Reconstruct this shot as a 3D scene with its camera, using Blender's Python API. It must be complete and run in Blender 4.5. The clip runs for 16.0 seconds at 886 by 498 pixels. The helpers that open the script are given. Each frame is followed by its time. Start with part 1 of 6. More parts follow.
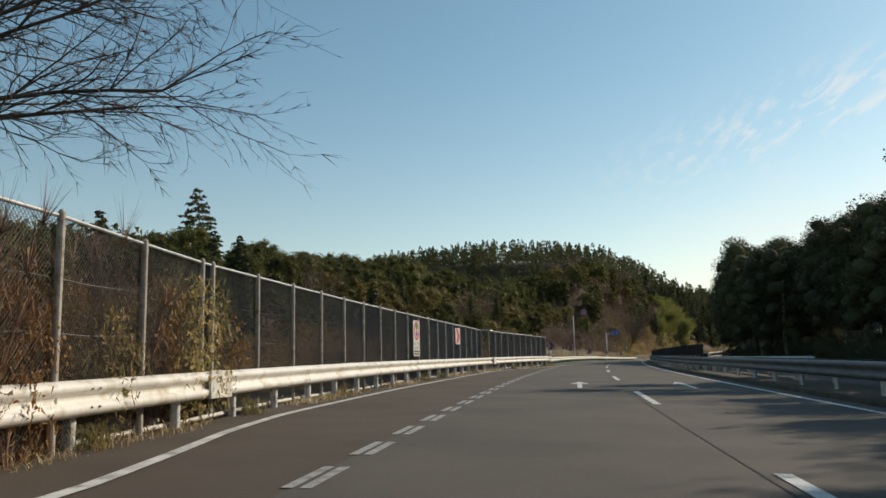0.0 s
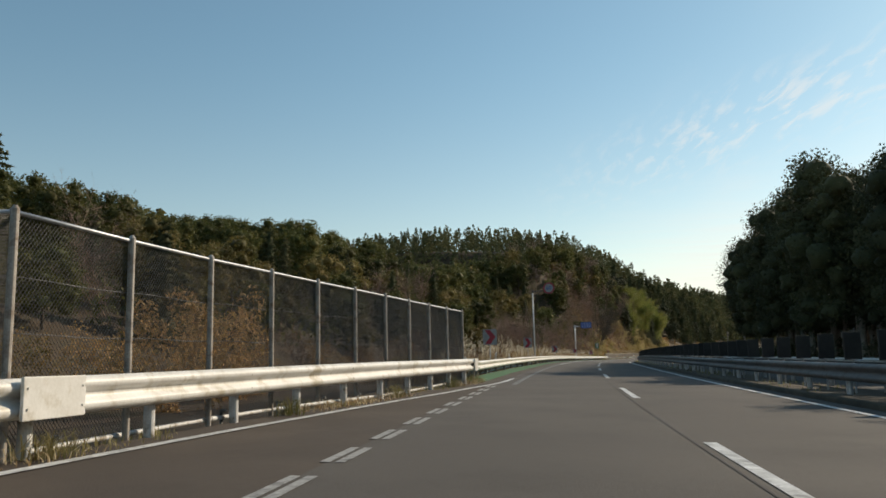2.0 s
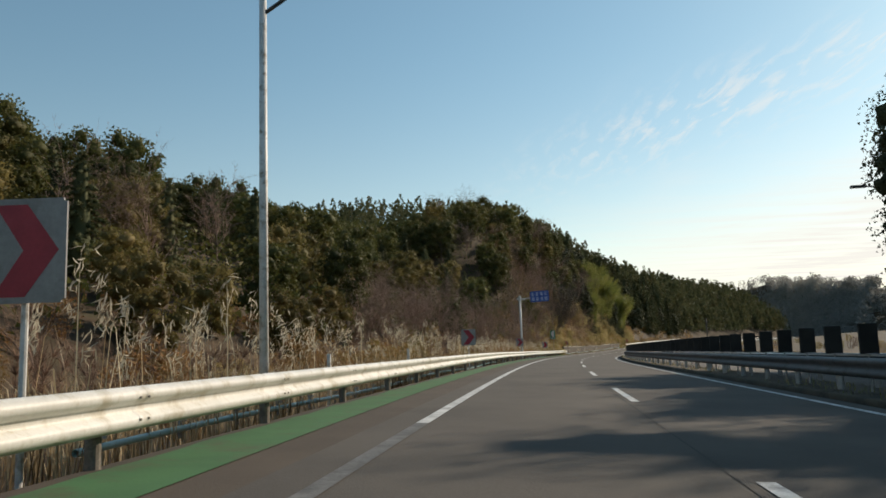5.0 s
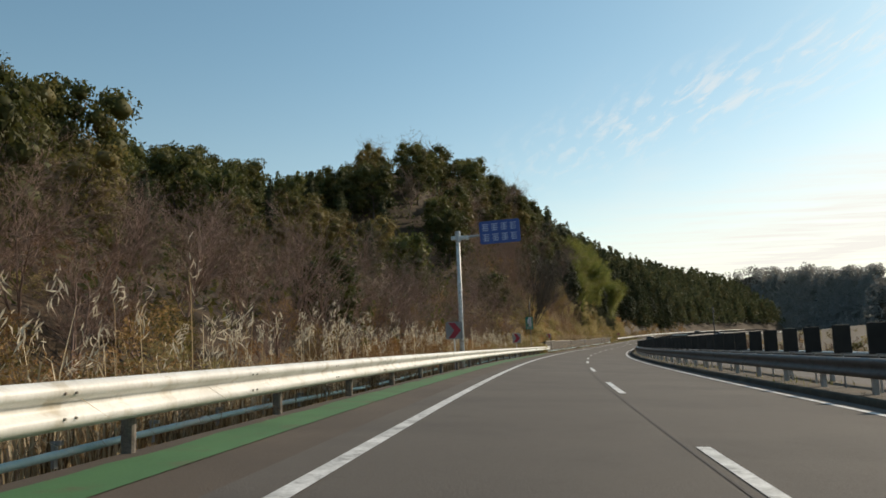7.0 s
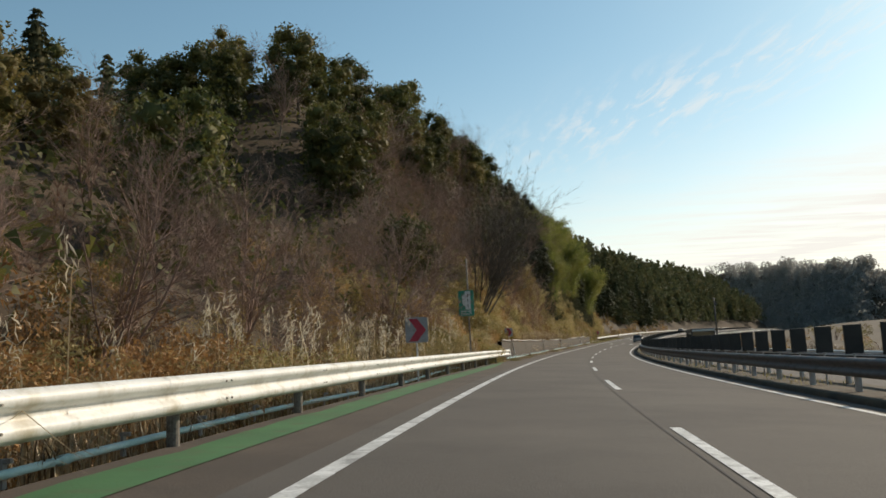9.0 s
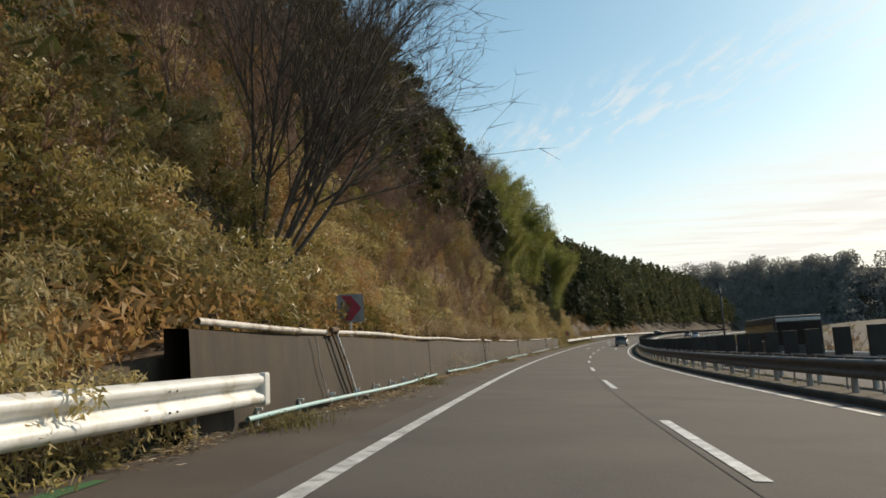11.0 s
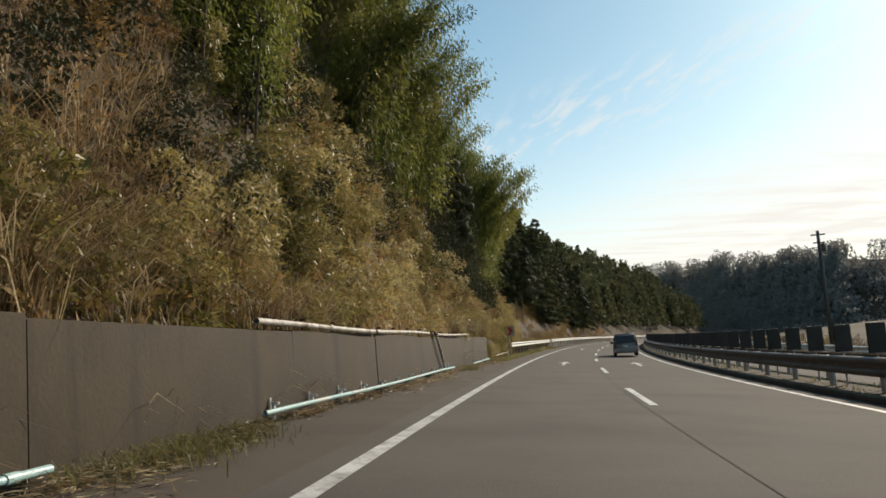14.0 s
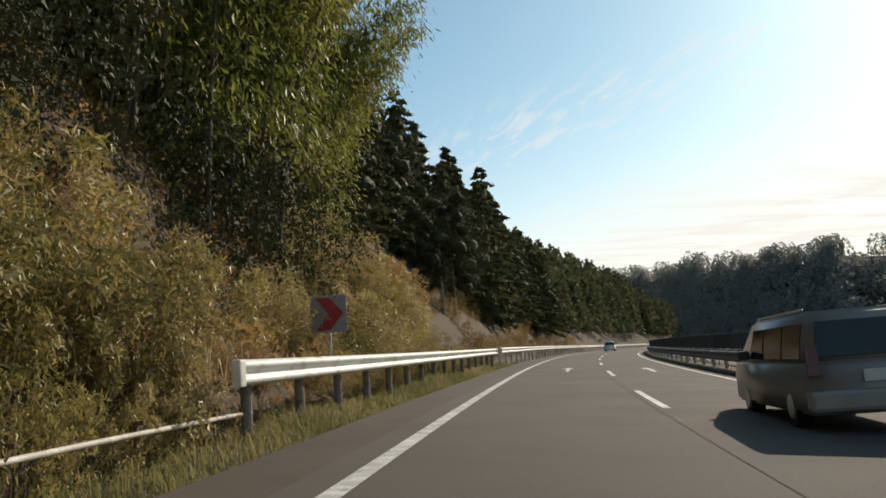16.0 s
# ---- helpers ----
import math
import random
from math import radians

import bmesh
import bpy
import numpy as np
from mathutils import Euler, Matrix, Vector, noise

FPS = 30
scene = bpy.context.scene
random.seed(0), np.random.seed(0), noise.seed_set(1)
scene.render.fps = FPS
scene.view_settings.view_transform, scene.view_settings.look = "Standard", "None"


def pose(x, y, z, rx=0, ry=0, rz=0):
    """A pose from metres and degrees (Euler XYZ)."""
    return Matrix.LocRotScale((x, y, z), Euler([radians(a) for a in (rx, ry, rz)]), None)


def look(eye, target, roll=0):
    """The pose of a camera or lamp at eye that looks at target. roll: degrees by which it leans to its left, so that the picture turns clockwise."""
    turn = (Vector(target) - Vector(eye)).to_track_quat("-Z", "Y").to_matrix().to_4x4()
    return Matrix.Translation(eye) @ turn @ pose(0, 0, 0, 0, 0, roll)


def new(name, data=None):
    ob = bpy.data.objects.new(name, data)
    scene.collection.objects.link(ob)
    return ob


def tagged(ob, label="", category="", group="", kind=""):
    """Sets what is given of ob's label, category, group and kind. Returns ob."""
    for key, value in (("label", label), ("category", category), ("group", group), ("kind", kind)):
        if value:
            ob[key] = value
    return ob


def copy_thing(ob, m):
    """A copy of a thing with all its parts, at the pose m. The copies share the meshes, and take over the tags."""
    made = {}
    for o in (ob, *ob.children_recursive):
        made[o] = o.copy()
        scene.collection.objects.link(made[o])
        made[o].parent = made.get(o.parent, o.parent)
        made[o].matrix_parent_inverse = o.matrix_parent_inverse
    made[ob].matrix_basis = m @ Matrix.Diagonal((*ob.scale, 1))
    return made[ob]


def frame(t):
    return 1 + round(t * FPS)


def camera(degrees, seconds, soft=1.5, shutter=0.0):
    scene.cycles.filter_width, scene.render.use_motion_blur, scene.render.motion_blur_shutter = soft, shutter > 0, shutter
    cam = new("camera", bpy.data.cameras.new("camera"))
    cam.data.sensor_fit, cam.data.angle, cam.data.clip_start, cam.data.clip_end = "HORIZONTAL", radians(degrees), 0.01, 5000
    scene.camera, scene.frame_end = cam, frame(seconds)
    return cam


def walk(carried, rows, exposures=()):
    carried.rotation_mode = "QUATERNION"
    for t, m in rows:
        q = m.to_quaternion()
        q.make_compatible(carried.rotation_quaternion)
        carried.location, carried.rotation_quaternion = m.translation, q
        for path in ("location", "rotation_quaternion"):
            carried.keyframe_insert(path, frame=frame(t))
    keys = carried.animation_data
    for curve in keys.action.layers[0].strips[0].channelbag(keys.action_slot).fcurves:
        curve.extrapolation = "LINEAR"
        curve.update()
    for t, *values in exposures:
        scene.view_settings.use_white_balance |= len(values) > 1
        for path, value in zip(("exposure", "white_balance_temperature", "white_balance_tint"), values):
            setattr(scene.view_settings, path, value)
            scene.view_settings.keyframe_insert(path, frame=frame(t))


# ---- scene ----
EXPOSURES = ((0, 0.12, 6850, 13), (16, 0.12, 6850, 13))  # the clip is a little warm throughout
cam = camera(59.19, 16.0, soft=1.65)
PATH = [  # seconds, place, pitch, roll, yaw
    (0.0, -1.85, 0.00, 1.086, 8.49, 1.39, 8.01),
    (0.5, -1.76, 10.26, 1.224, 8.35, 1.38, 7.21),
    (1.0, -1.55, 20.45, 1.347, 8.40, 1.27, 6.42),
    (1.5, -1.23, 30.57, 1.455, 8.32, 1.19, 5.75),
    (2.0, -0.80, 40.62, 1.549, 8.27, 1.33, 5.12),
    (2.5, -0.26, 50.60, 1.639, 8.31, 1.45, 4.38),
    (3.0, 0.38, 60.58, 1.729, 8.22, 1.64, 3.77),
    (3.5, 1.12, 70.63, 1.819, 8.10, 1.81, 3.08),
    (4.0, 1.97, 80.74, 1.910, 7.96, 1.87, 2.34),
    (4.5, 2.91, 90.92, 1.992, 7.80, 1.92, 1.72),
    (4.7, 3.32, 95.01, 2.021, 7.76, 1.93, 1.53),
    (5.5, 5.08, 111.41, 2.115, 7.60, 1.99, 0.86),
    (6.2, 6.76, 125.70, 2.170, 7.46, 2.04, 0.35),
    (6.8, 8.30, 137.89, 2.200, 7.34, 2.08, -0.15),
    (7.0, 8.84, 141.94, 2.207, 7.30, 2.09, -0.34),
    (7.5, 10.24, 152.04, 2.215, 7.48, 2.48, -0.87),
    (8.0, 11.70, 162.15, 2.216, 7.43, 2.55, -1.49),
    (8.2, 12.31, 166.21, 2.214, 7.42, 2.58, -1.75),
    (9.0, 14.95, 182.49, 2.202, 7.41, 2.70, -2.84),
    (9.7, 17.53, 196.81, 2.187, 7.40, 2.80, -3.89),
    (10.3, 19.98, 209.12, 2.173, 7.39, 2.89, -4.83),
    (10.5, 20.85, 213.24, 2.170, 7.39, 2.92, -5.14),
    (11.0, 23.11, 223.53, 2.169, 7.70, 3.08, -5.94),
    (11.5, 25.52, 233.84, 2.173, 7.83, 3.09, -6.69),
    (12.0, 28.06, 244.16, 2.188, 7.85, 3.14, -7.34),
    (12.5, 30.74, 254.50, 2.218, 7.87, 3.27, -8.00),
    (13.0, 33.55, 264.84, 2.267, 8.01, 3.34, -8.75),
    (13.5, 36.50, 275.19, 2.331, 8.17, 3.43, -9.46),
    (14.0, 39.60, 285.52, 2.417, 8.16, 3.57, -10.16),
    (14.5, 42.85, 295.84, 2.533, 8.39, 3.80, -10.96),
    (15.0, 46.26, 306.15, 2.679, 8.58, 3.88, -11.69),
    (15.5, 49.82, 316.44, 2.855, 8.66, 3.97, -12.40),
    (16.0, 53.54, 326.71, 3.046, 8.82, 4.03, -13.19),
]
walk(cam, [(t, pose(x, y, z, 90 + pitch, roll, yaw)) for t, x, y, z, pitch, roll, yaw in PATH], EXPOSURES)

# the road's line: knots every 40 m along it, from 40 m behind the start
KNOT = np.arange(-40, 601, 40.0)
BEND = np.array([-1.159, -1.159, -1.110, -0.912, -0.583, -0.996, -1.264, -1.157, -1.259, -1.321, -1.265, -1.274, -1.281, -1.282, -1.282, -1.282, -1.282]) / 1000  # turn per metre
BANK = np.radians([1.22, 1.26, 1.34, 1.77, 1.97, 2.47, 2.77, 3.05, 3.56, 3.96, 3.94, 4.04, 4.03, 4.02, 4.00, 4.00, 4.00])
RISE = np.array([1.37, 1.42, 0.87, 0.87, 0.35, -0.07, -0.16, 0.08, 0.65, 1.67, 2.06, 1.71, 1.27, 1.08, 0.97, 0.90, 0.87]) / 100


# ---- world, sun ----
SUN_AZ, SUN_EL = radians(51), radians(29.5)  # clockwise from +y, above the horizon
BANK_AZ = radians(62)  # the middle of the bright cloud bank
world = bpy.data.worlds.new("sky")
scene.world = world
world.use_nodes = True
wt = world.node_tree
wt.nodes.clear()


def sky_nodes():
    n, l = wt.nodes, wt.links
    sky = n.new("ShaderNodeTexSky")
    sky.sky_type, sky.sun_disc = "NISHITA", False
    sky.sun_elevation, sky.sun_rotation = SUN_EL, SUN_AZ
    sky.air_density, sky.dust_density, sky.ozone_density = 1.0, 0.35, 1.3
    co = n.new("ShaderNodeTexCoord")
    sep = n.new("ShaderNodeSeparateXYZ")
    l.new(co.outputs["Generated"], sep.inputs[0])
    # thin cirrus: the direction is laid on a plane high above, so that the streaks thin out towards the horizon
    up = n.new("ShaderNodeMath")
    up.operation = "MAXIMUM"
    l.new(sep.outputs["Z"], up.inputs[0])
    up.inputs[1].default_value = 0.03
    flat = []
    for axis in "XY":
        d = n.new("ShaderNodeMath")
        d.operation = "DIVIDE"
        l.new(sep.outputs[axis], d.inputs[0])
        l.new(up.outputs[0], d.inputs[1])
        flat.append(d)
    comb = n.new("ShaderNodeCombineXYZ")
    l.new(flat[0].outputs[0], comb.inputs[0])
    l.new(flat[1].outputs[0], comb.inputs[1])
    def math_node(op, a, b):
        m = n.new("ShaderNodeMath")
        m.operation = op
        for k, v in enumerate((a, b)):
            if isinstance(v, (int, float)):
                m.inputs[k].default_value = v
            else:
                l.new(v, m.inputs[k])
        return m.outputs[0]

    def ease(value, lo, hi):
        m = n.new("ShaderNodeMapRange")
        m.interpolation_type = "SMOOTHSTEP"
        m.inputs["From Min"].default_value, m.inputs["From Max"].default_value = lo, hi
        l.new(value, m.inputs["Value"])
        return m.outputs[0]

    def cloud_noise(scale, rot, size, detail, rough):
        turn = n.new("ShaderNodeMapping")
        turn.inputs["Rotation"].default_value = (0, 0, radians(rot))
        turn.inputs["Scale"].default_value = (*scale, 1)
        l.new(comb.outputs[0], turn.inputs[0])
        t = n.new("ShaderNodeTexNoise")
        t.inputs["Scale"].default_value, t.inputs["Detail"].default_value = size, detail
        t.inputs["Roughness"].default_value, t.inputs["Distortion"].default_value = rough, 0.4
        l.new(turn.outputs[0], t.inputs["Vector"])
        return t.outputs["Fac"]

    dot = n.new("ShaderNodeVectorMath")
    dot.operation = "DOT_PRODUCT"
    l.new(co.outputs["Generated"], dot.inputs[0])
    dot.inputs[1].default_value = (math.sin(BANK_AZ), math.cos(BANK_AZ), 0)
    near = dot.outputs["Value"]  # 1 under the sun, 0 square to it
    height = sep.outputs["Z"]
    # a bank of bright cirrostratus low under the sun, whose upper edge climbs towards it
    edge = math_node("ADD", math_node("MULTIPLY", near, 0.30), -0.012)
    ragged = math_node("MULTIPLY", math_node("SUBTRACT", cloud_noise((0.5, 0.2), 30, 1.6, 6, 0.6), 0.5), 0.16)
    below = math_node("SUBTRACT", math_node("ADD", edge, ragged), height)
    streaks = math_node("ADD", math_node("MULTIPLY", ease(cloud_noise((0.35, 1.5), 38, 2.0, 7, 0.6), 0.30, 0.72), 0.55), 0.45)
    veil = math_node("MULTIPLY", math_node("MULTIPLY", ease(below, -0.05, 0.13), ease(near, 0.42, 0.78)), streaks)
    # ripples and streaks above it
    streak_edge = math_node("ABSOLUTE", math_node("SUBTRACT", math_node("ADD", math_node("MULTIPLY", near, 0.36), 0.03), height), 0)
    band = math_node("SUBTRACT", 1.0, ease(streak_edge, 0.0, 0.07))
    ripple = ease(cloud_noise((4.2, 1.0), -62, 3.2, 6, 0.6), 0.46, 0.68)
    thin = math_node("MULTIPLY", math_node("MULTIPLY", band, ripple), ease(near, 0.45, 0.72))
    wisps = math_node("MULTIPLY", ease(cloud_noise((0.5, 0.14), 40, 1.3, 7, 0.55), 0.50, 0.85), ease(near, 0.45, 0.95))
    total = math_node("ADD", math_node("ADD", veil, math_node("MULTIPLY", thin, 0.52)), math_node("MULTIPLY", wisps, 0.7))
    mx = n.new("ShaderNodeMath")
    mx.operation = "MINIMUM"
    l.new(total, mx.inputs[0])
    mx.inputs[1].default_value = 0.93
    mix = n.new("ShaderNodeMix")
    mix.data_type = "RGBA"
    l.new(mx.outputs[0], mix.inputs["Factor"])
    tint = n.new("ShaderNodeMix")
    tint.data_type, tint.blend_type = "RGBA", "MULTIPLY"
    tint.inputs["Factor"].default_value = 1
    l.new(sky.outputs[0], tint.inputs["A"])
    haze = n.new("ShaderNodeMix")
    haze.data_type = "RGBA"
    l.new(ease(height, 0.03, 0.42), haze.inputs["Factor"])
    haze.inputs["A"].default_value, haze.inputs["B"].default_value = (1.11, 1.06, 0.89, 1), (0.86, 1.05, 0.935, 1)
    l.new(haze.outputs["Result"], tint.inputs["B"])
    l.new(tint.outputs["Result"], mix.inputs["A"])
    mix.inputs["B"].default_value = (6.7, 6.7, 6.45, 1)
    bg = n.new("ShaderNodeBackground")
    bg.inputs["Strength"].default_value = 0.122
    l.new(mix.outputs["Result"], bg.inputs["Color"])
    out = n.new("ShaderNodeOutputWorld")
    l.new(bg.outputs[0], out.inputs[0])


sky_nodes()
sun = new("sun", bpy.data.lights.new("sun", "SUN"))
sun.data.energy, sun.data.angle, sun.data.color = 3.8, radians(0.6), (1.0, 0.885, 0.71)
sun.matrix_world = look((0, 0, 0), (-math.sin(SUN_AZ) * math.cos(SUN_EL), -math.cos(SUN_AZ) * math.cos(SUN_EL), -math.sin(SUN_EL)))


# ---- the road's line ----
FINE = np.arange(-40, 600.1, 0.5)
TURN_AT = np.cumsum(np.interp(FINE, KNOT, BEND)) * 0.5
TURN_AT -= np.interp(0, FINE, TURN_AT)
LINE_X = np.cumsum(-np.sin(TURN_AT)) * 0.5
LINE_Y = np.cumsum(np.cos(TURN_AT)) * 0.5
LINE_Z = np.cumsum(np.interp(FINE, KNOT, RISE)) * 0.5
LINE_X -= np.interp(0, FINE, LINE_X)
LINE_Y -= np.interp(0, FINE, LINE_Y)
LINE_Z -= np.interp(0, FINE, LINE_Z)


def heading(s):
    """The road's direction at s metres along it, in radians, anticlockwise from +y."""
    return np.interp(s, FINE, TURN_AT)


def road_z(s, n):
    """The height of the banked road's plane, n metres left of the lane line."""
    return np.interp(s, FINE, LINE_Z) + np.clip(n, -15, 9) * np.tan(np.interp(s, KNOT, BANK))


def spot(s, n, z=0.0):
    """World places from metres along the road, metres left of its lane line, and height above the road's plane. Takes arrays."""
    s, n, z = np.broadcast_arrays(np.asarray(s, float), np.asarray(n, float), np.asarray(z, float))
    over = np.clip(s - 599, 0, None) + np.clip(s + 39, None, 0)  # straight on past the ends
    h = heading(s)
    x = np.interp(s, FINE, LINE_X) - n * np.cos(h) - over * np.sin(h)
    y = np.interp(s, FINE, LINE_Y) - n * np.sin(h) + over * np.cos(h)
    return np.stack([x, y, road_z(s, n) + z], -1)


def stand(s, n, z=0.0, turn=0.0):
    """A pose that stands upright on the road's plane, facing along the road; turn in degrees, anticlockwise."""
    x, y, zz = spot(s, n, z)
    return pose(x, y, zz, 0, 0, math.degrees(heading(s)) + turn)


# ---- materials ----
def node_mat(name):
    m = bpy.data.materials.new(name)
    m.use_nodes = True
    t = m.node_tree
    return m, t.nodes, t.links, t.nodes["Principled BSDF"]


def surface(name, dark, light, scale=4.0, rough=0.7, bump=0.15, metal=0.0, fine=60.0, stain=None, stain_scale=0.7, spread=0.5, per_object=0.0, streak=0.0):
    """A surface mottled between two colours at two scales, with fine relief and, if wanted, stains with a shape of their own."""
    m, n, l, b = node_mat(name)
    geo = n.new("ShaderNodeNewGeometry")
    big = n.new("ShaderNodeTexNoise")
    big.inputs["Scale"].default_value, big.inputs["Detail"].default_value = scale, 5
    small = n.new("ShaderNodeTexNoise")
    small.inputs["Scale"].default_value, small.inputs["Detail"].default_value = fine, 4
    for k in (big, small):
        l.new(geo.outputs["Position"], k.inputs["Vector"])
    add = n.new("ShaderNodeMath")
    add.operation = "MULTIPLY_ADD"
    l.new(small.outputs["Fac"], add.inputs[0])
    add.inputs[1].default_value = 0.55
    l.new(big.outputs["Fac"], add.inputs[2])
    ramp = n.new("ShaderNodeValToRGB")
    e = ramp.color_ramp.elements
    e[0].position, e[1].position = 0.78 - spread / 2, 0.78 + spread / 2
    e[0].color, e[1].color = (*dark, 1), (*light, 1)
    l.new(add.outputs[0], ramp.inputs[0])
    colour = ramp.outputs["Color"]
    if stain:
        st = n.new("ShaderNodeTexNoise")
        st.inputs["Scale"].default_value, st.inputs["Detail"].default_value, st.inputs["Roughness"].default_value = stain_scale, 8, 0.65
        if streak:  # stains drawn out downwards
            draw = n.new("ShaderNodeMapping")
            draw.inputs["Scale"].default_value = (1.6, 1.6, streak * 1.6)
            l.new(geo.outputs["Position"], draw.inputs["Vector"])
            l.new(draw.outputs[0], st.inputs["Vector"])
        else:
            l.new(geo.outputs["Position"], st.inputs["Vector"])
        sr = n.new("ShaderNodeValToRGB")
        sr.color_ramp.elements[0].position, sr.color_ramp.elements[1].position = 0.52, 0.68
        l.new(st.outputs["Fac"], sr.inputs[0])
        mix = n.new("ShaderNodeMix")
        mix.data_type = "RGBA"
        l.new(sr.outputs["Color"], mix.inputs["Factor"])
        l.new(colour, mix.inputs["A"])
        mix.inputs["B"].default_value = (*stain, 1)
        colour = mix.outputs["Result"]
    if per_object:
        info = n.new("ShaderNodeObjectInfo")
        vary = n.new("ShaderNodeMapRange")
        vary.inputs["To Min"].default_value, vary.inputs["To Max"].default_value = 1 - per_object, 1 + per_object
        l.new(info.outputs["Random"], vary.inputs["Value"])
        mul = n.new("ShaderNodeVectorMath")
        mul.operation = "SCALE"
        l.new(colour, mul.inputs[0])
        l.new(vary.outputs[0], mul.inputs["Scale"])
        colour = mul.outputs[0]
    l.new(colour, b.inputs["Base Color"])
    b.inputs["Roughness"].default_value, b.inputs["Metallic"].default_value = rough, metal
    if bump:
        bp = n.new("ShaderNodeBump")
        bp.inputs["Strength"].default_value, bp.inputs["Distance"].default_value = bump, 0.01
        l.new(small.outputs["Fac"], bp.inputs["Height"])
        l.new(bp.outputs[0], b.inputs["Normal"])
    return m


def leafy(name, colours, glow=0.35, rough=0.65, spread=0.3, vary_leaf=0.38):
    """Leaves or blades: each one takes a colour of its own from the list, and each plant is a little lighter or darker; light passes through."""
    m, n, l, b = node_mat(name)
    geo = n.new("ShaderNodeNewGeometry")
    ramp = n.new("ShaderNodeValToRGB")
    e = ramp.color_ramp.elements
    while len(e) < len(colours):
        e.new(0.5)
    for i, c in enumerate(colours):
        e[i].position, e[i].color = i / max(1, len(colours) - 1), (*c, 1)
    patch = n.new("ShaderNodeTexNoise")
    patch.inputs["Scale"].default_value, patch.inputs["Detail"].default_value = 0.22, 3
    l.new(geo.outputs["Position"], patch.inputs["Vector"])
    blend = n.new("ShaderNodeMath")
    blend.operation = "MULTIPLY_ADD"
    l.new(patch.outputs["Fac"], blend.inputs[0])
    blend.inputs[1].default_value = 1.5
    half = n.new("ShaderNodeMath")
    half.operation = "MULTIPLY_ADD"
    l.new(geo.outputs["Random Per Island"], half.inputs[0])
    half.inputs[1].default_value, half.inputs[2].default_value = vary_leaf, -0.25 - 0.5 * vary_leaf
    l.new(half.outputs[0], blend.inputs[2])
    l.new(blend.outputs[0], ramp.inputs[0])
    info = n.new("ShaderNodeObjectInfo")
    vary = n.new("ShaderNodeMapRange")
    vary.inputs["To Min"].default_value, vary.inputs["To Max"].default_value = 1 - spread, 1 + spread
    l.new(info.outputs["Random"], vary.inputs["Value"])
    mul = n.new("ShaderNodeVectorMath")
    mul.operation = "SCALE"
    l.new(ramp.outputs["Color"], mul.inputs[0])
    l.new(vary.outputs[0], mul.inputs["Scale"])
    l.new(mul.outputs[0], b.inputs["Base Color"])
    b.inputs["Roughness"].default_value = rough
    b.inputs["Specular IOR Level"].default_value = 0.25
    tr = n.new("ShaderNodeBsdfTranslucent")
    l.new(mul.outputs[0], tr.inputs["Color"])
    mix = n.new("ShaderNodeMixShader")
    mix.inputs[0].default_value = glow
    l.new(b.outputs[0], mix.inputs[1])
    l.new(tr.outputs[0], mix.inputs[2])
    l.new(mix.outputs[0], n["Material Output"].inputs["Surface"])
    return m


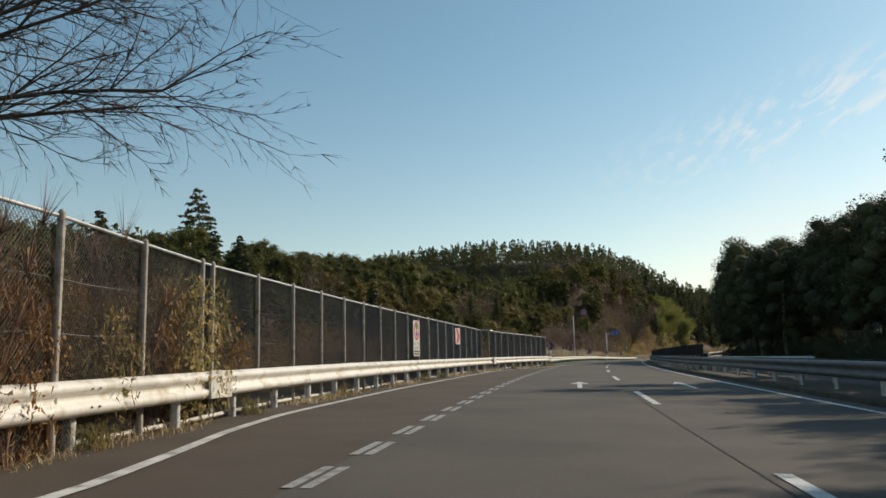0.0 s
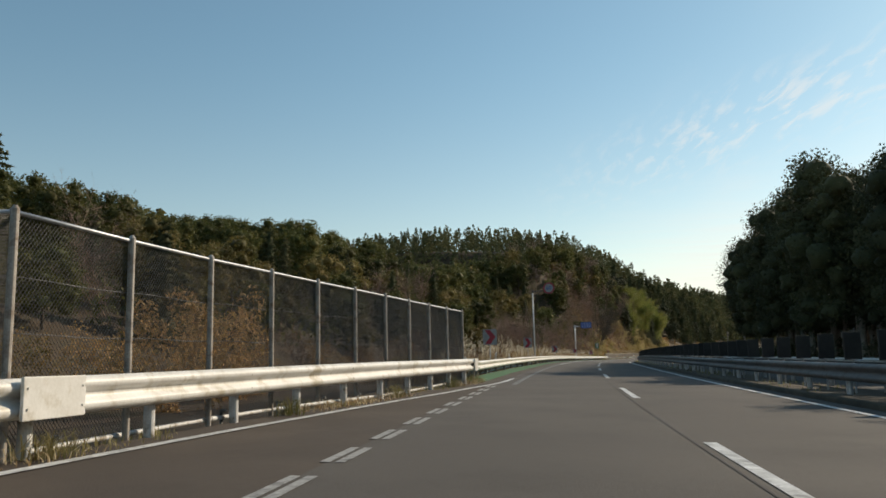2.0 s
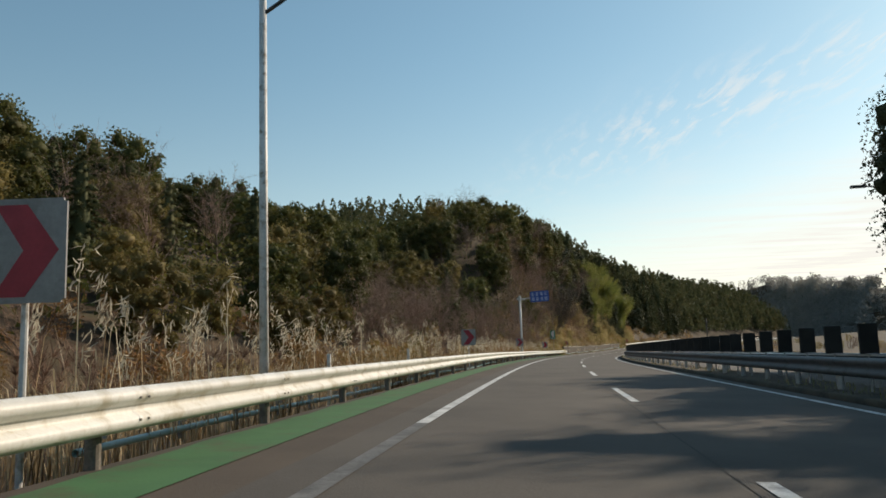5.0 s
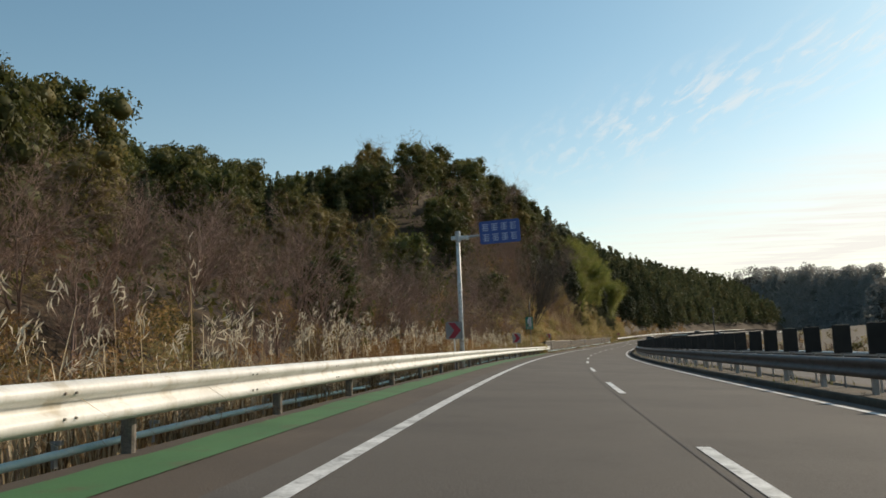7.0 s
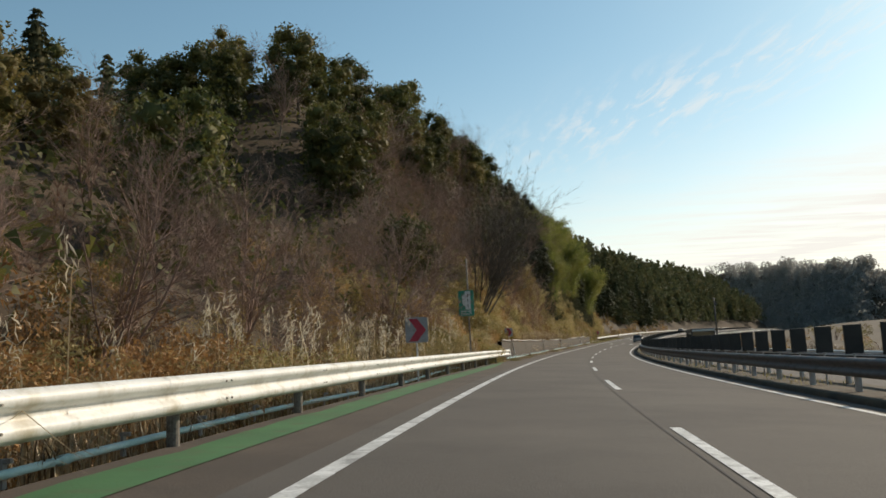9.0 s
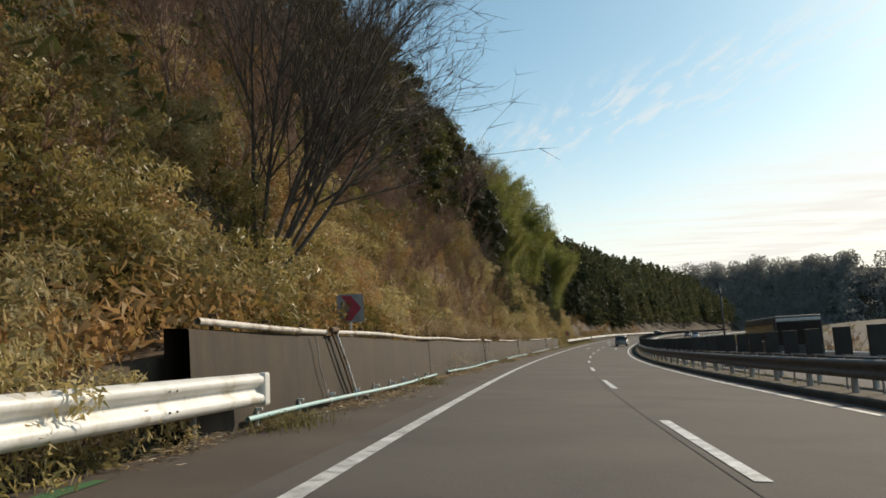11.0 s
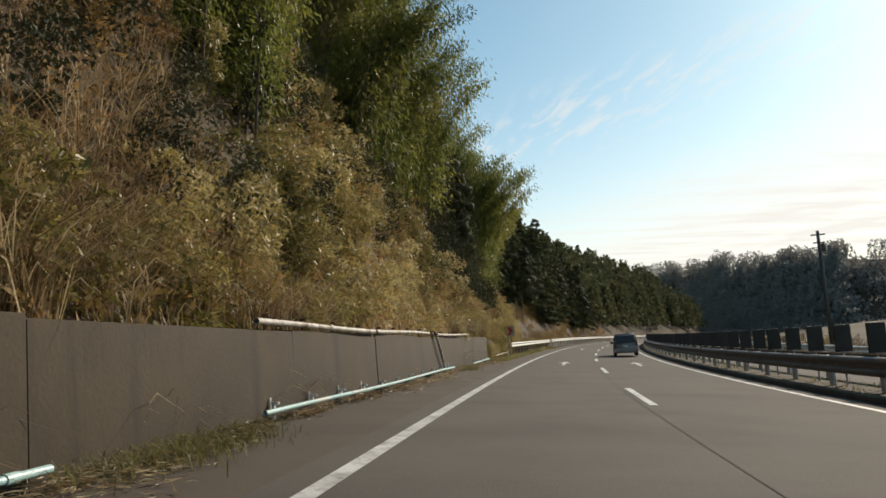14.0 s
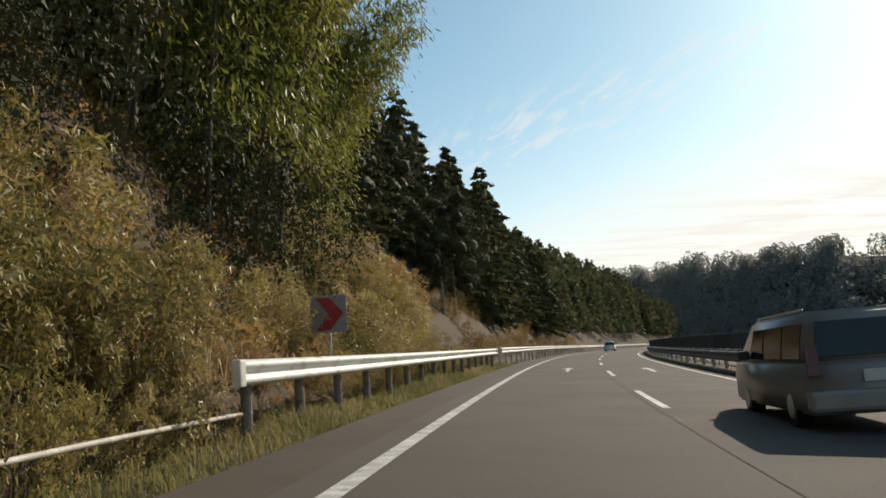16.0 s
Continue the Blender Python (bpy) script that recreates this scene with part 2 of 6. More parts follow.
M = dict(
    asphalt=surface("asphalt", (0.0528, 0.0455, 0.0388), (0.0965, 0.0830, 0.0705), 0.5, 0.93, 0.5, fine=45, stain=(0.0655, 0.0558, 0.0468), stain_scale=0.25),
    asphalt_brown=surface("asphalt_brown", (0.0497, 0.0365, 0.0263), (0.0844, 0.0620, 0.0443), 0.6, 0.93, 0.5, fine=45, stain=(0.0519, 0.0383, 0.0277), stain_scale=0.4),
    seam=surface("seam_tar", (0.026, 0.024, 0.022), (0.055, 0.049, 0.042), 5, 0.9, 0.1),
    white_line=surface("line_paint", (0.42, 0.42, 0.40), (0.72, 0.72, 0.70), 3, 0.6, 0.3, fine=30, stain=(0.22, 0.215, 0.205), stain_scale=4.5, spread=0.35),
    green=surface("green_paint", (0.031, 0.108, 0.035), (0.048, 0.150, 0.050), 1.2, 0.85, 0.3, fine=40, stain=(0.066, 0.088, 0.038), stain_scale=1.5),
    earth=surface("earth", (0.0300, 0.0226, 0.0140), (0.0940, 0.0700, 0.0410), 1.5, 0.95, 0.8, fine=18),
    hill_earth=surface("leaf_litter", (0.034, 0.021, 0.010), (0.095, 0.060, 0.030), 1.2, 0.95, 0.9, fine=11, stain=(0.045, 0.040, 0.016), stain_scale=0.6),
    field=surface("dry_field", (0.0416, 0.0272, 0.0110), (0.0784, 0.0525, 0.0236), 0.15, 0.95, 0.6, fine=3, stain=(0.0318, 0.0253, 0.0087), stain_scale=0.05),
    rail=surface("painted_rail", (0.60, 0.585, 0.53), (0.80, 0.79, 0.75), 1.5, 0.45, 0.1, fine=25, stain=(0.45, 0.40, 0.30), stain_scale=2.2, spread=0.6),
    # galvanised steel, its colour darkened for the median rails' unlit side
    rail_shade=surface("shaded_galvanised_rail", (0.1020, 0.0980, 0.0954), (0.1500, 0.1428, 0.1378), 2, 0.6, 0.1, metal=0.15, fine=30, stain=(0.0750, 0.0672, 0.0583), stain_scale=3),
    post=surface("post_paint", (0.55, 0.545, 0.53), (0.78, 0.77, 0.74), 5, 0.5, 0.1, fine=40, stain=(0.22, 0.17, 0.11), stain_scale=6),
    steel=surface("galvanised_steel", (0.36, 0.37, 0.38), (0.55, 0.56, 0.57), 6, 0.45, 0.08, metal=0.6, fine=40),
    wire=surface("wire", (0.1125, 0.1100, 0.1075), (0.1710, 0.1672, 0.1634), 20, 0.5, 0.0, metal=0.4),
    dark_steel=surface("dark_steel", (0.05, 0.05, 0.05), (0.10, 0.095, 0.09), 8, 0.6, 0.1, metal=0.3),
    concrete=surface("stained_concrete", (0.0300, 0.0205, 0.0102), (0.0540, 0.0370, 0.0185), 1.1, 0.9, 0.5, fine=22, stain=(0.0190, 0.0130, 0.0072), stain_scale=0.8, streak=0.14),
    kerb=surface("kerb_concrete", (0.25, 0.245, 0.23), (0.42, 0.41, 0.39), 2, 0.85, 0.4, fine=25, stain=(0.14, 0.13, 0.11), stain_scale=1.5),
    pipe_top=surface("weathered_pipe", (0.38, 0.33, 0.27), (0.66, 0.62, 0.56), 3, 0.6, 0.2, fine=30, stain=(0.16, 0.09, 0.045), stain_scale=2.4),
    pipe_low=surface("pale_blue_pipe", (0.33, 0.56, 0.55), (0.55, 0.73, 0.71), 2, 0.4, 0.1, fine=25, stain=(0.62, 0.62, 0.58), stain_scale=0.9),
    rust=surface("rusty_iron", (0.06, 0.035, 0.02), (0.18, 0.10, 0.055), 9, 0.85, 0.4, fine=40),
    bark=surface("bark", (0.055, 0.042, 0.03), (0.14, 0.11, 0.085), 3, 0.9, 0.9, fine=14),
    bark_pale=surface("pale_bark", (0.16, 0.135, 0.105), (0.34, 0.29, 0.24), 3, 0.9, 0.7, fine=14),
    plate=surface("anti_glare_plate", (0.013, 0.011, 0.009), (0.032, 0.027, 0.023), 3, 0.6, 0.1, per_object=0.3),
    sign_white=surface("sign_white", (0.5280, 0.5280, 0.5120), (0.6400, 0.6400, 0.6240), 5, 0.4, 0.0, fine=30),
    sign_red=surface("sign_red", (0.52, 0.015, 0.03), (0.66, 0.03, 0.045), 5, 0.4, 0.0, fine=30),
    sign_blue=surface("sign_blue", (0.012, 0.05, 0.26), (0.02, 0.075, 0.34), 5, 0.4, 0.0, fine=30),
    sign_green=surface("sign_green", (0.0, 0.17, 0.11), (0.01, 0.23, 0.15), 5, 0.4, 0.0, fine=30),
    sign_black=surface("sign_black", (0.02, 0.02, 0.02), (0.05, 0.05, 0.05), 5, 0.5, 0.0, fine=30),
    sign_grey=surface("sign_grey_letters", (0.30, 0.38, 0.60), (0.42, 0.48, 0.68), 5, 0.5, 0.0, fine=30),
    can_blue=surface("can_blue", (0.03, 0.15, 0.45), (0.05, 0.2, 0.55), 5, 0.4, 0.0),
    sleeve_green=surface("sleeve_green", (0.0, 0.28, 0.08), (0.02, 0.34, 0.11), 5, 0.4, 0.0),
    evergreen=leafy("evergreen_leaves", [(0.036, 0.046, 0.015), (0.068, 0.077, 0.022), (0.112, 0.108, 0.032), (0.175, 0.138, 0.048)], 0.38),
    olive=leafy("olive_leaves", [(0.070, 0.066, 0.020), (0.125, 0.108, 0.034), (0.200, 0.155, 0.054), (0.250, 0.175, 0.078)], 0.42),
    cedar=leafy("cedar_needles", [(0.040, 0.055, 0.027), (0.072, 0.083, 0.038), (0.112, 0.110, 0.050), (0.165, 0.130, 0.064)], 0.3, 0.8),
    rusty=leafy("rusty_leaves", [(0.1313, 0.0663, 0.0252), (0.2438, 0.1225, 0.0456), (0.3562, 0.2063, 0.0816), (0.1875, 0.1400, 0.0540)], 0.3),
    # evergreen leaves darkened to hold the shade of the side away from the sun
    wood_leaf=leafy("shaded_evergreen_leaves", [(0.034, 0.040, 0.019), (0.058, 0.062, 0.028), (0.086, 0.083, 0.039)], 0.1, 0.75),
    # leaf colours paled and greyed to stand in for haze over distance
    far_leaf=leafy("hazed_wood_leaves", [(0.205, 0.206, 0.185), (0.280, 0.272, 0.250), (0.350, 0.325, 0.305)], 0.5, 0.95),
    worn_line=surface("worn_line_paint", (0.0680, 0.0656, 0.0608), (0.1760, 0.1720, 0.1640), 3, 0.7, 0.3, fine=30, stain=(0.0528, 0.0488, 0.0432), stain_scale=2.5),
    dead=leafy("dead_weeds", [(0.035, 0.026, 0.016), (0.07, 0.05, 0.03), (0.12, 0.09, 0.05), (0.06, 0.06, 0.025)], 0.2, 0.7),
    sasa=leafy("dwarf_bamboo_leaves", [(0.095, 0.094, 0.025), (0.205, 0.178, 0.050), (0.385, 0.305, 0.118), (0.540, 0.440, 0.235), (0.170, 0.155, 0.042)], 0.38, 0.45),
    # sign white and red with shade mixed in, for faces turned from the sun
    sign_white_shade=surface("sign_shaded_white", (0.22, 0.215, 0.215), (0.32, 0.31, 0.31), 4, 0.5, 0.0, fine=25, stain=(0.20, 0.19, 0.18), stain_scale=5),
    sign_red_shade=surface("sign_shaded_red", (0.30, 0.014, 0.03), (0.40, 0.025, 0.045), 5, 0.5, 0.0, fine=30),
    post_brown=surface("weathered_post", (0.2565, 0.2295, 0.1958), (0.4590, 0.4185, 0.3645), 5, 0.6, 0.1, metal=0.1, fine=40, stain=(0.1890, 0.1350, 0.0945), stain_scale=6),
    # darker brown for posts, with the shade under the short rail's beam in it
    dark_post=surface("dark_post", (0.10, 0.085, 0.068), (0.30, 0.265, 0.22), 5, 0.8, 0.2, fine=40, stain=(0.07, 0.05, 0.035), stain_scale=5),
    worn_block=surface("worn_block_paint", (0.15, 0.145, 0.135), (0.50, 0.49, 0.46), 4, 0.7, 0.3, fine=30, stain=(0.080, 0.073, 0.064), stain_scale=4.0, spread=0.5),
    tan=leafy("tan_leaves", [(0.1482, 0.1346, 0.0395), (0.2828, 0.2155, 0.0804), (0.4579, 0.3502, 0.1669), (0.2155, 0.2021, 0.0557), (0.5657, 0.4579, 0.2473)], 0.35),
    brush=surface("bare_brush", (0.160, 0.096, 0.063), (0.380, 0.238, 0.164), 0.6, 0.9, 0.2, fine=6),
    bamboo=leafy("bamboo_leaves", [(0.064, 0.088, 0.018), (0.134, 0.165, 0.034), (0.240, 0.243, 0.058), (0.395, 0.330, 0.110)], 0.55, 0.45),
    under=leafy("undergrowth_leaves", [(0.064, 0.066, 0.018), (0.150, 0.130, 0.033), (0.310, 0.200, 0.075), (0.490, 0.300, 0.138), (0.240, 0.186, 0.055)], 0.36),
    dry=leafy("dry_blades", [(0.148, 0.092, 0.045), (0.335, 0.230, 0.117), (0.545, 0.420, 0.250), (0.790, 0.655, 0.440)], 0.35, 0.45, vary_leaf=1.0),
    plume=leafy("plumes", [(0.38, 0.32, 0.22), (0.55, 0.48, 0.36), (0.62, 0.56, 0.44)], 0.45, 0.7),
    grass=leafy("verge_grass", [(0.110, 0.116, 0.034), (0.200, 0.188, 0.062), (0.320, 0.268, 0.120), (0.450, 0.370, 0.200)], 0.4, 0.6),
    twig=surface("twigs", (0.1747, 0.1120, 0.0845), (0.3481, 0.2340, 0.1780), 2, 0.9, 0.2),
    paint_white=surface("car_white", (0.72, 0.72, 0.72), (0.78, 0.78, 0.78), 3, 0.25, 0.0),
    paint_silver=surface("car_silver", (0.24, 0.225, 0.215), (0.30, 0.283, 0.27), 3, 0.35, 0.0, metal=0.15),
    glass=surface("car_glass", (0.012, 0.014, 0.016), (0.02, 0.022, 0.025), 3, 0.08, 0.0),
    tyre=surface("tyre", (0.012, 0.012, 0.012), (0.03, 0.03, 0.03), 9, 0.85, 0.2),
    rim=surface("rim", (0.35, 0.35, 0.36), (0.5, 0.5, 0.5), 9, 0.35, 0.0, metal=0.7),
    lamp_red=surface("tail_lamp", (0.1000, 0.0100, 0.0100), (0.1400, 0.0200, 0.0200), 9, 0.3, 0.0),
)


# ---- making meshes ----
def mesh_of(name, verts, faces, material, smooth=False):
    """A mesh from arrays of places and of faces that all have the same number of corners."""
    verts, faces = np.asarray(verts, np.float32), np.asarray(faces, np.int32)
    me = bpy.data.meshes.new(name)
    k = faces.shape[1]
    me.vertices.add(len(verts))
    me.vertices.foreach_set("co", verts.ravel())
    me.loops.add(faces.size)
    me.loops.foreach_set("vertex_index", faces.ravel())
    me.polygons.add(len(faces))
    me.polygons.foreach_set("loop_start", np.arange(0, faces.size, k, dtype=np.int32))
    if smooth:
        me.polygons.foreach_set("use_smooth", np.ones(len(faces), bool))
    me.materials.append(material)
    me.update(calc_edges=True)
    me.validate()
    return me


def thing(name, data, label, category, group="", kind=""):
    return tagged(new(name, data), label, category, group, kind)


def empty(name, m, label, category, group="", kind=""):
    ob = thing(name, None, label, category, group, kind)
    ob.matrix_world = m
    return ob


def child(name, data, parent, m=None, label="", kind=""):
    ob = tagged(new(name, data), label, kind=kind)
    ob.parent = parent
    if m is not None:
        ob.matrix_basis = m
    return ob


def bm_mesh(name, bm, material, smooth=False):
    me = bpy.data.meshes.new(name)
    bmesh.ops.recalc_face_normals(bm, faces=bm.faces)
    bm.to_mesh(me)
    bm.free()
    me.materials.append(material)
    if smooth:
        me.polygons.foreach_set("use_smooth", np.ones(len(me.polygons), bool))
    return me


def part(name, bm, material, parent, label="", smooth=False):
    return child(name, bm_mesh(name, bm, material, smooth), parent, None, label)


def box(bm, x, y, z, bevel=0.0):
    """Adds a box between the pairs x, y, z to bm, with its edges broken by bevel."""
    r = bmesh.ops.create_cube(bm, size=1)
    for v in r["verts"]:
        v.co = Vector(((x[0] + x[1]) / 2 + v.co.x * (x[1] - x[0]), (y[0] + y[1]) / 2 + v.co.y * (y[1] - y[0]), (z[0] + z[1]) / 2 + v.co.z * (z[1] - z[0])))
    if bevel:
        edges = list({e for v in r["verts"] for e in v.link_edges})
        bmesh.ops.bevel(bm, geom=edges, offset=bevel, segments=2, affect="EDGES", profile=0.6)
    return bm


def tube(bm, a, b, r0, r1=None, sides=10, cap=True):
    """Adds a round bar from a to b to bm."""
    a, b = Vector(a), Vector(b)
    r1 = r0 if r1 is None else r1
    m = Matrix.Translation((a + b) / 2) @ (b - a).to_track_quat("Z", "Y").to_matrix().to_4x4()
    bmesh.ops.create_cone(bm, cap_ends=cap, segments=sides, radius1=r0, radius2=r1, depth=(b - a).length, matrix=m)
    return bm


def sweep(name, profile, s, n, z, material, closed=False, smooth=False):
    """A mesh of a cross-section (pairs: metres to the left, metres up) drawn along the road; n and z may follow s."""
    s = np.asarray(s, float)
    n, z = np.broadcast_to(n, s.shape), np.broadcast_to(z, s.shape)
    p = np.asarray(profile, float)
    v = np.stack([spot(s, n + a, z + b) for a, b in p], 1)
    k = len(p)
    span = k if closed else k - 1
    i, j = np.meshgrid(np.arange(len(s) - 1), np.arange(span), indexing="ij")
    a, b = i * k + j, i * k + (j + 1) % k
    f = np.stack([a, b, b + k, a + k], -1).reshape(-1, 4)
    return mesh_of(name, v.reshape(-1, 3), f, material, smooth)


def steps(a, b, step):
    return np.linspace(a, b, max(2, int(round((b - a) / step)) + 1))


def strip(name, a, b, n0, n1, z, material, step=2.0):
    """A flat strip of road surface from a to b; n0, n1 may be functions of s."""
    s = steps(a, b, step)
    n0 = n0(s) if callable(n0) else np.full_like(s, n0)
    n1 = n1(s) if callable(n1) else np.full_like(s, n1)
    k = max(2, int(np.max(np.abs(n1 - n0)) / 1.2) + 1)
    w = np.linspace(0, 1, k)
    v = spot(s[:, None], n0[:, None] * (1 - w) + n1[:, None] * w, z)
    i, j = np.meshgrid(np.arange(len(s) - 1), np.arange(k - 1), indexing="ij")
    q = i * k + j
    f = np.stack([q, q + k, q + k + 1, q + 1], -1).reshape(-1, 4)
    return mesh_of(name, v.reshape(-1, 3), f, material)


# ---- the lie of the land ----
def smooth_min(a, b, k):
    h = np.clip(0.5 + 0.5 * (b - a) / k, 0, 1)
    return b * (1 - h) + a * h - k * h * (1 - h)


def swell(s, n):
    """Slow unevenness of the ground, about -1 to 1."""
    return 0.5 * np.sin(s * 0.11 + n * 0.07) + 0.3 * np.sin(s * 0.047 - n * 0.16 + 1.7) + 0.2 * np.sin(s * 0.31 + n * 0.23)


def foot(s):
    return np.interp(s, [-60, 0, 60, 125, 165, 195, 222, 232, 338, 350, 365, 640], [26, 26, 24, 18, 12.5, 8.8, 6.4, 5.95, 5.95, 6.2, 6.9, 7.2])


def land(s, n):
    """Height of the ground above the road's plane."""
    s, n = np.asarray(s, float), np.asarray(n, float)
    start = foot(s)
    steep = np.interp(s, [-60, 60, 125, 160, 195, 232, 245, 264, 282, 300, 332, 352, 372, 400, 640], [0.4, 0.42, 0.50, 0.52, 0.43, 0.66, 1.2, 1.35, 1.85, 2.0, 1.6, 1.3, 1.0, 0.92, 0.78])
    top = np.interp(s, [-60, 0, 110, 180, 207, 235, 251, 300, 325, 345, 372, 410, 470, 560, 640], [11, 10, 11.2, 18.3, 16.2, 17.0, 27.5, 26.5, 22, 22, 42, 47, 29.5, 25, 24])
    top = top + np.interp(n, [60, 95, 130, 220], [0, 6.5, 9.5, 8.5]) * np.interp(s, [320, 370, 440, 500], [0, 1, 1, 0])  # the shoulder of the far mountain
    top = top - np.interp(n - start, [23, 33], [0, 7.0]) * np.interp(s, [225, 245, 305, 325], [0, 1, 1, 0])  # the spur is a narrow back
    bench = np.where(n > start, np.interp(s, [200, 230, 234, 334, 344, 352], [0, 0.4, 1.2, 1.2, 0.5, 0]), 0)
    up = np.clip(n - start, 0, None)
    hill = smooth_min(up * steep, top, 8.0) + 0.0
    hill = np.clip(hill, 0, None) * np.clip(up / 3.0, 0, 1) + bench + 0.5 * swell(s * 2, n * 2) * np.clip((up - 1) / 6, 0, 1)
    dip = np.interp(s, [-60, 70, 76, 215, 232], [-0.06, -0.06, -0.35, -0.35, -0.1])  # the verge falls away beyond the rail
    verge = dip * np.clip((n - 5.7) / 1.5, 0, 1) * (n < start + 3) - 0.10
    left = np.where(n > 4, np.maximum(hill, 0) + np.where(hill > 0.3, 0, verge), -0.14)
    # right: level by the road, a wooded slope up to 150 m, then fields and a far rise
    away = np.clip(-n - 15.5, 0, None)
    wood = np.interp(s, [-60, 120, 165], [0.22, 0.22, 0.0]) * smooth_min(away, 45.0, 10.0) * (away > 0)
    bank = np.interp(s, [150, 190, 260, 420, 520, 600], [0, 0.15, 0.4, 1.2, 2.2, 2.6]) * np.clip((away - 8) / 30, 0, 1)
    right = wood + bank + 0.35 * swell(s, n) * np.clip(away / 10, 0, 1) - 0.14
    return np.where(n > 0, left, right)


def ground_at(s, n):
    return spot(s, n, land(s, n))


# ---- ground, carriageways, markings ----
def build_ground():
    s = np.concatenate([steps(-60, 380, 4.0), steps(388, 640, 9.0)])
    n = np.concatenate([-np.geomspace(260, 16, 34), np.linspace(-15, 4, 8), np.array([4.6, 5.0, 5.4, 5.65, 5.88, 5.96, 6.3, 6.7, 7.1, 7.6, 8.2, 8.9]), np.geomspace(9.6, 220, 44)])
    v = ground_at(s[:, None], n[None, :])
    k = len(n)
    i, j = np.meshgrid(np.arange(len(s) - 1), np.arange(k - 1), indexing="ij")
    q = i * k + j
    f = np.stack([q, q + 1, q + k + 1, q + k], -1).reshape(-1, 4)
    me = mesh_of("ground", v.reshape(-1, 3), f[:, ::-1], M["hill_earth"], True)
    me.materials.append(M["field"])
    me.materials.append(M["earth"])
    mid = 0.5 * (n[:-1] + n[1:])
    kind = np.zeros((len(s) - 1, k - 1), np.int32)
    smid = 0.5 * (s[:-1] + s[1:])
    kind[(smid[:, None] > 158) & (mid[None, :] < -15.2) & (mid[None, :] > -95)] = 1
    kind[np.broadcast_to((mid > -15.2) & (mid < 5.9), kind.shape)] = 2
    me.polygons.foreach_set("material_index", kind.ravel())
    thing("ground", me, "hillside earth, verge and dry fields beside the road", "ground", kind="structure")
    bm = bmesh.new()
    bmesh.ops.create_circle(bm, cap_ends=True, segments=64, radius=4200, matrix=Matrix.Translation((60, 250, -6.0)))
    thing("ground_far", bm_mesh("ground_far", bm, M["field"]), "level land that reaches the horizon", "ground", kind="structure")


def outer_line(s):
    return np.interp(s, [-40, 5.7, 7.7, 10.2, 13, 22, 32, 44, 47, 50.6, 54.3, 57.4, 60.4, 63.7, 66.1, 68.2, 72, 78], [4.2, 5.55, 5.85, 6.3, 6.58, 6.68, 6.6, 6.6, 6.53, 6.12, 5.63, 5.2, 4.73, 4.35, 4.0, 3.84, 3.74, 3.5])


def rail_n(s):
    """Where the left guardrail's beam stands."""
    return np.interp(s, [-40, 0, 8, 14, 20, 42, 47.5, 51, 58, 63, 67, 69, 73, 76, 84, 100, 147, 222, 236], [6.0, 6.6, 7.0, 7.22, 7.3, 7.22, 6.85, 6.55, 5.65, 5.12, 4.75, 4.85, 5.3, 5.45, 5.4, 5.4, 5.4, 5.4, 5.2])


def rail_z(s):
    """The height of its middle above the road's plane."""
    return np.interp(s, [-40, 0, 20, 42, 51, 58, 67, 69, 73, 76, 86, 98, 147, 240], [0.55, 0.54, 0.59, 0.59, 0.605, 0.63, 0.62, 0.60, 0.48, 0.452, 0.467, 0.475, 0.54, 0.55])


build_ground()
road = thing("road", strip("road", -60, 640, -4.0, 3.95, 0.0, M["asphalt"], 3.0), "grey asphalt carriageway with two lanes", "road", kind="structure")
thing("road_shoulder", strip("road_shoulder", -60, 640, 3.95, lambda s: np.where(s < 240, np.where(s > 64, np.maximum(rail_n(s), 5.4), rail_n(s)) + 0.2, np.interp(s, [240, 329, 332, 640], [5.45, 5.45, 4.75, 4.85])), -0.004, M["asphalt_brown"]), "brownish asphalt of the merging lane and shoulder", "road", kind="structure")
thing("road_opposite", strip("road_opposite", -60, 640, -13.9, -6.3, -0.02, M["asphalt"], 3.0), "asphalt carriageway beyond the median", "road", kind="structure")
thing("seam", strip("seam", -40, 560, 0.165, 0.19, 0.006, M["seam"]), "dark tar seam along the lane joint", "road seam", kind="structure")


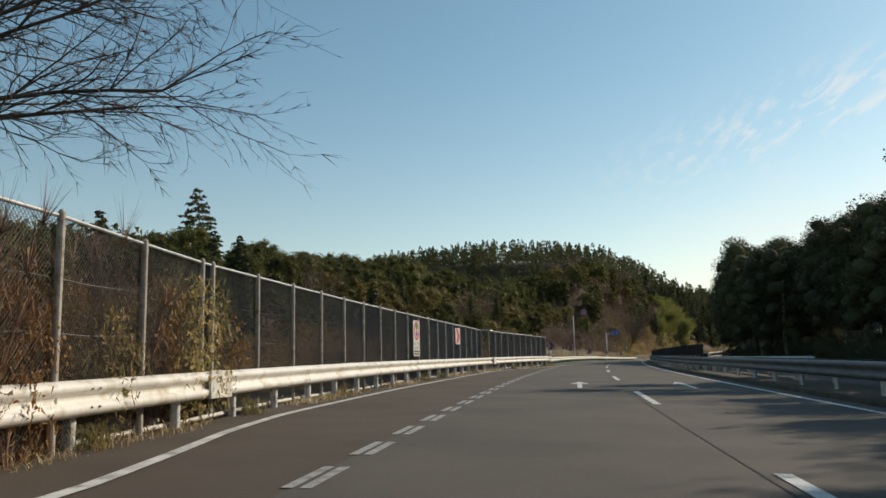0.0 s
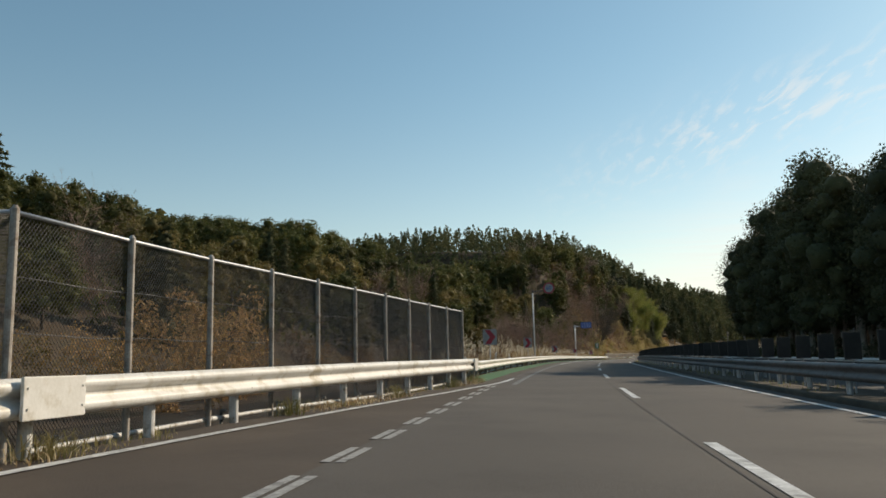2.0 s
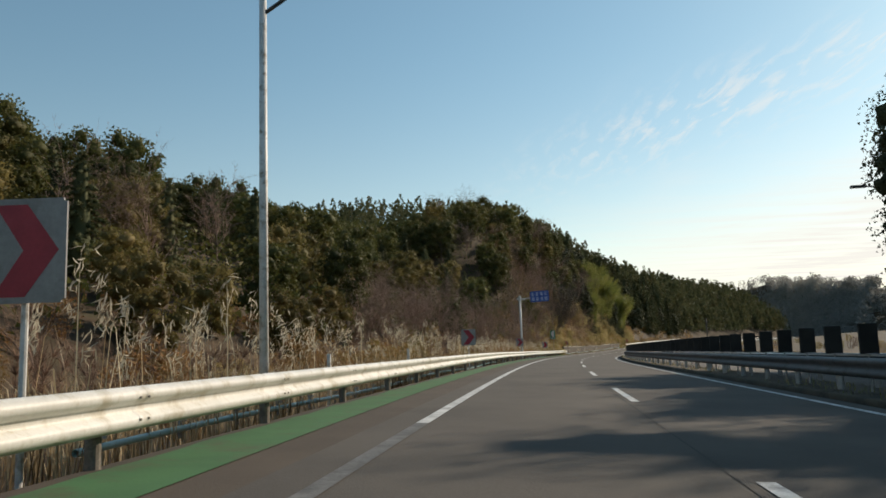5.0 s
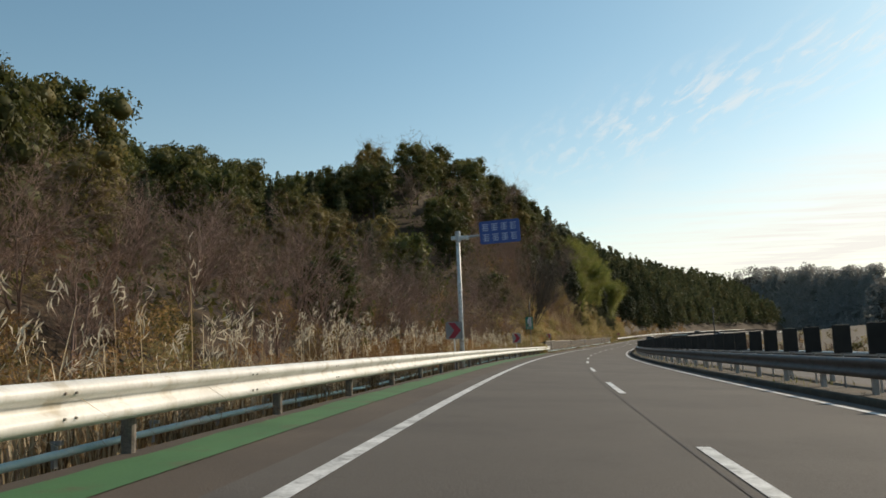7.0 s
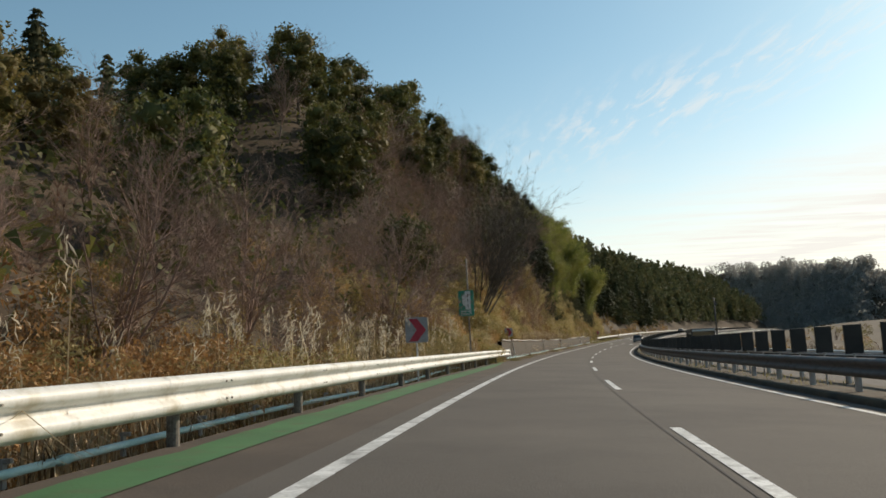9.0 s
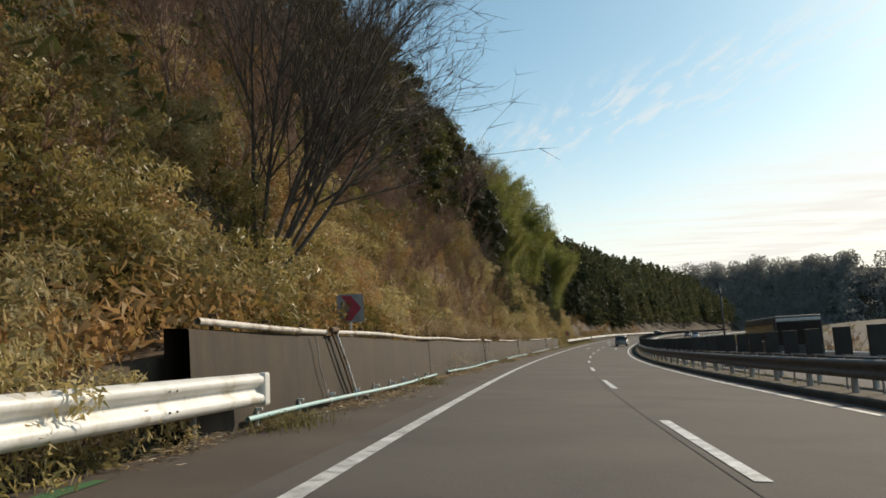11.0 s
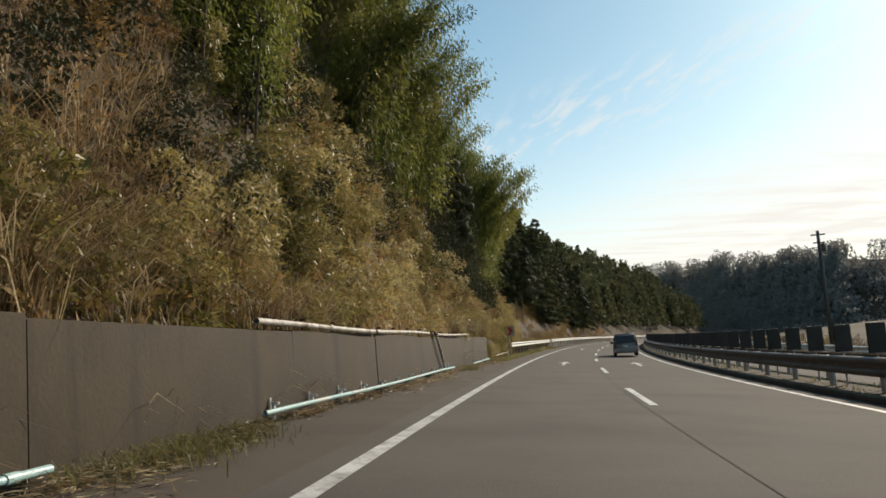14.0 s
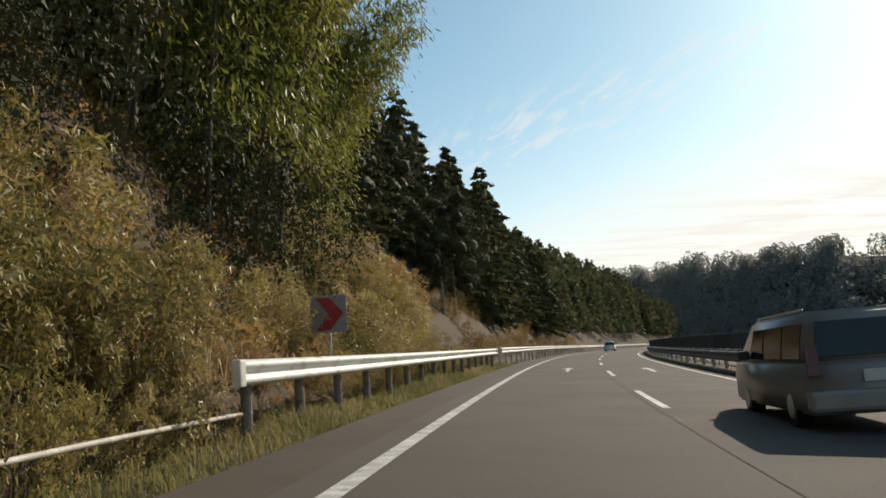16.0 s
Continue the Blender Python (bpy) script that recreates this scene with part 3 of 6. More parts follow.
def lane_marks():
    for name, a, b, n, w in (("line_left", 112, 600, lambda s: np.interp(s, [70, 90, 158, 215], [3.32, 3.34, 3.42, 3.5]), 0.18), ("line_right", -40, 600, lambda s: 0 * s - 3.46, 0.15)):
        thing(name, strip(name, a, b, lambda s: n(s) - w / 2, lambda s: n(s) + w / 2, 0.008, M["white_line"]), "worn white edge line", "road marking", kind="structure")
    thing("line_worn", strip("line_worn", 66, 112, lambda s: np.interp(s, [66, 90, 112], [3.30, 3.34, 3.37]) - 0.09, lambda s: np.interp(s, [66, 90, 112], [3.30, 3.34, 3.37]) + 0.09, 0.008, M["worn_line"]), "edge line worn down to faint traces", "road marking", kind="structure")
    thing("line_merge", strip("line_merge", -40, 71.8, lambda s: outer_line(s) - 0.08, lambda s: outer_line(s) + 0.08, 0.009, M["white_line"], 1.0), "white edge line of the merging lane", "road marking", kind="structure")
    for n in (-6.75, -13.5):
        thing("line_opposite", strip("line_opposite", -40, 600, n - 0.08, n + 0.08, -0.01, M["white_line"]), "white edge line beyond the median", "road marking", kind="structure")
    far = DASH_FIRST - 4 * DASH_STEP
    while far < 600:
        thing("lane_dash", strip("lane_dash", far - 5.3, far, -0.075, 0.075, 0.008, M["white_line"], 1.4), "white lane dash", "road marking", "lane dashes", "structure")
        thing("lane_dash", strip("lane_dash", far - 5.3, far, -10.2, -10.05, -0.01, M["white_line"], 1.4), "white lane dash beyond the median", "road marking", "lane dashes beyond the median", "structure")
        far += DASH_STEP
    s = -30.0
    while s < 66:  # the merging lane's short blocks, each worn through in the middle
        for a, b in ((3.77, 3.87), (3.92, 4.02)):
            thing("merge_block", strip("merge_block", s, s + 1.15, a, b, 0.007, M["worn_block"], 0.6), "worn short white block of the merging lane", "road marking", "merging lane blocks", "structure")
        s += 2.0


DASH_FIRST, DASH_STEP = 21.53, 14.352
lane_marks()


def arrow(s, n):
    """A straight-on arrow painted on a lane: shaft and head, s at its foot."""
    pts = [(-0.075, 0), (0.075, 0), (0.075, 3.3), (0.31, 3.1), (0.0, 5.2), (-0.31, 3.1), (-0.075, 3.3)]
    bm = bmesh.new()
    vs = [bm.verts.new(Vector(spot(s + y, n - x, 0.009))) for x, y in pts]
    bm.faces.new((vs[0], vs[1], vs[2], vs[6]))
    bm.faces.new((vs[6], vs[2], vs[4]))
    bm.faces.new((vs[2], vs[3], vs[4]))
    bm.faces.new((vs[5], vs[6], vs[4]))
    bmesh.ops.triangulate(bm, faces=bm.faces)
    me = bm_mesh("lane_arrow", bm, M["white_line"])
    thing("lane_arrow", me, "white straight-on arrow painted on the lane", "road marking", "lane arrows", "structure")


for s, n in ((23.5, 1.45), (23.5, -1.85), (325.6, 1.65), (325.6, -1.85), (365, 1.65), (365, -1.85)):
    arrow(s, n)

thing("green_verge", strip("green_verge", 67.6, 231, lambda s: np.interp(s, [67.6, 69, 78, 95, 120, 222, 231], [4.75, 4.5, 4.5, 4.4, 4.65, 4.75, 5.2]), lambda s: np.minimum(np.interp(s, [67, 84, 150, 231], [5.6, 5.48, 5.36, 5.3]) + 0.05 * np.sin(s * 1.9) * np.sin(s * 0.7) + 0.03 * np.sin(s * 5.3), np.interp(s, [67.6, 70.3, 71], [4.8, 5.4, 9])), 0.005, M["green"], 0.6), "green-painted strip of the shoulder", "painted strip", kind="structure")
thing("median", sweep("median", [(-1.15, -0.05), (-1.15, 0.1), (-1.0, 0.12), (1.0, 0.12), (1.12, 0.1), (1.12, -0.05)], steps(-60, 640, 4), -5.15, 0.0, M["earth"]), "earth strip of the median between kerbs", "median", kind="structure")

# ---- guardrails ----
W_BEAM = [(x, y * 1.14) for x, y in [(0.045, 0.175), (0.03, 0.17), (-0.035, 0.135), (-0.045, 0.10), (-0.035, 0.065), (0.03, 0.03), (0.04, 0.0), (0.03, -0.03), (-0.035, -0.065), (-0.045, -0.10), (-0.035, -0.135), (0.03, -0.17), (0.045, -0.175),
          (0.05, -0.172), (0.035, -0.165), (-0.03, -0.13), (-0.04, -0.10), (-0.03, -0.065), (0.035, -0.03), (0.045, 0.0), (0.035, 0.03), (-0.03, 0.065), (-0.04, 0.10), (-0.03, 0.135), (0.035, 0.165), (0.05, 0.172)]]


def rail_post_mesh(name, r, top, material):
    bm = bmesh.new()
    tube(bm, (0, 0, -1.2), (0, 0, top), r, r, 14)
    tube(bm, (0, 0, top), (0, 0, top + 0.012), r * 0.96, r * 0.5, 14)
    return bm_mesh(name, bm, material, False)


def bracket_mesh(material, flip):
    bm = bmesh.new()
    box(bm, (0.02, 0.13), (-0.04, 0.04), (-0.11, 0.11), 0.006)
    return bm_mesh("bracket", bm, material)


def sleeve_mesh(material, w):
    bm = bmesh.new()
    box(bm, (0.045, 0.085), (-w / 2, w / 2), (-0.21, 0.21), 0.012)
    for y in (-w / 2 + 0.06, w / 2 - 0.06):
        for z in (-0.1, 0.1):
            tube(bm, (0.08, y, z), (0.098, y, z), 0.014, 0.012, 8)
    return bm_mesh("joint_plate", bm, material)


def bolt_mesh():
    bm = bmesh.new()
    tube(bm, (0, 0, 0), (0.02, 0, 0), 0.014, 0.010, 8)
    return bm_mesh("bolt", bm, M["post_brown"])


BOLT = bolt_mesh()


def guardrail(a, b, n, z, spacing, material, post_mat, label, side=1, plates=(), reach=4.0, r=0.07, ends=True, bolts=False, tall=1.0, dark_from=1e9):
    """A W-beam rail: beams of a few metres each that lap over one another, round posts with brackets. side=1: the road lies to its right."""
    nf = n if callable(n) else (lambda s: np.full_like(np.asarray(s, float), n))
    zf = z if callable(z) else (lambda s: np.full_like(np.asarray(s, float), z))
    root = empty("guardrail", Matrix(), label, "guardrail")
    prof = [(x * side, y * tall) for x, y in W_BEAM]
    for x0 in np.arange(a, b - 0.1, reach):
        x1 = min(b, x0 + reach + 0.3)
        s = steps(x0, x1, 2.0)
        lap = 0.004 * (int(round((x0 - a) / reach)) % 2)
        child("beam", sweep("beam", prof, s, nf(s) - side * lap, zf(s), material, True), root)
    post, dark_post = rail_post_mesh("post", r, 0.13, post_mat), rail_post_mesh("post", r, 0.13, M["dark_post"])
    brk = bracket_mesh(material, 1)
    for s in (spacing if isinstance(spacing, (list, np.ndarray)) else np.arange(a + 0.6, b, spacing)):
        m = stand(s, float(nf(s)) + side * 0.17, float(zf(s)), 0 if side > 0 else 180)
        child("post", post if s < dark_from else dark_post, root, m)
        child("bracket", brk, root, m)
    for s, w in plates:
        child("joint_plate", sleeve_mesh(material, w), root, stand(s, float(nf(s)), float(zf(s)), 0 if side > 0 else 180), "flat bolted joint plate")
    if bolts:
        for x0 in np.arange(a + reach, b - 0.5, reach):
            for ds in (0.07, 0.22):
                for dz in (-0.10, 0.10):
                    child("bolt", BOLT, root, stand(x0 + ds, float(nf(x0)) - side * 0.044, float(zf(x0)) + dz))
    if ends:
        for s in (a, b):
            bm = bmesh.new()
            box(bm, (-0.06, 0.06), (-0.09, 0.09), (-0.205 * tall, 0.205 * tall), 0.03)
            child("end_cap", bm_mesh("end_cap", bm, material), root, stand(s, float(nf(s)), float(zf(s)), 0), "squared end of the beam")
    return root


RAIL_POSTS = np.concatenate([np.arange(-34.0, 9, 2.1), np.arange(10.55, 68, 2.07), np.arange(70.1, 234, 4.175)])
guardrail(-36, 234.6, rail_n, rail_z, RAIL_POSTS, M["rail"], M["post"], "cream-white weathered W-beam guardrail along the shoulder", 1, ((11.6, 0.75), (47.9, 1.0), (67.9, 0.8)), 4.0, bolts=True, dark_from=69)
guardrail(341.0, 372.5, lambda s: np.interp(s, [341, 373], [5.42, 5.25]), 0.77, 2.0, M["rail"], M["dark_post"], "short white W-beam guardrail in front of shrubs", 1, (), 4.0, tall=0.78)
guardrail(374, 560, lambda s: np.interp(s, [374, 384, 560], [5.2, 5.1, 5.1]), 0.8, 3.0, M["rail"], M["post"], "white W-beam guardrail along the far bend", 1, (), 6.0, tall=0.78)
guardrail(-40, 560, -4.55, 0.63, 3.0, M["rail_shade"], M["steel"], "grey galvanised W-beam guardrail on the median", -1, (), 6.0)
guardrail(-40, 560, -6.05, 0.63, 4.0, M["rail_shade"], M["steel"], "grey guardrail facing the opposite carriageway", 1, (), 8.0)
guardrail(60, 560, -14.4, 0.65, 4.0, M["rail"], M["post"], "white guardrail beyond the opposite carriageway", -1, (), 8.0)


# ---- anti-glare plates on the median ----
def glare_plates():
    root = empty("anti_glare_fence", Matrix(), "row of black anti-glare plates on thin posts along the median", "anti-glare fence")
    bm = bmesh.new()
    box(bm, (-0.2, 0.2), (-0.03, 0.03), (0.90, 1.54), 0.012)
    for i in range(4):
        box(bm, (-0.17, 0.17), (-0.037, 0.037), (0.98 + 0.145 * i, 1.02 + 0.145 * i))
    plate = bm_mesh("plate", bm, M["plate"])
    bm = bmesh.new()
    tube(bm, (0, 0.045, -0.2), (0, 0.045, 1.48), 0.024, 0.024, 8)
    pole = bm_mesh("plate_post", bm, M["steel"])
    bm = bmesh.new()
    box(bm, (-0.02, 0.02), (-0.03, 0.05), (0.86, 0.90), 0.004)
    for i, s in enumerate(np.arange(46, 560, 2.02)):
        lean = random.uniform(-2.0, 2.0)
        child("plate_post", pole, root, stand(s, -5.05, 0))
        child("plate", plate, root, stand(s, -5.05, 0, 7 + lean) @ pose(0, 0, 0, 0, random.uniform(-1.2, 1.2), 0))
    for z in (0.88, ):
        child("stringer", sweep("stringer", [(-0.02, 0), (0.02, 0), (0.02, 0.03), (-0.02, 0.03)], steps(46, 560, 4), -5.0, z, M["steel"], True), root, None, "long steel bar under the plates")
    bm.free()


glare_plates()


# ---- chain-link fence ----
def fence_n(s):
    return np.interp(s, [-40, 0, 7.7, 9.7, 12, 22, 42, 47.5, 47.55, 51.5, 55.5, 59.2, 63.2, 67, 80], [6.4, 6.75, 7.05, 7.28, 7.5, 7.56, 7.5, 7.5, 7.04, 6.76, 6.34, 5.9, 5.5, 5.06, 5.0])


def fence_top(s):
    return np.interp(s, [-40, 6, 20, 46, 50, 67], [2.6, 2.55, 2.5, 2.5, 2.45, 2.45])


def fence():
    root = empty("chain_link_fence", Matrix(), "tall grey chain-link fence on steel posts behind the guardrail", "fence")
    post = bmesh.new()
    tube(post, (0, 0, -0.4), (0, 0, 1.0), 0.043, 0.043, 12)
    tube(post, (0, 0, 1.0), (0, 0, 1.015), 0.045, 0.02, 12)
    # posts of unit height, scaled to the fence's height where they stand
    post = bm_mesh("fence_post", post, M["post_brown"])
    w, gap, lo = 2.0, 0.055, 0.12
    v, f = [], []
    for k in range(int((w + 1) / gap) + 1):
        for sgn in (1, -1):
            x0 = (-1 + k * gap) if sgn > 0 else (w + 1 - k * gap)
            ends = []
            for z in (0.0, 1.0):
                ends.append((x0 + sgn * z * 1.0, z))
            (xa, za), (xb, zb) = ends
            t0 = max(0, (0 - xa) / (xb - xa)) if xb > xa else max(0, (w - xa) / (xb - xa))
            t1 = min(1, (w - xa) / (xb - xa)) if xb > xa else min(1, (0 - xa) / (xb - xa))
            if t1 - t0 < 0.03:
                continue
            p0 = (xa + (xb - xa) * t0, za + (zb - za) * t0)
            p1 = (xa + (xb - xa) * t1, za + (zb - za) * t1)
            b = len(v)
            off = 0.0022 * sgn
            for px, pz in (p0, p1):
                for dx, dz in ((0.005, 0), (-0.005, 0)):
                    v.append((off, px + dx, pz + dz))
            f.append((b, b + 1, b + 3, b + 2))
            b = len(v)
            for px, pz in (p0, p1):
                for dn in (0.004, -0.004):
                    v.append((off + dn, px, pz))
            f.append((b, b + 1, b + 3, b + 2))
    link = mesh_of("chain_link", v, f, M["wire"])
    ss = [*np.linspace(-30.3, 11.72, 21), *np.linspace(12.15, 47.5, 19), *np.linspace(47.55, 67.0, 11)]
    for i, s in enumerate(ss):
        n, top = float(fence_n(s)), float(fence_top(s))
        child("fence_post", post, root, stand(s, n, 0) @ Matrix.Diagonal((1, 1, top, 1)))
        if i + 1 == len(ss):
            continue
        a, b = Vector(spot(s, n, 0)), Vector(spot(ss[i + 1], float(fence_n(ss[i + 1])), 0))
        d = b - a
        flat = math.hypot(d.x, d.y)
        turn = math.degrees(math.atan2(-d.x, d.y))
        up = (top - 0.12)
        # two tiers of netting, sheared to the ground's slope
        shear = Matrix.Identity(4)
        shear[2][1] = d.z / flat
        base = pose(a.x, a.y, a.z, 0, 0, turn) @ shear
        for tier in (0, 1):
            child("chain_link", link, root, base @ Matrix.Translation((-0.05, 0, 0.1 + tier * up / 2)) @ Matrix.Diagonal((1, flat / 2.0, up / 2, 1)))
    sr = np.array(ss)
    ring = [(0.024 * math.cos(t), 0.024 * math.sin(t)) for t in np.arange(8) * math.pi / 4]
    child("top_rail", sweep("top_rail", ring, sr, fence_n(sr) + 0.02, fence_top(sr) - 0.03, M["steel"], True, True), root)
    wire = [(0.007 * math.cos(t), 0.007 * math.sin(t)) for t in np.arange(5) * math.tau / 5]
    for part_up in (0.27, 0.5, 0.73):
        sw = steps(-30.3, ss[-1], 0.535)
        sag = -0.015 + 0.012 * np.cos((sw + 31.3) * math.tau / 2.14)
        child("tension_wire", sweep("tension_wire", wire, sw, fence_n(sw) + 0.058, fence_top(sw) * part_up + sag, M["wire"], True), root)


fence()


# ---- retaining wall with its pipes ----
def wall_n(s):
    return np.interp(s, [233, 340], [5.5, 5.62])


def retaining_wall():
    root = empty("retaining_wall", Matrix(), "low stained concrete retaining wall at the foot of the slope", "wall", kind="structure")
    joints = [233.2, 238.0, 244.6, 250.2, 256.8, 263.4, 269.6, 274.4, 281.2, 287.8, 294.4, 300.6, 306.2, 311.2, 317.8, 324.4, 330.0]
    for i, (a, b) in enumerate(zip(joints, joints[1:])):
        h = 1.28 + 0.02 * math.sin(i * 2.3)
        lean = 0.05
        s = steps(a + 0.012, b - 0.012, 1.4)
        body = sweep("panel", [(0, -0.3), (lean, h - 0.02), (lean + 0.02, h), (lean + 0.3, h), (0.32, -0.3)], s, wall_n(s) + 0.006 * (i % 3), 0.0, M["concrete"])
        me = body
        bm = bmesh.new()
        bm.from_mesh(me)
        bmesh.ops.holes_fill(bm, edges=[e for e in bm.edges if e.is_boundary], sides=6)
        bmesh.ops.recalc_face_normals(bm, faces=bm.faces)
        bm.to_mesh(me)
        bm.free()
        child("panel", me, root)


retaining_wall()


def along_pipe(name, runs, n_of, z_of, r, material, label, category, clips, tabs=False):
    """A run of pipe along the wall, in lengths with gaps and sockets, and the clips that hold it."""
    root = empty(name, Matrix(), label, category)
    ring = [(r * math.cos(t), r * math.sin(t)) for t in np.arange(10) * math.tau / 10]
    big = [(x * 1.25, y * 1.25) for x, y in ring]
    for a, b in runs:
        s = steps(a, b, 0.7)
        child("pipe_length", sweep("pipe_length", ring, s, n_of(s), z_of(s), material, True, True), root)
        for x in np.arange(a + 3.6, b, 4.0):
            s2 = np.array([x, x + 0.14])
            child("socket", sweep("socket", big, s2, n_of(s2), z_of(s2), material, True, True), root)
    if clips:
        bm = bmesh.new()
        box(bm, (-0.035, 0.0), (-0.03, 0.03), (-0.13, 0.10), 0.008)
        box(bm, (-0.05, 0.06), (-0.022, 0.022), (0.07, 0.11), 0.006)
        if tabs:
            box(bm, (-0.075, -0.06), (-0.02, 0.02), (-0.05, 0.17), 0.004)
        clip = bm_mesh("clip", bm, clips)
        for a, b in runs:
            for x in np.arange(a + 0.5, b, 1.75):
                child("clip", clip, root, stand(x, float(n_of(x)) + 0.05, float(z_of(x)), random.uniform(-6, 6)))
    return root


along_pipe("top_pipe", ((233.4, 238.7), (239.1, 263.4), (263.8, 265.5), (266.2, 270.4), (275.2, 286.6), (287.2, 289.9), (299, 306), (306.2, 313.3), (313.9, 323.2)),
           lambda s: wall_n(s) + 0.03 + 0.02 * np.sin(np.asarray(s) * 0.9), lambda s: 1.36 + 0.02 * np.sin(np.asarray(s) * 0.55), 0.045, M["pipe_top"], "rust-streaked pale pipe lying along the wall's top", "pipe", M["rust"])
along_pipe("low_pipe", ((234.6, 250.8), (253.4, 272.7), (278.4, 294.5), (298.9, 317.6), (323.4, 329.9)),
           lambda s: wall_n(s) - 0.09 + 0.03 * np.sin(np.asarray(s) * 0.33), lambda s: 0.15 + 0.02 * np.sin(np.asarray(s) * 0.4 + 1), 0.034, M["pipe_low"], "pale blue and white pipe along the wall's foot", "pipe", M["post"], True)
along_pipe("verge_pipe", ((74.5, 103), (108, 172), (178, 218)), lambda s: rail_n(s) + 0.5 + 0.1 * np.sin(np.asarray(s) * 0.12), lambda s: 0.05 + 0.04 * np.sin(np.asarray(s) * 0.3), 0.038, M["pipe_low"], "blue pipe lying in the verge behind the guardrail", "pipe", M["kerb"])


along_pipe("verge_pipe", ((8, 27), (29, 45), (48, 65)), lambda s: rail_n(s) + 0.3 + 0.03 * np.sin(np.asarray(s) * 0.4), lambda s: 0.06 + 0.02 * np.sin(np.asarray(s) * 0.5), 0.032, M["post"], "dirty white pipe lying on the ground behind the guardrail posts", "pipe", M["kerb"])


along_pipe("low_pipe", ((333.4, 341.8), ), lambda s: 5.58 + 0.03 * np.sin(np.asarray(s) * 0.5), lambda s: 0.28 + 0.02 * np.sin(np.asarray(s) * 0.6), 0.026, M["pipe_top"], "thin dirty white pipe lying in the verge grass", "pipe", M["rust"])


def drop_pipe(s, ds):
    """Two thin pipes, a pale and a dark one, that come down the wall from the top pipe to the low one, with the joint on top."""
    root = empty("down_pipe", Matrix(), "pale and dark pipes slanting down the wall between the long pipes", "pipe", "down pipes")
    a, b = Vector(spot(s, float(wall_n(s)) - 0.045, 1.34)), Vector(spot(s + ds, float(wall_n(s)) - 0.08, 0.18))
    back = Vector(spot(s - 0.26, float(wall_n(s)) - 0.045, 1.34)) - a
    for shift, rad, mat, label in ((Vector((0, 0, 0)), 0.026, "post", "pale pipe"), (back, 0.02, "rust", "dark rusty pipe")):
        bm = bmesh.new()
        mid = a.lerp(b, 0.5) + shift + Vector((0.012, -0.01, 0))
        tube(bm, a + shift, mid, rad, rad, 10)
        tube(bm, mid, b + shift, rad, rad, 10)
        part("pipe_length", bm, M[mat], root, label, True)
    bm = bmesh.new()
    tube(bm, a + Vector((0, -0.03, -0.02)), a + Vector((0, -0.02, 0.1)), 0.045, 0.045, 10)
    tube(bm, a + back * 1.3 + Vector((0, 0, 0.05)), a + Vector((0.02, 0.08, 0.06)), 0.048, 0.052, 10)
    part("valve", bm, M["rust"], root, "dark rusty joint")
    bm = bmesh.new()
    tube(bm, b + Vector((0, 0, -0.05)), b + Vector((-0.005, -0.01, 0.07)), 0.04, 0.036, 10)
    part("elbow", bm, M["can_blue"], root, "blue joint on the low pipe")


for s, ds in ((239.0, 1.2), (266.25, 0.62), (287.72, 0.6), (314.44, 1.3)):
    drop_pipe(s, ds)


def hanging_cable(s):
    """One loose cable, a thin five-sided tube."""
    g = np.arange(5) * math.tau / 5
    v = [spot(s + 0.6 * t + 0.05 * math.sin(t * 9) + 0.011 * math.cos(a), float(wall_n(s)) - 0.03 + 0.011 * math.sin(a), 1.28 - 1.05 * t) for t in np.linspace(0, 1, 14) for a in g]
    f = [(k * 5 + e, k * 5 + (e + 1) % 5, k * 5 + 5 + (e + 1) % 5, k * 5 + 5 + e) for k in range(13) for e in range(5)]
    thing("hanging_cable", mesh_of("hanging_cable", v, f, M["kerb"], True), "loose pale cable hanging down the wall", "cable")


hanging_cable(237.7)
hanging_cable(267.3)


# ---- signs ----
def slab(name, w, h, t, material, parent, m, label="", bevel=0.012):
    bm = bmesh.new()
    box(bm, (-w / 2, w / 2), (-t / 2, t / 2), (-h / 2, h / 2))
    bmesh.ops.bevel(bm, geom=[e for e in bm.edges if abs(e.verts[0].co.y - e.verts[1].co.y) > t * 0.5], offset=bevel, segments=3, affect="EDGES")
    return child(name, bm_mesh(name, bm, material), parent, m, label)


def outline(name, pts, t, material, parent, m, label=""):
    """A flat cut-out (x, z pairs) of thickness t that stands on a sign's face, towards -y."""
    bm = bmesh.new()
    vs = [bm.verts.new((x, 0, z)) for x, z in pts]
    face = bm.faces.new(vs)
    ex = bmesh.ops.extrude_face_region(bm, geom=[face])
    for v in ex["geom"]:
        if isinstance(v, bmesh.types.BMVert):
            v.co.y -= t
    bmesh.ops.triangulate(bm, faces=bm.faces)
    return child(name, bm_mesh(name, bm, material), parent, m, label)


def ring(name, r0, r1, t, material, parent, m, label=""):
    bm = bmesh.new()
    k = 40
    loops = []
    for y in (0, -t):
        for r in (r0, r1):
            loops.append([bm.verts.new((r * math.cos(a), y, r * math.sin(a))) for a in np.arange(k) * math.tau / k])
    for a, b in ((0, 1), (1, 3), (3, 2), (2, 0)):
        for i in range(k):
            bm.faces.new((loops[a][i], loops[a][(i + 1) % k], loops[b][(i + 1) % k], loops[b][i]))
    return child(name, bm_mesh(name, bm, material), parent, m, label)


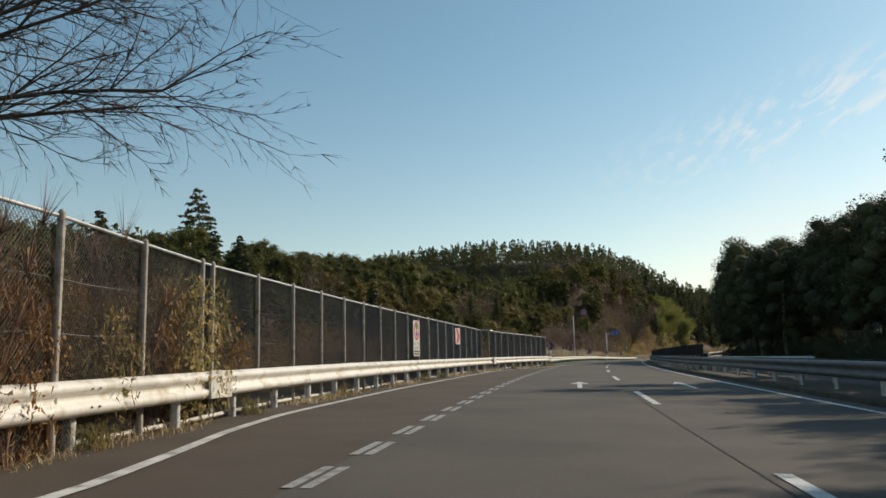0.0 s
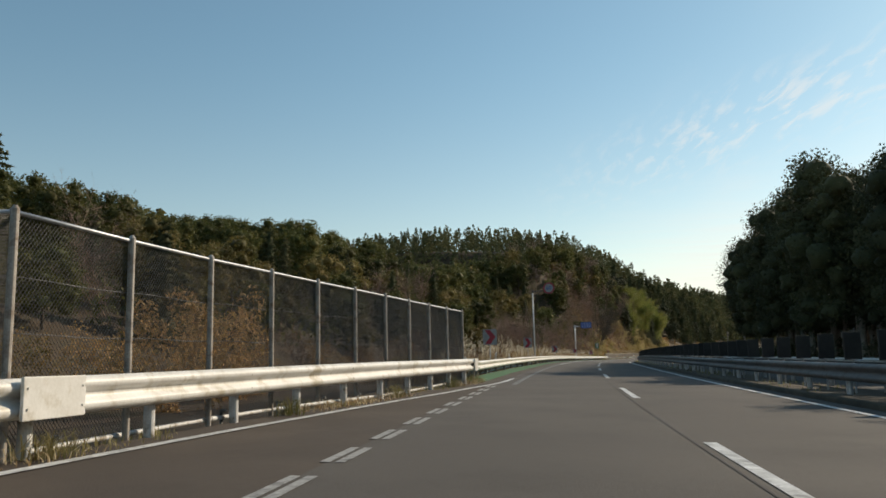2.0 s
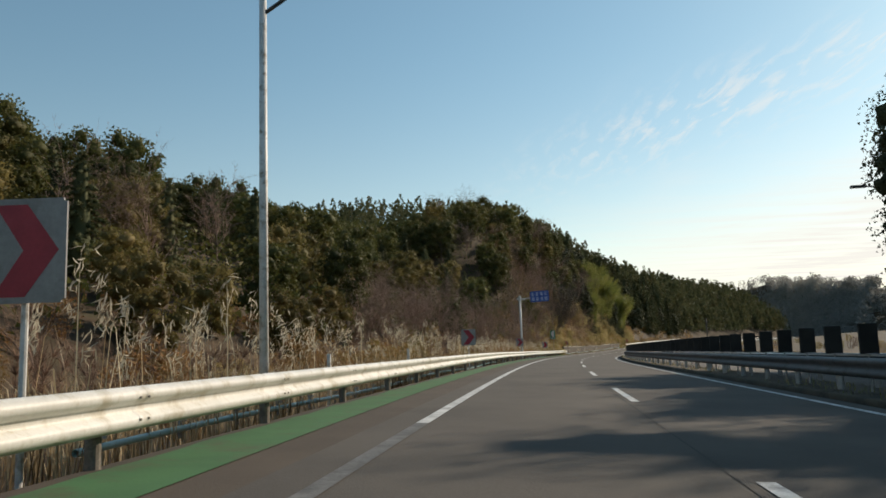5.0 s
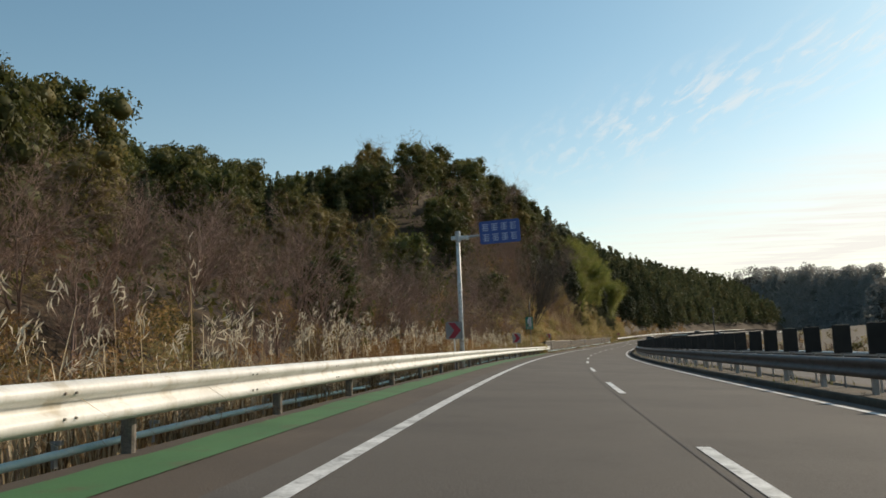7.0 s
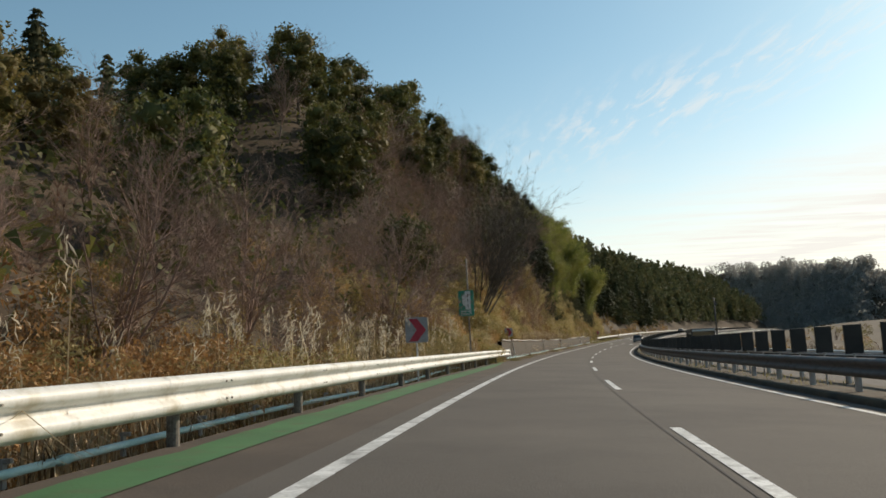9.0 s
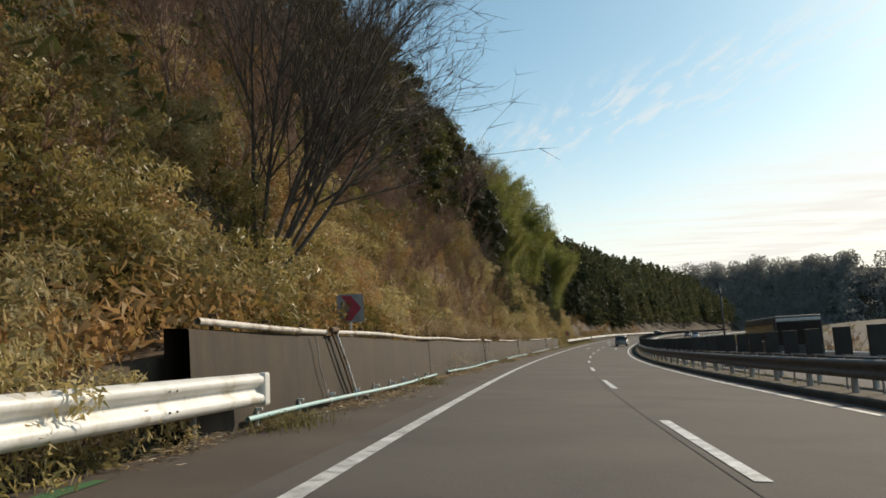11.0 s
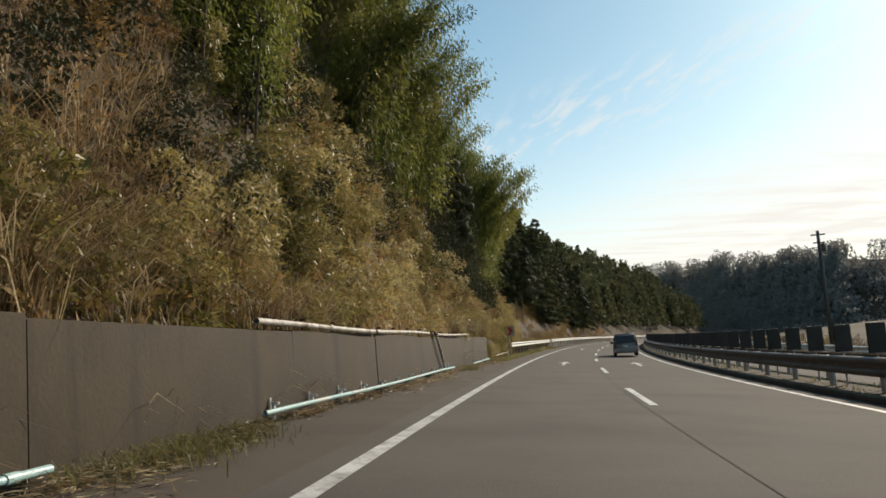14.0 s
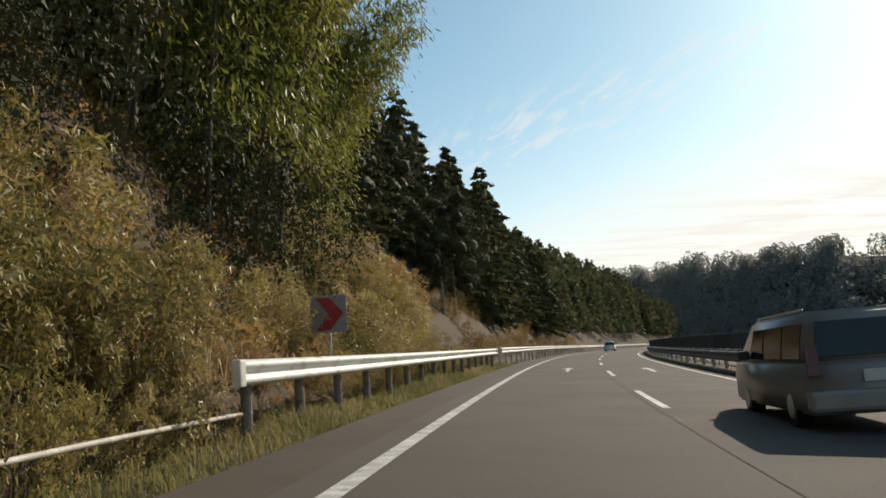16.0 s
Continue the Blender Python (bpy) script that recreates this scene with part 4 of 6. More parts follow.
def words(name, text, size, material, parent, m, label="", align="CENTER"):
    """Raised lettering with the built-in font, turned into a mesh."""
    cu = bpy.data.curves.new(name, "FONT")
    cu.body, cu.size, cu.align_x, cu.align_y, cu.extrude, cu.resolution_u = text, size, align, "CENTER", 0.002, 3
    tmp = bpy.data.objects.new(name, cu)
    me = bpy.data.meshes.new_from_object(tmp)
    bpy.data.objects.remove(tmp)
    me.materials.clear()
    me.materials.append(material)
    return child(name, me, parent, m @ pose(0, 0, 0, 90, 0, 0), label)


CHEVRON = [(-0.21, 0.30), (0.02, 0.30), (0.25, 0.0), (0.02, -0.30), (-0.21, -0.30), (0.0, 0.0)]


def chevron_sign(s, n, foot_z, top_z, w, h, turn, post=True):
    """A board with a red chevron that points right, on a post or hung on the fence. Its face looks back along the road."""
    root = empty("chevron_sign", stand(s, n, 0, turn), "white board with a red chevron on a steel post" if post else "white board with a red chevron hung on the fence", "road sign", "bend markers")
    mid = top_z - h / 2
    slab("board", w, h, 0.025, M["sign_white_shade"] if post else M["sign_white"], root, pose(0, 0, mid), "", 0.03)
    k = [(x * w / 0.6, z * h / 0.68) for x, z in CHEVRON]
    outline("chevron", k, 0.004, M["sign_red_shade"] if post else M["sign_red"], root, pose(0, -0.0125, mid), "bright red chevron")
    if post:
        bm = bmesh.new()
        tube(bm, (0.0, 0.045, foot_z - 0.4), (0.0, 0.045, top_z - 0.05), 0.03, 0.03, 10)
        part("post", bm, M["post"], root)
    for z in (mid - h * 0.3, mid + h * 0.3):
        bm = bmesh.new()
        box(bm, (-w * 0.45, w * 0.45), (0.012, 0.03), (z - 0.02, z + 0.02), 0.004)
        part("cross_bar", bm, M["steel"], root)
    return root


chevron_sign(38.62, 7.43, 0.8, 2.29, 0.74, 0.79, 82, False)
chevron_sign(83.6, 5.98, 0, 2.28, 0.76, 0.86, 8)
chevron_sign(107.0, 5.8, 0, 2.26, 0.70, 0.86, 6)
chevron_sign(140.0, 5.75, 0, 1.95, 0.72, 0.80, 6)
chevron_sign(174.4, 5.62, -0.2, 1.97, 0.68, 0.72, 6)
chevron_sign(207.5, 5.8, 0, 1.95, 0.72, 0.80, 20)
chevron_sign(242.25, 6.02, 1.2, 2.28, 0.60, 0.64, 16)
chevron_sign(347.4, 6.2, 0, 2.10, 0.74, 0.74, 4)


def litter_sign():
    """The tall board on the fence that forbids throwing litter."""
    root = empty("litter_sign", stand(28.85, 7.42, 1.60, 87), "tall white no-littering board with a red ring, hung on the fence", "sign")
    f = -0.0125
    slab("board", 0.86, 1.42, 0.025, M["sign_white"], root, Matrix.Diagonal((1.06, 1, 0.93, 1)), "", 0.04)
    ring("ring", 0.27, 0.355, 0.004, M["sign_red"], root, pose(0, f, 0.28), "red prohibition ring")
    outline("bar", [(-0.23, 0.19), (-0.17, 0.25), (0.23, -0.19), (0.17, -0.25)], 0.005, M["sign_red"], root, pose(0, f, 0.28), "red slanting bar")
    outline("sleeve", [(-0.15, 0.05), (0.14, 0.02), (0.16, 0.20), (-0.12, 0.22)], 0.003, M["sleeve_green"], root, pose(0, f - 0.003, 0.32), "green block of the picture")
    outline("can", [(-0.13, -0.20), (0.10, -0.20), (0.10, -0.06), (-0.13, -0.06)], 0.003, M["can_blue"], root, pose(0, f - 0.003, 0.28), "small blue can")
    words("lettering", "空カン・ゴミを", 0.105, M["sign_black"], root, pose(0, f, -0.22))
    words("lettering", "捨てるな!!", 0.115, M["sign_black"], root, pose(0, f, -0.36))
    for i in range(2):
        for j in range(9):
            x = -0.34 + j * 0.085
            slab("letter_bar", 0.06, 0.06, 0.006, M["sign_black"], root, pose(x, f - 0.002, -0.49 - i * 0.095), "", 0.004)


litter_sign()


def speed_sign():
    root = empty("speed_sign", stand(112.0, 5.63, -0.52), "round 60 speed-limit sign on a tall pole with an arm", "road sign")
    bm = bmesh.new()
    tube(bm, (0, 0, -0.4), (0, 0, 7.12), 0.07, 0.055, 14)
    part("pole", bm, M["post"], root, "", True)
    bm = bmesh.new()
    tube(bm, (0, 0, 7.05), (1.3, 0, 7.2), 0.035, 0.03, 10)
    part("arm", bm, M["dark_steel"], root)
    bm = bmesh.new()
    tube(bm, (0.03, 0, 6.6), (0.9, 0, 7.14), 0.03, 0.03, 10)
    part("brace", bm, M["dark_steel"], root)
    bm = bmesh.new()
    tube(bm, (0, 0, 6.95), (0, 0, 7.18), 0.085, 0.085, 12)
    part("clamp", bm, M["dark_steel"], root)
    bm = bmesh.new()
    tube(bm, (0, 0.012, 0), (0, -0.012, 0), 0.52, 0.52, 40)
    disc = child("disc", bm_mesh("disc", bm, M["sign_white_shade"]), root, pose(1.50, -0.05, 7.35), "white disc with a red rim")
    ring("rim", 0.39, 0.515, 0.004, M["sign_red_shade"], disc, pose(0, -0.012, 0), "red rim")
    words("lettering", "60", 0.48, M["sign_blue"], disc, pose(0, -0.013, 0), "blue figures")


speed_sign()


def guide_sign():
    root = empty("guide_sign", stand(176.5, 5.6, -0.55), "blue guide sign with unreadable white characters on a cantilever pole", "road sign")
    bm = bmesh.new()
    tube(bm, (0, 0, -0.4), (0, 0, 6.55), 0.115, 0.09, 16)
    part("pole", bm, M["post"], root, "", True)
    bm = bmesh.new()
    tube(bm, (-0.25, 0, 6.3), (1.4, 0, 6.4), 0.06, 0.05, 12)
    tube(bm, (0, 0, 6.15), (0, 0, 6.62), 0.13, 0.13, 14)
    part("arm", bm, M["steel"], root)
    bm = bmesh.new()
    box(bm, (-0.3, 0.5), (-0.1, 0.1), (6.22, 6.4), 0.03)
    part("clamp", bm, M["steel"], root)
    board = slab("board", 1.80, 1.03, 0.05, M["sign_blue"], root, pose(1.9, -0.08, 6.49) @ pose(0, 0, 0, 0, -2.0, 0), "deep blue board", 0.04)
    for i in range(2):
        for j in range(4):
            x, z = -0.63 + j * 0.41 + 0.02 * i, 0.23 - 0.46 * i
            for k in range(4):
                slab("letter_bar", 0.29 - 0.05 * (k % 2), 0.04, 0.006, M["sign_grey"], board, pose(x, -0.028, z + 0.135 - k * 0.09), "", 0.004)
            slab("letter_bar", 0.04, 0.31, 0.006, M["sign_grey"], board, pose(x - 0.06 + 0.04 * (j % 3), -0.03, z), "", 0.004)


guide_sign()


def turnout_sign():
    root = empty("turnout_sign", stand(221.7, 5.93, -0.02), "green turnout sign with white pictogram on a thin pole", "road sign")
    bm = bmesh.new()
    tube(bm, (0, 0.06, -0.4), (0, 0.06, 5.4), 0.045, 0.04, 12)
    part("pole", bm, M["bark_pale"], root, "", True)
    board = slab("board", 0.92, 1.42, 0.03, M["sign_green"], root, pose(-0.1, 0, 3.16) @ Matrix.Diagonal((0.84, 1, 0.90, 1)), "green board", 0.04)
    f = -0.015
    outline("pictogram", [(-0.05, 0.66), (0.27, 0.66), (0.27, -0.36), (-0.05, -0.36), (-0.05, -0.18), (-0.22, -0.04), (-0.22, 0.42), (-0.05, 0.55)], 0.004, M["sign_white"], board, pose(0, f, 0), "white road shape")
    for z in (0.5, 0.22, -0.06):
        outline("pictogram_dash", [(0.085, z), (0.125, z), (0.125, z - 0.17), (0.085, z - 0.17)], 0.003, M["sign_black"], board, pose(0, f - 0.004, 0))
    for j in range(6):
        slab("letter_bar", 0.075, 0.06, 0.006, M["sign_white"], board, pose(-0.27 + j * 0.105, f - 0.002, -0.44), "", 0.004)
    words("lettering", "200m先", 0.2, M["sign_white"], board, pose(0, f, -0.59))


turnout_sign()


def street_lamp():
    root = empty("street_lamp", stand(147.0, -17.9, 0), "tall steel street lamp with a curved arm beyond the opposite lanes", "street lamp")
    bm = bmesh.new()
    tube(bm, (0, 0, -0.4), (0, 0, 9.0), 0.1, 0.06, 12)
    part("pole", bm, M["steel"], root, "", True)
    bm = bmesh.new()
    pts = [(0, 0, 9.0), (-0.35, 0, 9.6), (-1.1, 0, 9.95), (-1.9, 0, 10.05)]
    for a, b in zip(pts, pts[1:]):
        tube(bm, a, b, 0.045, 0.04, 10)
    part("arm", bm, M["steel"], root)
    bm = bmesh.new()
    box(bm, (-2.7, -1.85), (-0.13, 0.13), (9.98, 10.14), 0.06)
    part("head", bm, M["dark_steel"], root, "flat grey lamp head")


street_lamp()


def utility_pole():
    root = empty("utility_pole", stand(351.0, -17.0, -0.2), "dark utility pole beside the field", "utility pole")
    bm = bmesh.new()
    tube(bm, (0, 0, -0.5), (0, 0, 9.3), 0.17, 0.12, 12)
    part("pole", bm, M["dark_steel"], root, "", True)
    for z, w in ((9.0, 0.5), (8.4, 0.4)):
        bm = bmesh.new()
        box(bm, (-w, w), (-0.05, 0.05), (z - 0.05, z + 0.05), 0.01)
        part("cross_arm", bm, M["dark_steel"], root)
    bm = bmesh.new()
    tube(bm, (0.25, 0, 7.7), (0.25, 0, 8.3), 0.16, 0.16, 12)
    part("transformer", bm, M["dark_steel"], root)


utility_pole()


def marker_stake(s, n, h):
    root = empty("marker_stake", stand(s, n, -0.2, random.uniform(-8, 8)), "weathered pale stake among the grass", "stake", "stakes in the verge")
    bm = bmesh.new()
    box(bm, (-0.04, 0.04), (-0.04, 0.04), (-0.3, h), 0.008)
    part("stake", bm, M["post"], root)


for s, n, h in ((76.4, 6.3, 1.0), (79.0, 6.5, 0.85), (90, 6.4, 1.2), (97, 6.3, 1.15), (118, 6.4, 1.1), (127, 6.3, 1.2)):
    marker_stake(s, n, h)


# ---- plants ----
rng = np.random.default_rng(7)


def unit(v):
    return v / np.maximum(np.linalg.norm(v, axis=-1, keepdims=True), 1e-9)


def leaf_mesh(name, c, length, width, axis, material, r, curl=0.12, small=False):
    """Pointed leaves: bent rhombs, or single pointed blades where they are small; centres, lengths, widths, the way each points."""
    k = len(c)
    a = unit(axis)
    b = unit(np.cross(a, unit(r.normal(size=(k, 3)))))
    up = np.cross(a, b)
    L, Wd = np.broadcast_to(length, k)[:, None], np.broadcast_to(width, k)[:, None]
    if small:
        v = np.stack([c - a * L / 2 + b * Wd * 0.75, c + a * L / 2, c - a * L / 2 - b * Wd * 0.75], 1).reshape(-1, 3)
        return mesh_of(name, v, np.arange(3 * k).reshape(-1, 3), material)
    v = np.stack([c - a * L / 2, c + b * Wd / 2 + up * L * curl, c + a * L / 2, c - b * Wd / 2 + up * L * curl], 1).reshape(-1, 3)
    return mesh_of(name, v, np.arange(4 * k).reshape(-1, 4), material)


def blade_mesh(name, base, height, width, lean, material, r):
    """Grass blades: each a strip of two bent lengths that ends in a point."""
    k = len(base)
    h, w = np.broadcast_to(height, k)[:, None], np.broadcast_to(width, k)[:, None]
    ang = r.uniform(0, math.tau, k)
    d = np.stack([np.cos(ang), np.sin(ang), np.zeros(k)], 1)
    side = np.stack([-np.sin(ang), np.cos(ang), np.zeros(k)], 1) * w / 2
    l = np.broadcast_to(lean, k)[:, None]
    up = np.array([0, 0, 1.0])
    p1 = base + up * h * 0.5 + d * h * l * 0.14
    p2 = base + up * h * (0.86 - 0.12 * l) + d * h * l * 0.5
    p3 = base + up * h * (1 - 0.42 * l) + d * h * l
    v = np.stack([base - side, base + side, p1 + side * 0.9, p1 - side * 0.9, p2 + side * 0.65, p2 - side * 0.65, p3 + side * 0.1, p3 - side * 0.1], 1).reshape(-1, 3)
    q = np.arange(k)[:, None] * 8
    f = np.concatenate([q + [0, 1, 2, 3], q + [3, 2, 4, 5], q + [5, 4, 6, 7]])
    return mesh_of(name, v, f, material)


def limb_meshes(r, starts, ways, length, radius, forks, spread, droop, twigs, twig_len, wood, twig_mat, shrink=0.55, twig_w=0.014):
    """A bare tree, level by level: tapered limbs of bent lengths that fork, and fine twigs on the last level. Gives the limbs' mesh and the twigs' mesh."""
    P, D = np.asarray(starts, float), unit(np.asarray(ways, float))
    L, R = np.full(len(P), float(length)) * r.uniform(0.85, 1.15, len(P)), np.full(len(P), float(radius))
    vs, fs, count = [], [], 0
    for level, fork in enumerate(forks + [0]):
        k, m = (6, 6) if level == 0 else (4, 4) if level == 1 else (3, 3)
        pts, ways_at, rads = [P], [D], [R]
        for i in range(k):
            D = unit(D + r.normal(size=D.shape) * (0.07 + 0.04 * level) + np.array(droop) * (0.4 + 0.5 * level))
            P = P + D * (L / k)[:, None]
            R = R * (0.88 if level == 0 else 0.84)
            pts.append(P)
            ways_at.append(D)
            rads.append(R)
        ref = np.array([0.31, 0.72, 0.42])
        rings = []
        for p, d, rad in zip(pts, ways_at, rads):
            x = unit(np.cross(d, ref))
            y = np.cross(d, x)
            g = np.arange(m) * math.tau / m
            rings.append(p[:, None, :] + (x[:, None, :] * np.cos(g)[None, :, None] + y[:, None, :] * np.sin(g)[None, :, None]) * rad[:, None, None])
        ring_v = np.stack(rings, 1)
        c = len(p)
        vs.append(ring_v.reshape(-1, 3))
        a, b, e = np.meshgrid(np.arange(c), np.arange(k), np.arange(m), indexing="ij")
        q = count + (a * (k + 1) + b) * m
        fs.append(np.stack([q + e, q + (e + 1) % m, q + m + (e + 1) % m, q + m + e], -1).reshape(-1, 4))
        count += c * (k + 1) * m
        if not fork:
            break
        first = 2 if level == 0 else 1
        at = np.stack(pts[first:], 1).reshape(-1, 3)
        dd = np.stack(ways_at[first:], 1).reshape(-1, 3)
        rr = np.stack(rads[first:], 1).reshape(-1)
        ll = np.repeat(L, k + 1 - first)
        pick = np.repeat(np.arange(len(at)), fork)
        turn = unit(np.cross(dd[pick], r.normal(size=(len(pick), 3))))
        D = unit(dd[pick] + turn * (spread * r.uniform(0.6, 1.3, len(pick)))[:, None])
        P, R, L = at[pick], rr[pick] * r.uniform(0.45, 0.65, len(pick)), ll[pick] * shrink * r.uniform(0.65, 1.25, len(pick))
    limbs = mesh_of("trunk", np.concatenate(vs), np.concatenate(fs), wood, True)
    ends = np.stack(pts[1:], 1).reshape(-1, 3)
    dd = np.stack(ways_at[1:], 1).reshape(-1, 3)
    pick = r.integers(0, len(ends), twigs)
    d = unit(dd[pick] + r.normal(size=(twigs, 3)) * 0.45 + np.array(droop))
    ln = twig_len * r.uniform(0.5, 1.3, twigs)
    tw = leaf_mesh("crown", ends[pick] + d * (ln * 0.48)[:, None], ln, twig_w * r.uniform(0.6, 1.3, twigs), d, twig_mat, r, 0, True)
    return limbs, tw


def trunk_mesh(name, r, height, rad, material, limbs=5, lift=0.35, reach=0.3):
    bm = bmesh.new()
    p = Vector((0, 0, -0.4))
    k = 5
    pts = [p]
    for i in range(k):
        p = p + Vector((r.normal() * 0.04 * height / k, r.normal() * 0.04 * height / k, height / k))
        pts.append(p)
    for i in range(k):
        tube(bm, pts[i], pts[i + 1], rad * (1 - 0.17 * i), rad * (1 - 0.17 * (i + 1)), 8, False)
    for i in range(limbs):
        a = pts[0].lerp(pts[-1], lift + (0.95 - lift) * (i + 0.5) / limbs)
        g = i * 2.4 + r.uniform(0, 1)
        tube(bm, a, a + Vector((math.cos(g), math.sin(g), 0.6)) * height * reach * r.uniform(0.7, 1.1), rad * 0.35, rad * 0.1, 6, False)
    return bm_mesh(name, bm, material, True)


def lobe_ball():
    """Places and triangles of a small faceted ball, the seed of a crown's inner masses."""
    bm = bmesh.new()
    bmesh.ops.create_icosphere(bm, subdivisions=2, radius=1)
    v = np.array([p.co[:] for p in bm.verts])
    f = np.array([[p.index for p in q.verts] for q in bm.faces])
    bm.free()
    return v, f


BALL_V, BALL_F = lobe_ball()


def crown_round(name, r, height, width, material, count, leaf, lobes=16, low=0.25, slim=0.42, inner=0.42, rim=0.94):
    """A broad crown of uneven lobes, with gaps: a rough mass inside each lobe, and leaves on and round it that break its outline."""
    cs, rad = [], []
    for i in range(lobes):
        z = low + (0.93 - low) * (i + 0.5) / lobes
        fat = math.sqrt(max(0.05, 1 - ((z - 0.55) / 0.52) ** 2))
        g = i * 2.39996 + r.uniform(-0.3, 0.3)
        d = width * 0.36 * fat * r.uniform(0.55, 1.1)
        cs.append((math.cos(g) * d, math.sin(g) * d, z * height))
        rad.append(width * r.uniform(0.15, 0.26) * (0.7 + 0.3 * fat))
    cs, rad = np.array(cs), np.array(rad)
    pick = r.integers(0, lobes, count)
    d = unit(r.normal(size=(count, 3)) + np.array([0, 0, 0.25]))
    pos = cs[pick] + d * (rad[pick] * (0.36 + (rim - 0.36) * r.uniform(0, 1, count) ** 0.8))[:, None] * np.array([1, 1, 0.8])
    a = unit(d * 0.5 + r.normal(size=(count, 3)) * 0.6 + np.array([0, 0, -0.3]))
    size = leaf * r.uniform(0.7, 1.3, count)
    across = unit(np.cross(a, unit(r.normal(size=(count, 3))))) * (size * slim * r.uniform(0.55, 1.0, count))[:, None]
    along = a * size[:, None] / 2
    v = np.stack([pos - along + across, pos + along, pos - along - across], 1).reshape(-1, 3)
    f = np.arange(3 * count).reshape(-1, 3)
    if inner:
        k = len(BALL_V)
        bump = 1 + 0.3 * r.uniform(-1, 1, (lobes, k, 1))
        balls = cs[:, None, :] + BALL_V[None] * bump * (rad[:, None, None] * inner) * np.array([1, 1, 0.85])
        f = np.concatenate([f, (len(v) + np.arange(lobes)[:, None, None] * k + BALL_F[None]).reshape(-1, 3)])
        v = np.concatenate([v, balls.reshape(-1, 3)])
    return mesh_of(name, v, f, material)


def crown_cone(name, r, height, width, material, count, leaf, low=0.1, tiers=0, power=0.8):
    """A conifer: boughs all round, longer below, drooping at their ends; with tiers they stand in level storeys."""
    boughs = tiers * 8 if tiers else 90
    bz = (np.floor(np.arange(boughs) / 8) + 0.5) / tiers if tiers else (np.arange(boughs) + r.uniform(0, 1, boughs)) / boughs
    bz = low + (1 - low) * np.clip(bz + r.normal(size=boughs) * 0.012, 0, 0.995)
    bg = np.arange(boughs) * 2.39996 + r.normal(size=boughs) * 0.2
    bl = width / 2 * np.clip(1 - (bz - low) / (1 - low), 0.03, 1) ** power * r.uniform(0.65, 1.1, boughs)
    pick = r.choice(boughs, count, p=(bl + 0.15) / (bl + 0.15).sum())
    u = np.sqrt(r.uniform(0.01, 1, count))
    L = bl[pick]
    side = r.normal(size=count) * 0.16 * L * (1.1 - u)
    g = bg[pick]
    pos = np.stack([np.cos(g) * L * u - np.sin(g) * side, np.sin(g) * L * u + np.cos(g) * side, bz[pick] * height - (0.22 if not tiers else 0.06) * L * u * u + r.normal(size=count) * 0.05], 1)
    axis = unit(np.stack([np.cos(g), np.sin(g), -0.4 * u], 1) + r.normal(size=(count, 3)) * 0.45)
    size = leaf * r.uniform(0.7, 1.3, count)
    across = unit(np.cross(axis, unit(r.normal(size=(count, 3))))) * leaf * 0.31
    v = np.stack([pos - axis * size[:, None] / 2 + across, pos + axis * size[:, None] / 2, pos - axis * size[:, None] / 2 - across], 1).reshape(-1, 3)
    f = np.arange(3 * count).reshape(-1, 3)
    if not tiers:  # a ragged dark mass round the stem
        ring_z = np.linspace(low + 0.02, 0.9, 9)
        g = np.arange(9) * math.tau / 9
        wide = width * 0.19 * np.clip(1 - (ring_z - low) / (1 - low), 0.03, 1)[:, None] ** power * r.uniform(0.7, 1.15, (9, 9))
        mass = np.stack([np.cos(g) * wide, np.sin(g) * wide, ring_z[:, None] * height + r.normal(size=(9, 9)) * 0.15], -1).reshape(-1, 3)
        i, j = np.meshgrid(np.arange(8), np.arange(9), indexing="ij")
        a, b = (i * 9 + j).ravel(), (i * 9 + (j + 1) % 9).ravel()
        f = np.concatenate([f, len(v) + np.stack([a, b, b + 9], -1), len(v) + np.stack([a, b + 9, a + 9], -1)])
        v = np.concatenate([v, mass])
    return mesh_of(name, v, f, material)


def bamboo_parts(r, height, culms, leaves, bend):
    """Leaning culms that arch over at the top, and sprays of narrow drooping leaves on their upper two thirds."""
    bm = bmesh.new()
    pos, axis = [], []
    per = leaves // culms
    for i in range(culms):
        a = np.array([r.normal() * 0.7, r.normal() * 0.9, -0.2])
        h = height * r.uniform(0.72, 1.05)
        lean = np.array([bend * r.uniform(0.5, 1.3), r.normal() * 0.12, 0])
        pts = []
        for t in np.linspace(0, 1, 9):
            pts.append(a + np.array([0, 0, h]) * (t - 0.10 * t ** 3) + lean * h * (0.25 * t + 0.75 * t ** 3) * 0.5)
        for k, (p, q) in enumerate(zip(pts, pts[1:])):
            tube(bm, p, q, 0.045 * (1 - k / 9.5), 0.045 * (1 - (k + 1) / 9.5), 6, False)
        pts = np.array(pts)
        t = r.uniform(0.12, 1, per) ** 0.85
        base = np.stack([np.interp(t, np.linspace(0, 1, 9), pts[:, k]) for k in range(3)], 1)
        arm = r.normal(size=(per, 3)) * (0.55 - 0.25 * t)[:, None] * np.array([1, 1, 0.6])
        pos.append(base + arm)
        axis.append(unit(arm * 0.6 + np.array([0, 0, -0.9]) + r.normal(size=(per, 3)) * 0.4))
    return bm_mesh("culms", bm, M["bark"], True), leaf_mesh("foliage", np.concatenate(pos), r.uniform(0.17, 0.33, per * culms), r.uniform(0.036, 0.072, per * culms), np.concatenate(axis), M["bamboo"], r, 0.05)


def tree_kind(name, label, category, group, trunk, crown):
    root = thing(name, None, label, category, group)
    child("trunk", trunk, root)
    child("crown", crown, root)
    return root


